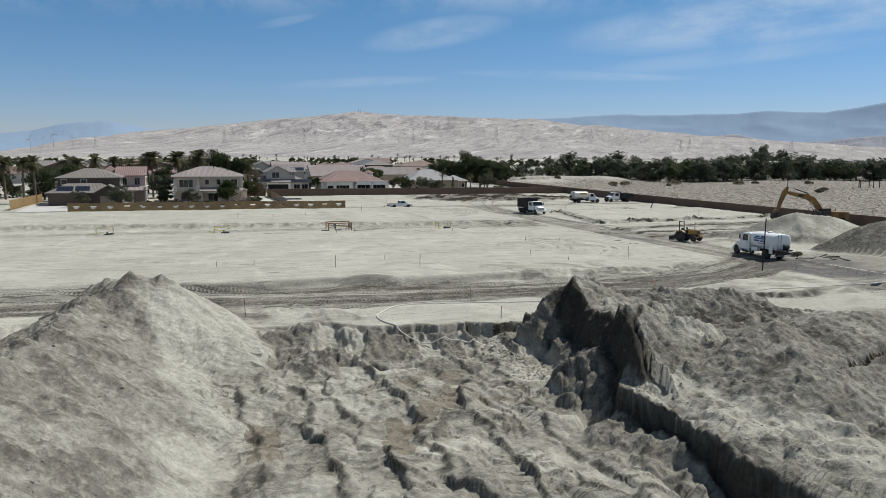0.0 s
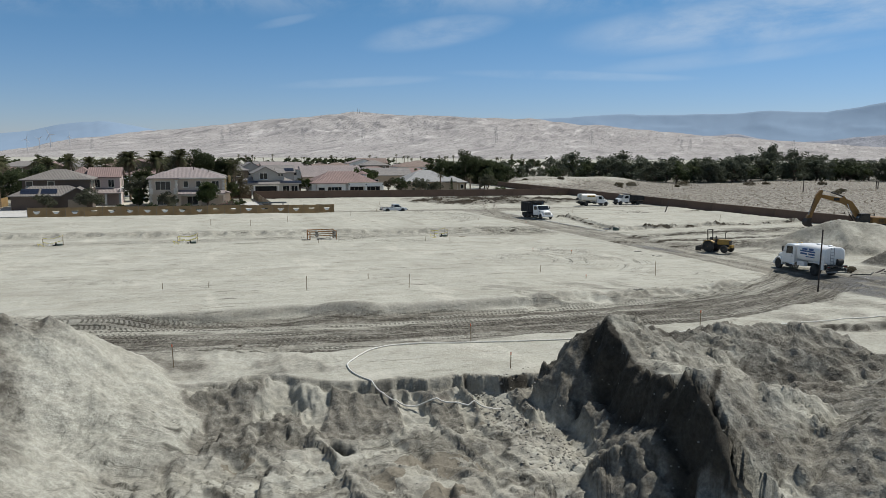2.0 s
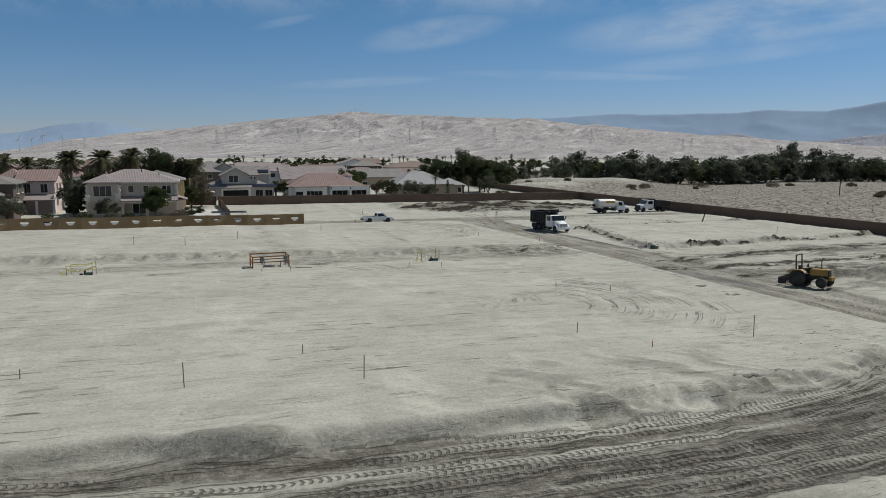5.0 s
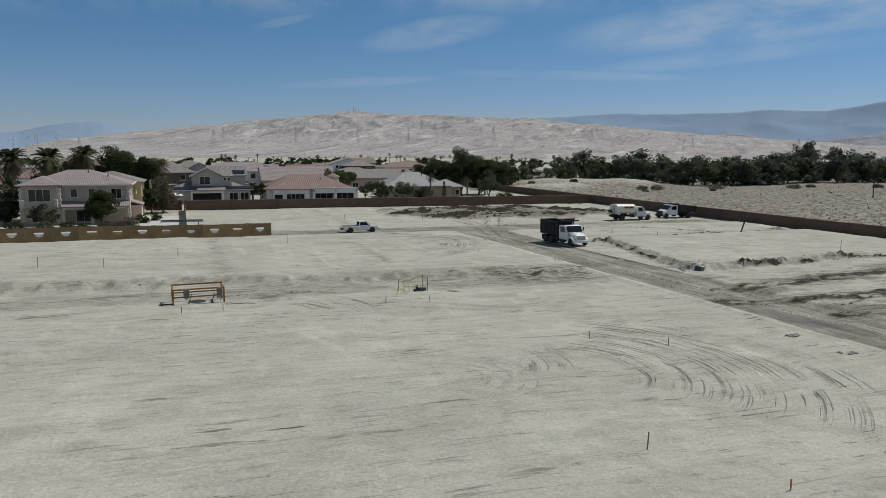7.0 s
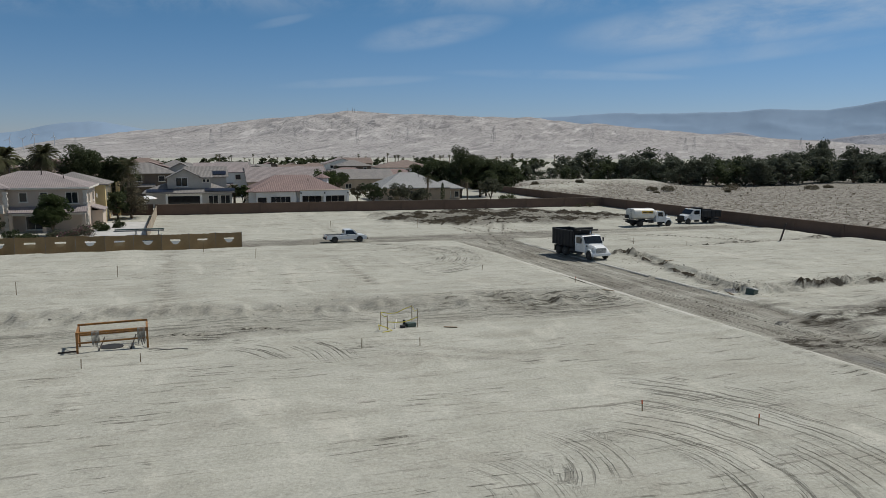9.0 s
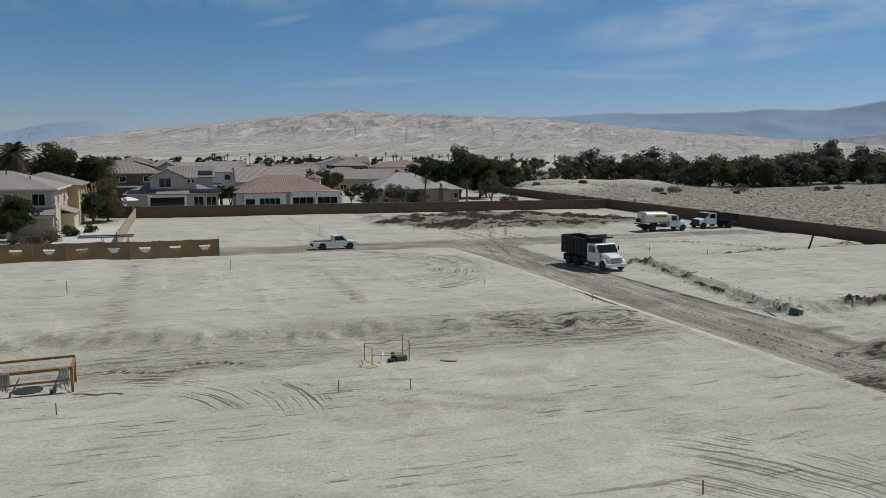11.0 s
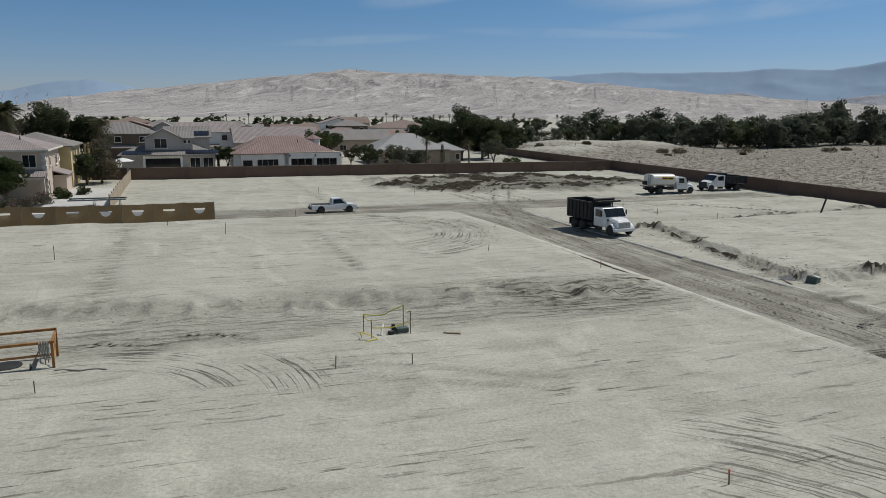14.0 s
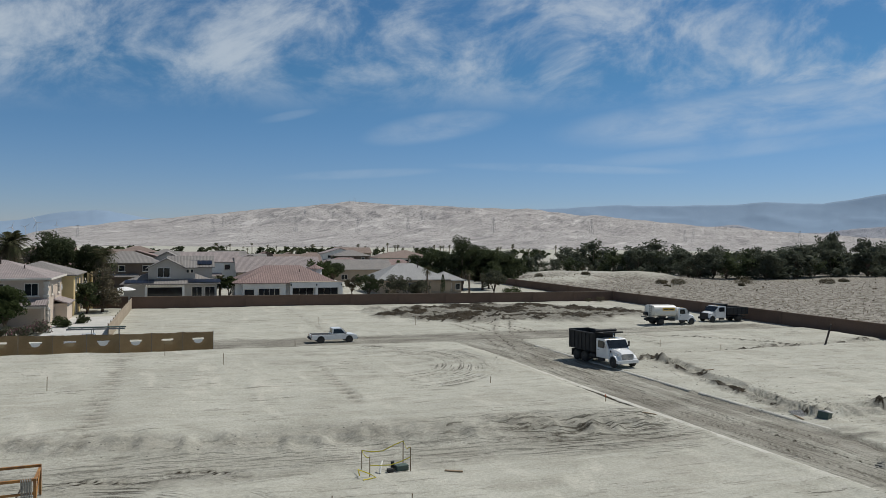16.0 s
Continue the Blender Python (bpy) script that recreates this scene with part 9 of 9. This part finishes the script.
# ---- small things of the site ----
def make_guard(m):
    """A steel guard frame over an open pit, with straps hung on its rails."""
    top = thing("guard_frame", m, "rusty orange steel guard frame with straps hanging on it", "barrier")
    w, d, h = 3.6, 1.7, 1.12
    for x in (-w / 2, w / 2):
        for y, hh in ((-d / 2, h), (d / 2, h + 0.1)):
            part("post", box(BM(), (x, y, hh / 2), (0.11, 0.11, hh + 0.1), 0.008), M_RUSTO, top)
        part("end_rail", box(BM(), (x, 0, h), (0.10, d, 0.10), 0.008), M_RUSTO, top)
        part("brace", rod(BM(), (x, -d / 2, 0.1), (x, d / 2, h), 0.03, seg=6), M_RUSTO, top)
    for y, hh in ((-d / 2, h), (d / 2, h + 0.1)):
        part("top_rail", box(BM(), (0, y, hh), (w, 0.11, 0.11), 0.008), M_RUSTO, top)
        part("mid_rail", box(BM(), (0, y, hh * 0.5), (w, 0.09, 0.09), 0.008), M_RUSTO, top)
    part("foot", box(BM(), (-w / 2 - 0.5, -d / 2 + 0.3, 0.05), (1.0, 0.08, 0.08), 0.008), M_DARKWOOD, top)
    r = random.Random(3)
    for x0 in (-1.05, 1.3):
        for k in range(7):
            x = x0 + k * 0.06
            lo = h - r.uniform(0.6, 0.95)
            part("strap", pipe(BM(), [(x, -d / 2 + 0.09, lo + 0.1), (x, -d / 2 + 0.08, h), (x, -d / 2 - 0.02, h + 0.07), (x, -d / 2 - 0.09, h), (x + 0.03, -d / 2 - 0.10, lo)], 0.022, 5), M_ROPE, top)
    part("pit_cover", lathe(BM(), [(0.62, 0), (0.62, 0.05), (0.5, 0.07)], (-0.1, -0.1, 0.0), "z", 20), M_BLACK, top, "dark round pit cover")
    for x in (-0.75, 0.9):
        part("prop", rod(BM(), (x, -d / 2 - 0.1, 0.0), (x + 0.3, 0.2, 0.55), 0.035, seg=6), M_DARKWOOD, top)
    return top


make_guard(G(22.0, 109.6, 0.0, 3.0))
hs = pipe(BM(), [(23.9 + 0.35 * k, 108.4 - 0.05 * k + 0.10 * math.sin(k * 1.7), ground_z(23.9 + 0.35 * k, 108.4 - 0.05 * k) + 0.03) for k in range(7)], 0.03, 6)
tagged(part("hose", hs, M_ROPE), "short dark hose lying beside the guard frame", "hose")


def make_taped(m, seed, label):
    """Stakes strung with yellow tape round pipe stubs."""
    r = random.Random(seed)
    top = thing("taped_enclosure", m, label, "barrier", "taped enclosures")
    cor = [(-1.1, -0.6, 1.0), (1.1, -0.5, 1.15), (1.2, 0.6, 1.2), (-1.0, 0.7, 0.95)]
    for x, y, h in cor:
        part("stake", box(BM(), (x, y, h / 2 - 0.1), (0.04, 0.04, h + 0.2), 0.004), M_WOOD, top)
    for i in range(4):
        (x0, y0, h0), (x1, y1, h1) = cor[i], cor[(i + 1) % 4]
        for f in (0.95, 0.55):
            if r.random() < 0.25:
                continue
            pts = [(x0 + (x1 - x0) * s, y0 + (y1 - y0) * s, (h0 + (h1 - h0) * s) * f - 0.22 * math.sin(math.pi * s) * r.uniform(0.5, 1.2)) for s in (0, 0.25, 0.5, 0.75, 1)]
            bm = BM()
            for p, q in zip(pts, pts[1:]):
                glass_panel(bm, p, q, (q[0], q[1], q[2] + 0.05), (p[0], p[1], p[2] + 0.05), 0.006)
            part("tape", bm, M_TAPE, top, "yellow plastic tape")
    part("loose_tape", pipe(BM(), [(-1.5, -0.3, 0.05), (-1.7, -0.6, 0.45), (-1.3, -0.8, 0.3), (-0.9, -0.9, 0.06), (-1.6, -1.0, 0.05)], 0.03, 5), M_TAPE, top)
    part("pipe_stub", rod(BM(), (0.35, 0, 0), (0.35, 0, 0.42), 0.09, seg=10), M_BLACK, top)
    part("valve_box", box(BM(), (0.75, -0.2, 0.12), (0.62, 0.4, 0.26), 0.03), M_GREENBOX, top)
    part("pipe_stub", pipe(BM(), [(-0.5, -0.4, 0.05), (-0.35, -0.2, 0.35), (-0.2, 0.0, 0.5)], 0.05, 8), M_HOSE, top, "white plastic pipe")
    part("lump", box(BM(), (0.1, -0.3, 0.08), (0.3, 0.25, 0.2), 0.05), M_BLACK, top)
    return top


make_taped(G(39.0, 109.6, 0, 8), 1, "yellow tape strung on wooden stakes round pipe stubs")
make_taped(G(4.7, 109.6, 0, -6), 2, "yellow tape strung on stakes round a valve box")
make_taped(G(-11.0, 111.4, 0, 12), 3, "yellow tape strung on stakes in the sand")


def lath(x, y, h, mark=None, lean=3.0):
    m = G(x, y) @ Matrix.Rotation(radians(RNG.uniform(-lean, lean)), 4, "X") @ Matrix.Rotation(radians(RNG.uniform(-lean, lean)), 4, "Y")
    top = thing("survey_stake", m, "thin wooden survey stake in the sand" if not mark else "wooden survey stake with an orange marked tip", "stake", "survey stakes")
    part("lath", box(BM(), (0, 0, h / 2 - 0.1), (0.045, 0.03, h + 0.2), 0.003), M_WOOD, top)
    if mark:
        part("marker", box(BM(), (0, 0, h - 0.08), (0.05, 0.036, 0.16), 0.003), M_ORANGE, top, "orange painted tip")
    return top


for x, y, h, mk in ((13.7, 70.1, 1.2, 0), (21.9, 68.4, 1.2, 0), (19.9, 74.5, 0.5, 0), (6.2, 74.1, 0.5, 0), (2.6, 74.4, 0.5, 0), (48.3, 71.3, 1.4, 0), (37.3, 74.7, 0.7, 0), (39.9, 70.4, 0.4, 1), (38.2, 52.2, 1.1, 1),
                    (21.2, 52.8, 1.2, 1), (3.7, 52.5, 1.3, 1), (21.2, 46.9, 0.9, 1), (44.9, 91.4, 0.5, 1), (48.5, 88.3, 0.5, 1), (38.8, 104.6, 0.5, 0), (35.4, 105.0, 0.6, 0), (20.8, 105.4, 0.5, 0), (23.6, 105.8, 0.5, 0),
                    (32.9, 141.0, 1.0, 0), (40.9, 153.2, 1.0, 0), (47.5, 176.0, 1.1, 0), (60.5, 172.5, 1.3, 0), (57.2, 118.5, 0.5, 1), (14.0, 126.5, 1.0, 0), (20.5, 133.0, 1.0, 0), (8.2, 128.5, 1.0, 0), (80.0, 143.2, 0.8, 0),
                    (84.8, 139.0, 0.9, 0), (96.4, 118.6, 1.1, 0), (52.2, 127.0, 0.5, 0), (28.0, 148.0, 1.1, 0)):
    lath(x, y, h, mk)

# tall dark post by the water truck, leaning post on the east pad, posts in the desert
ps = thing("post", G(58.2, 60.9), "tall slim dark steel post beside the street", "post")
part("shaft", rod(BM(), (0, 0, -0.4), (0.08, 0, 5.6), 0.07, 0.06, 10), M_DARKWOOD, ps)
part("cap", rod(BM(), (0.08, 0, 5.6), (0.08, 0, 5.66), 0.075, seg=10), M_DARKWOOD, ps)
ps = thing("post", G(99.4, 138.8), "dark wooden post leaning over in disturbed sand", "post")
part("shaft", box(BM(), (0, 0, 1.0), (0.16, 0.16, 2.6), 0.015, (1, 1), (0.85, -0.1)), M_DARKWOOD, ps)
ps = thing("post", G(200.6, 200.6), "dark post standing in the desert lot", "post")
part("shaft", rod(BM(), (0, 0, -0.3), (0, 0, 5.2), 0.14, 0.12, 8), M_DARKWOOD, ps)
ps = thing("post", G(226.0, 172.0), "pale post standing in the desert lot", "post")
part("shaft", rod(BM(), (0, 0, -0.3), (0.1, 0, 3.6), 0.16, 0.14, 8), M_WOOD, ps)
st = thing("timber_trestle", G(254, 213), "dark timber frame of posts in the desert", "frame")
for k, (x, y, h) in enumerate(((-4.5, 0, 2.8), (-3.0, 2, 3.0), (-1.2, -1, 2.8), (3.5, 1, 3.0), (5.5, 0, 3.0))):
    part("post", rod(BM(), (x, y, -0.3), (x, y, h), 0.16, seg=8), M_DARKWOOD, st)
part("beam", box(BM(), (0.5, 0.4, 2.7), (10.6, 0.25, 0.25)), M_DARKWOOD, st)

# transformer box, tipped, with debris round it
tb = thing("utility_box", G(70.3, 112.3, -0.08) @ Matrix.Rotation(radians(12), 4, "Y") @ Matrix.Rotation(radians(25), 4, "Z"), "green metal utility box tipped in loose sand", "utility box")
part("body", box(BM(), (0, 0, 0.25), (0.8, 0.7, 0.5), 0.03), M_GREENBOX, tb)
part("lid", slab(BM(), [(-0.40, 0.50), (0.40, 0.50), (0.40, 0.54), (0.0, 0.61), (-0.40, 0.55)], "x", -0.46, 0.46, 0.01), M_CONC, tb, "pale dusty lid")
sl = thing("steel_plate", G(69.6, 113.6, 0.05) @ Matrix.Rotation(radians(14), 4, "X"), "grey steel grate lying on disturbed sand", "plate")
part("frame", box(BM(), (0, 0, 0.02), (1.3, 0.9, 0.06), 0.01), M_STEEL, sl)
for k in range(8):
    part("bar", box(BM(), (-0.56 + 0.16 * k, 0, 0.07), (0.03, 0.86, 0.05)), M_STEEL, sl)
for k, (x, y, ln, a) in enumerate(((68.8, 113.0, 1.3, 70), (71.9, 113.4, 1.0, 40), (57.9, 115.0, 1.6, 120), (42.2, 108.6, 0.9, 150), (74.0, 128.0, 1.2, 10), (97.2, 139.4, 1.2, 10))):
    b = thing("plank", G(x, y, 0.03, a), "weathered board lying on the sand", "board", "loose boards")
    part("board", box(BM(), (0, 0, 0.02), (ln, 0.14, 0.05), 0.006), M_WOOD, b)


def on_ground(pts, r, n):
    out = []
    for (x0, y0), (x1, y1) in zip(pts, pts[1:]):
        for i in range(n):
            x, y = x0 + (x1 - x0) * i / n, y0 + (y1 - y0) * i / n
            out.append((x, y, ground_z(x, y) + r))
    x, y = pts[-1]
    return out + [(x, y, ground_z(x, y) + r)]


def smooth_line(pts, n):
    """A smooth curve through points on the plan."""
    p = [pts[0]] + list(pts) + [pts[-1]]
    out = []
    for a, b, c, d in zip(p, p[1:], p[2:], p[3:]):
        for i in range(n):
            t = i / n
            out.append(tuple(0.5 * (2 * b[k] + (c[k] - a[k]) * t + (2 * a[k] - 5 * b[k] + 4 * c[k] - d[k]) * t * t + (3 * b[k] - a[k] - 3 * c[k] + d[k]) * t ** 3) for k in (0, 1)))
    return out + [pts[-1]]


run = smooth_line([(72, 52.0), (58, 50.6), (44.7, 50.7), (38.1, 50.7), (28.6, 51.3), (21.1, 52.7), (17.0, 53.5), (14.8, 52.8), (13.1, 50.8), (12.7, 49.6), (13.0, 48.0), (14.2, 46.0), (16.4, 44.8), (19.4, 44.2)], 12)
lie = [max(ground_z(x + dx, y + dy) for dx, dy in ((0, 0), (0.15, 0), (-0.15, 0), (0, 0.15), (0, -0.15))) for x, y in run]
lie = [max(h, sum(lie[max(0, i - 3):i + 4]) / len(lie[max(0, i - 3):i + 4])) for i, h in enumerate(lie)]
hose = pipe(BM(), [(x, y, h + 0.045) for (x, y), h in zip(run, lie)], 0.042, 6)
tagged(part("hose", hose, M_HOSE, smooth=True), "long white water hose lying across the sand", "hose")
hose2 = pipe(BM(), on_ground([(72, 66.8), (70.2, 65.6), (69.0, 66.4), (68.0, 66.0)], 0.05, 5), 0.06, 6)
tagged(part("hose", hose2, M_BLACK, smooth=True), "black hose lying on the wet street", "hose")

for k, (x, y, ln, a) in enumerate(((73.4, 67.2, 2.4, 20), (72.9, 65.4, 2.0, -35), (73.2, 63.9, 2.6, 70), (74.0, 66.2, 1.6, 110), (72.2, 64.4, 1.4, 5))):
    bd = part("timber_offcut", box(BM(), (0, 0, 0.06), (ln, 0.16, 0.09), 0.008), M_DARKWOOD)
    bd.matrix_basis = Matrix.Translation((x, y, ground_z(x, y))) @ Matrix.Rotation(radians(a), 4, "Z") @ Matrix.Rotation(radians(3 * k - 5), 4, "Y")
    tagged(bd, "weathered dark timber offcut beside the heap", "timber", "timber offcuts")
# clods and stones scattered over the diggings
rc = random.Random(33)


def clod_mesh(seed):
    r = random.Random(seed)
    bm = BM()
    bmesh.ops.create_icosphere(bm, subdivisions=1, radius=1.0)
    for v in bm.verts:
        v.co *= r.uniform(0.65, 1.15)
        v.co.z *= 0.7
    return bm


def scatter(name, label, spots, material):
    """Loose clods joined into one."""
    vs, fs = [], []
    shapes = []
    for k in range(5):
        bm = clod_mesh(k)
        shapes.append(([tuple(v.co) for v in bm.verts], [tuple(v.index for v in f.verts) for f in bm.faces]))
        bm.free()
    zs = terrain(np.array([s[0] for s in spots]), np.array([s[1] for s in spots]))[0]
    for (x, y, s), z in zip(spots, zs):
        sv, sf = shapes[rc.randrange(5)]
        a = rc.uniform(0, 6.28)
        ca, sa = math.cos(a), math.sin(a)
        n = len(vs)
        vs += [(x + (vx * ca - vy * sa) * s, y + (vx * sa + vy * ca) * s, float(z) + vz * s - s * 0.05) for vx, vy, vz in sv]
        fs += [tuple(i + n for i in f) for f in sf]
    me = bpy.data.meshes.new(name)
    me.from_pydata(vs, [], fs)
    me.materials.append(material)
    return tagged(new(name, me), label, "clods", kind="stuff")


M_CLOD = surf("damp_clod", (0.27, 0.255, 0.22), (0.20, 0.19, 0.165), 1.5, 0.95, bump=0.5, fine=9)
spots = []
for k in range(2200):
    spots.append((rc.uniform(20.5, 46), rc.uniform(15, 47), rc.uniform(0.02, 0.07) * (1 if rc.random() < 0.97 else 2.0)))
for k in range(700):
    spots.append((rc.uniform(3, 19), rc.uniform(20, 47), rc.uniform(0.02, 0.06)))
for k in range(90):
    cx, cy = rc.uniform(-14, -3), rc.uniform(22, 55)
    for j in range(24):
        spots.append((rc.gauss(cx, 0.5), rc.gauss(cy, 0.7), rc.uniform(0.02, 0.055) * (1 if rc.random() < 0.95 else 2.2)))
for k in range(500):
    spots.append((rc.gauss(19.6, 0.9), rc.uniform(37, 46), rc.uniform(0.03, 0.11)))
scatter("clods", "damp sand clods scattered over the diggings", spots, M_CLOD)
spots = []
for cx, cy, n, sx, sy in ((72, 126, 260, 1.6, 9), (70.5, 115, 160, 1.6, 2.2), (90, 114.4, 420, 14, 0.9), (92, 140, 240, 10, 0.9), (82, 184, 500, 12, 7), (50, 66, 60, 3, 2), (59.6, 121, 40, 0.7, 4), (28, 117, 60, 14, 1.0)):
    for k in range(n):
        spots.append((rc.gauss(cx, sx), rc.gauss(cy, sy), rc.uniform(0.025, 0.075) * (1 if rc.random() < 0.96 else 1.8)))
for cx, cy in ((41.1, 63.7), (43.7, 64.3), (57.3, 83.3), (57.7, 87.7), (64.5, 103.4)):
    for k in range(16):
        spots.append((rc.gauss(cx, 0.35), rc.gauss(cy, 0.18), rc.uniform(0.06, 0.20)))
scatter("clods", "dark clods along the dug edges of the pads", spots, M_CLOD)


# low dry tufts over the desert lot
vs, fs = [], []
tx = np.array([rc.uniform(119, 330) for k in range(6500)])
ty = np.array([rc.uniform(120, 300) for k in range(6500)])
tz = terrain(tx, ty)[0]
for x, y, z in zip(tx, ty, tz):
    w = rc.uniform(0.07, 0.20) * (1 if rc.random() < 0.95 else 2.0)
    for k in range(5):
        a, b = rc.uniform(0, 6.28), rc.uniform(0.3, 1.1)
        n = len(vs)
        c, d = math.cos(a), math.sin(a)
        vs += [(x - d * w * 0.4, y + c * w * 0.4, z - 0.02), (x + d * w * 0.4, y - c * w * 0.4, z - 0.02), (x + c * w * b + d * w * 0.2, y + d * w * b - c * w * 0.2, z + w * 1.1), (x + c * w * b - d * w * 0.2, y + d * w * b + c * w * 0.2, z + w * 1.1)]
        fs.append((n, n + 1, n + 2, n + 3))
me = bpy.data.meshes.new("dry_tufts")
me.from_pydata(vs, [], fs)
me.materials.append(M_WOODF)
tagged(new("dry_tufts", me), "low dry tufts scattered over the desert lot", "scrub", kind="stuff")

# ---- masts and turbines far off ----
def make_pylon(m, h):
    top = thing("pylon", m, "distant grey lattice power pylon on the hillside", "pylon", "pylons")
    bm = BM()
    w0, w1 = h * 0.13, h * 0.035
    for sx in (-1, 1):
        for sy in (-1, 1):
            rod(bm, (sx * w0, sy * w0, -8), (sx * w1, sy * w1, h), h * 0.005, h * 0.003, 4)
    for k in range(6):
        t0, t1 = k / 6, (k + 1) / 6
        a, b = w0 + (w1 - w0) * t0, w0 + (w1 - w0) * t1
        for sy in (-1, 1):
            rod(bm, (-a, sy * a, t0 * h), (b, sy * b, t1 * h), h * 0.0025, seg=4)
            rod(bm, (a, sy * a, t0 * h), (-b, sy * b, t1 * h), h * 0.0025, seg=4)
    part("tower", bm, M_FAN, top)
    for z in (0.70, 0.84, 0.97):
        part("cross_arm", box(BM(), (0, 0, h * z), (h * 0.36, h * 0.012, h * 0.010)), M_FAN, top)
    return top


hill_ob = bpy.data.objects["hill"]


def hill_z(x, y):
    """Height of the hill under a point."""
    hit, p, _, _ = hill_ob.ray_cast(Vector((x, y, 2000)), Vector((0, 0, -1)))
    return p.z if hit else ground_z(x, y)


pylon = None
for deg, r, s in ((-10.8, 2000, 1.0), (-6.2, 2000, 1.0), (-2.4, 2050, 0.95), (-1.4, 2350, 0.8), (4.1, 2000, 1.15), (11.4, 2000, 1.05), (18.0, 1900, 0.8), (18.6, 1950, 0.8), (-25.5, 2000, 0.8), (-16.7, 2000, 0.95), (-16.1, 2300, 0.8), (-10.2, 2350, 0.8), (25.5, 2000, 0.8)):
    x, y = from_axis(deg, r)
    mtx = Matrix.Translation((x, y, hill_z(x, y))) @ Matrix.Rotation(radians(20), 4, "Z")
    if pylon is None:
        pylon = make_pylon(mtx, 38)
    else:
        copy_thing(pylon, mtx).scale = (s, s, s)


def make_turbine(m, h, turn):
    top = thing("wind_turbine", m, "distant white wind turbine standing still", "turbine", "wind turbines")
    part("tower", rod(BM(), (0, 0, -15), (0, 0, h), h * 0.032, h * 0.02, 10), M_TURB, top)
    part("nacelle", box(BM(), (0, 0.5, h), (h * 0.05, h * 0.13, h * 0.05), 0.3), M_TURB, top)
    hub = part("hub", rod(BM(), (0, -h * 0.07, h), (0, -h * 0.10, h), h * 0.028, seg=10), M_TURB, top)
    for k in range(3):
        a = radians(turn + 120 * k)
        d = Vector((math.sin(a), 0, math.cos(a)))
        part("blade", pipe(BM(), [Vector((0, -h * 0.09, h)) + d * h * s for s in (0.0, 0.12, 0.5)], [h * 0.016, h * 0.028, h * 0.006], 6), M_TURB, hub)
    return top


for k, (deg, r, h) in enumerate(((-29.5, 2300, 30), (-28.75, 2300, 28), (-28.1, 2350, 36), (-26.9, 2300, 26))):
    x, y = from_axis(deg, r)
    make_turbine(Matrix.Translation((x, y, hill_z(x, y))) @ Matrix.Rotation(radians(-19.6), 4, "Z"), h, 20 + 35 * k)
for k, deg in enumerate((-6.95, -6.6, -6.45, -6.2)):
    x, y = from_axis(deg, 2960)
    t = thing("radio_mast", Matrix.Translation((x, y, hill_z(x, y))), "distant slim radio mast on the hilltop", "mast", "radio masts")
    hh = (8, 15, 12, 8)[k]
    part("mast", rod(BM(), (0, 0, -5), (0, 0, hh), 1.2, 0.7, 6), M_FAN, t)
    part("antenna", rod(BM(), (0, 0, hh), (0, 0, hh + 7), 0.4, seg=5), M_FAN, t)
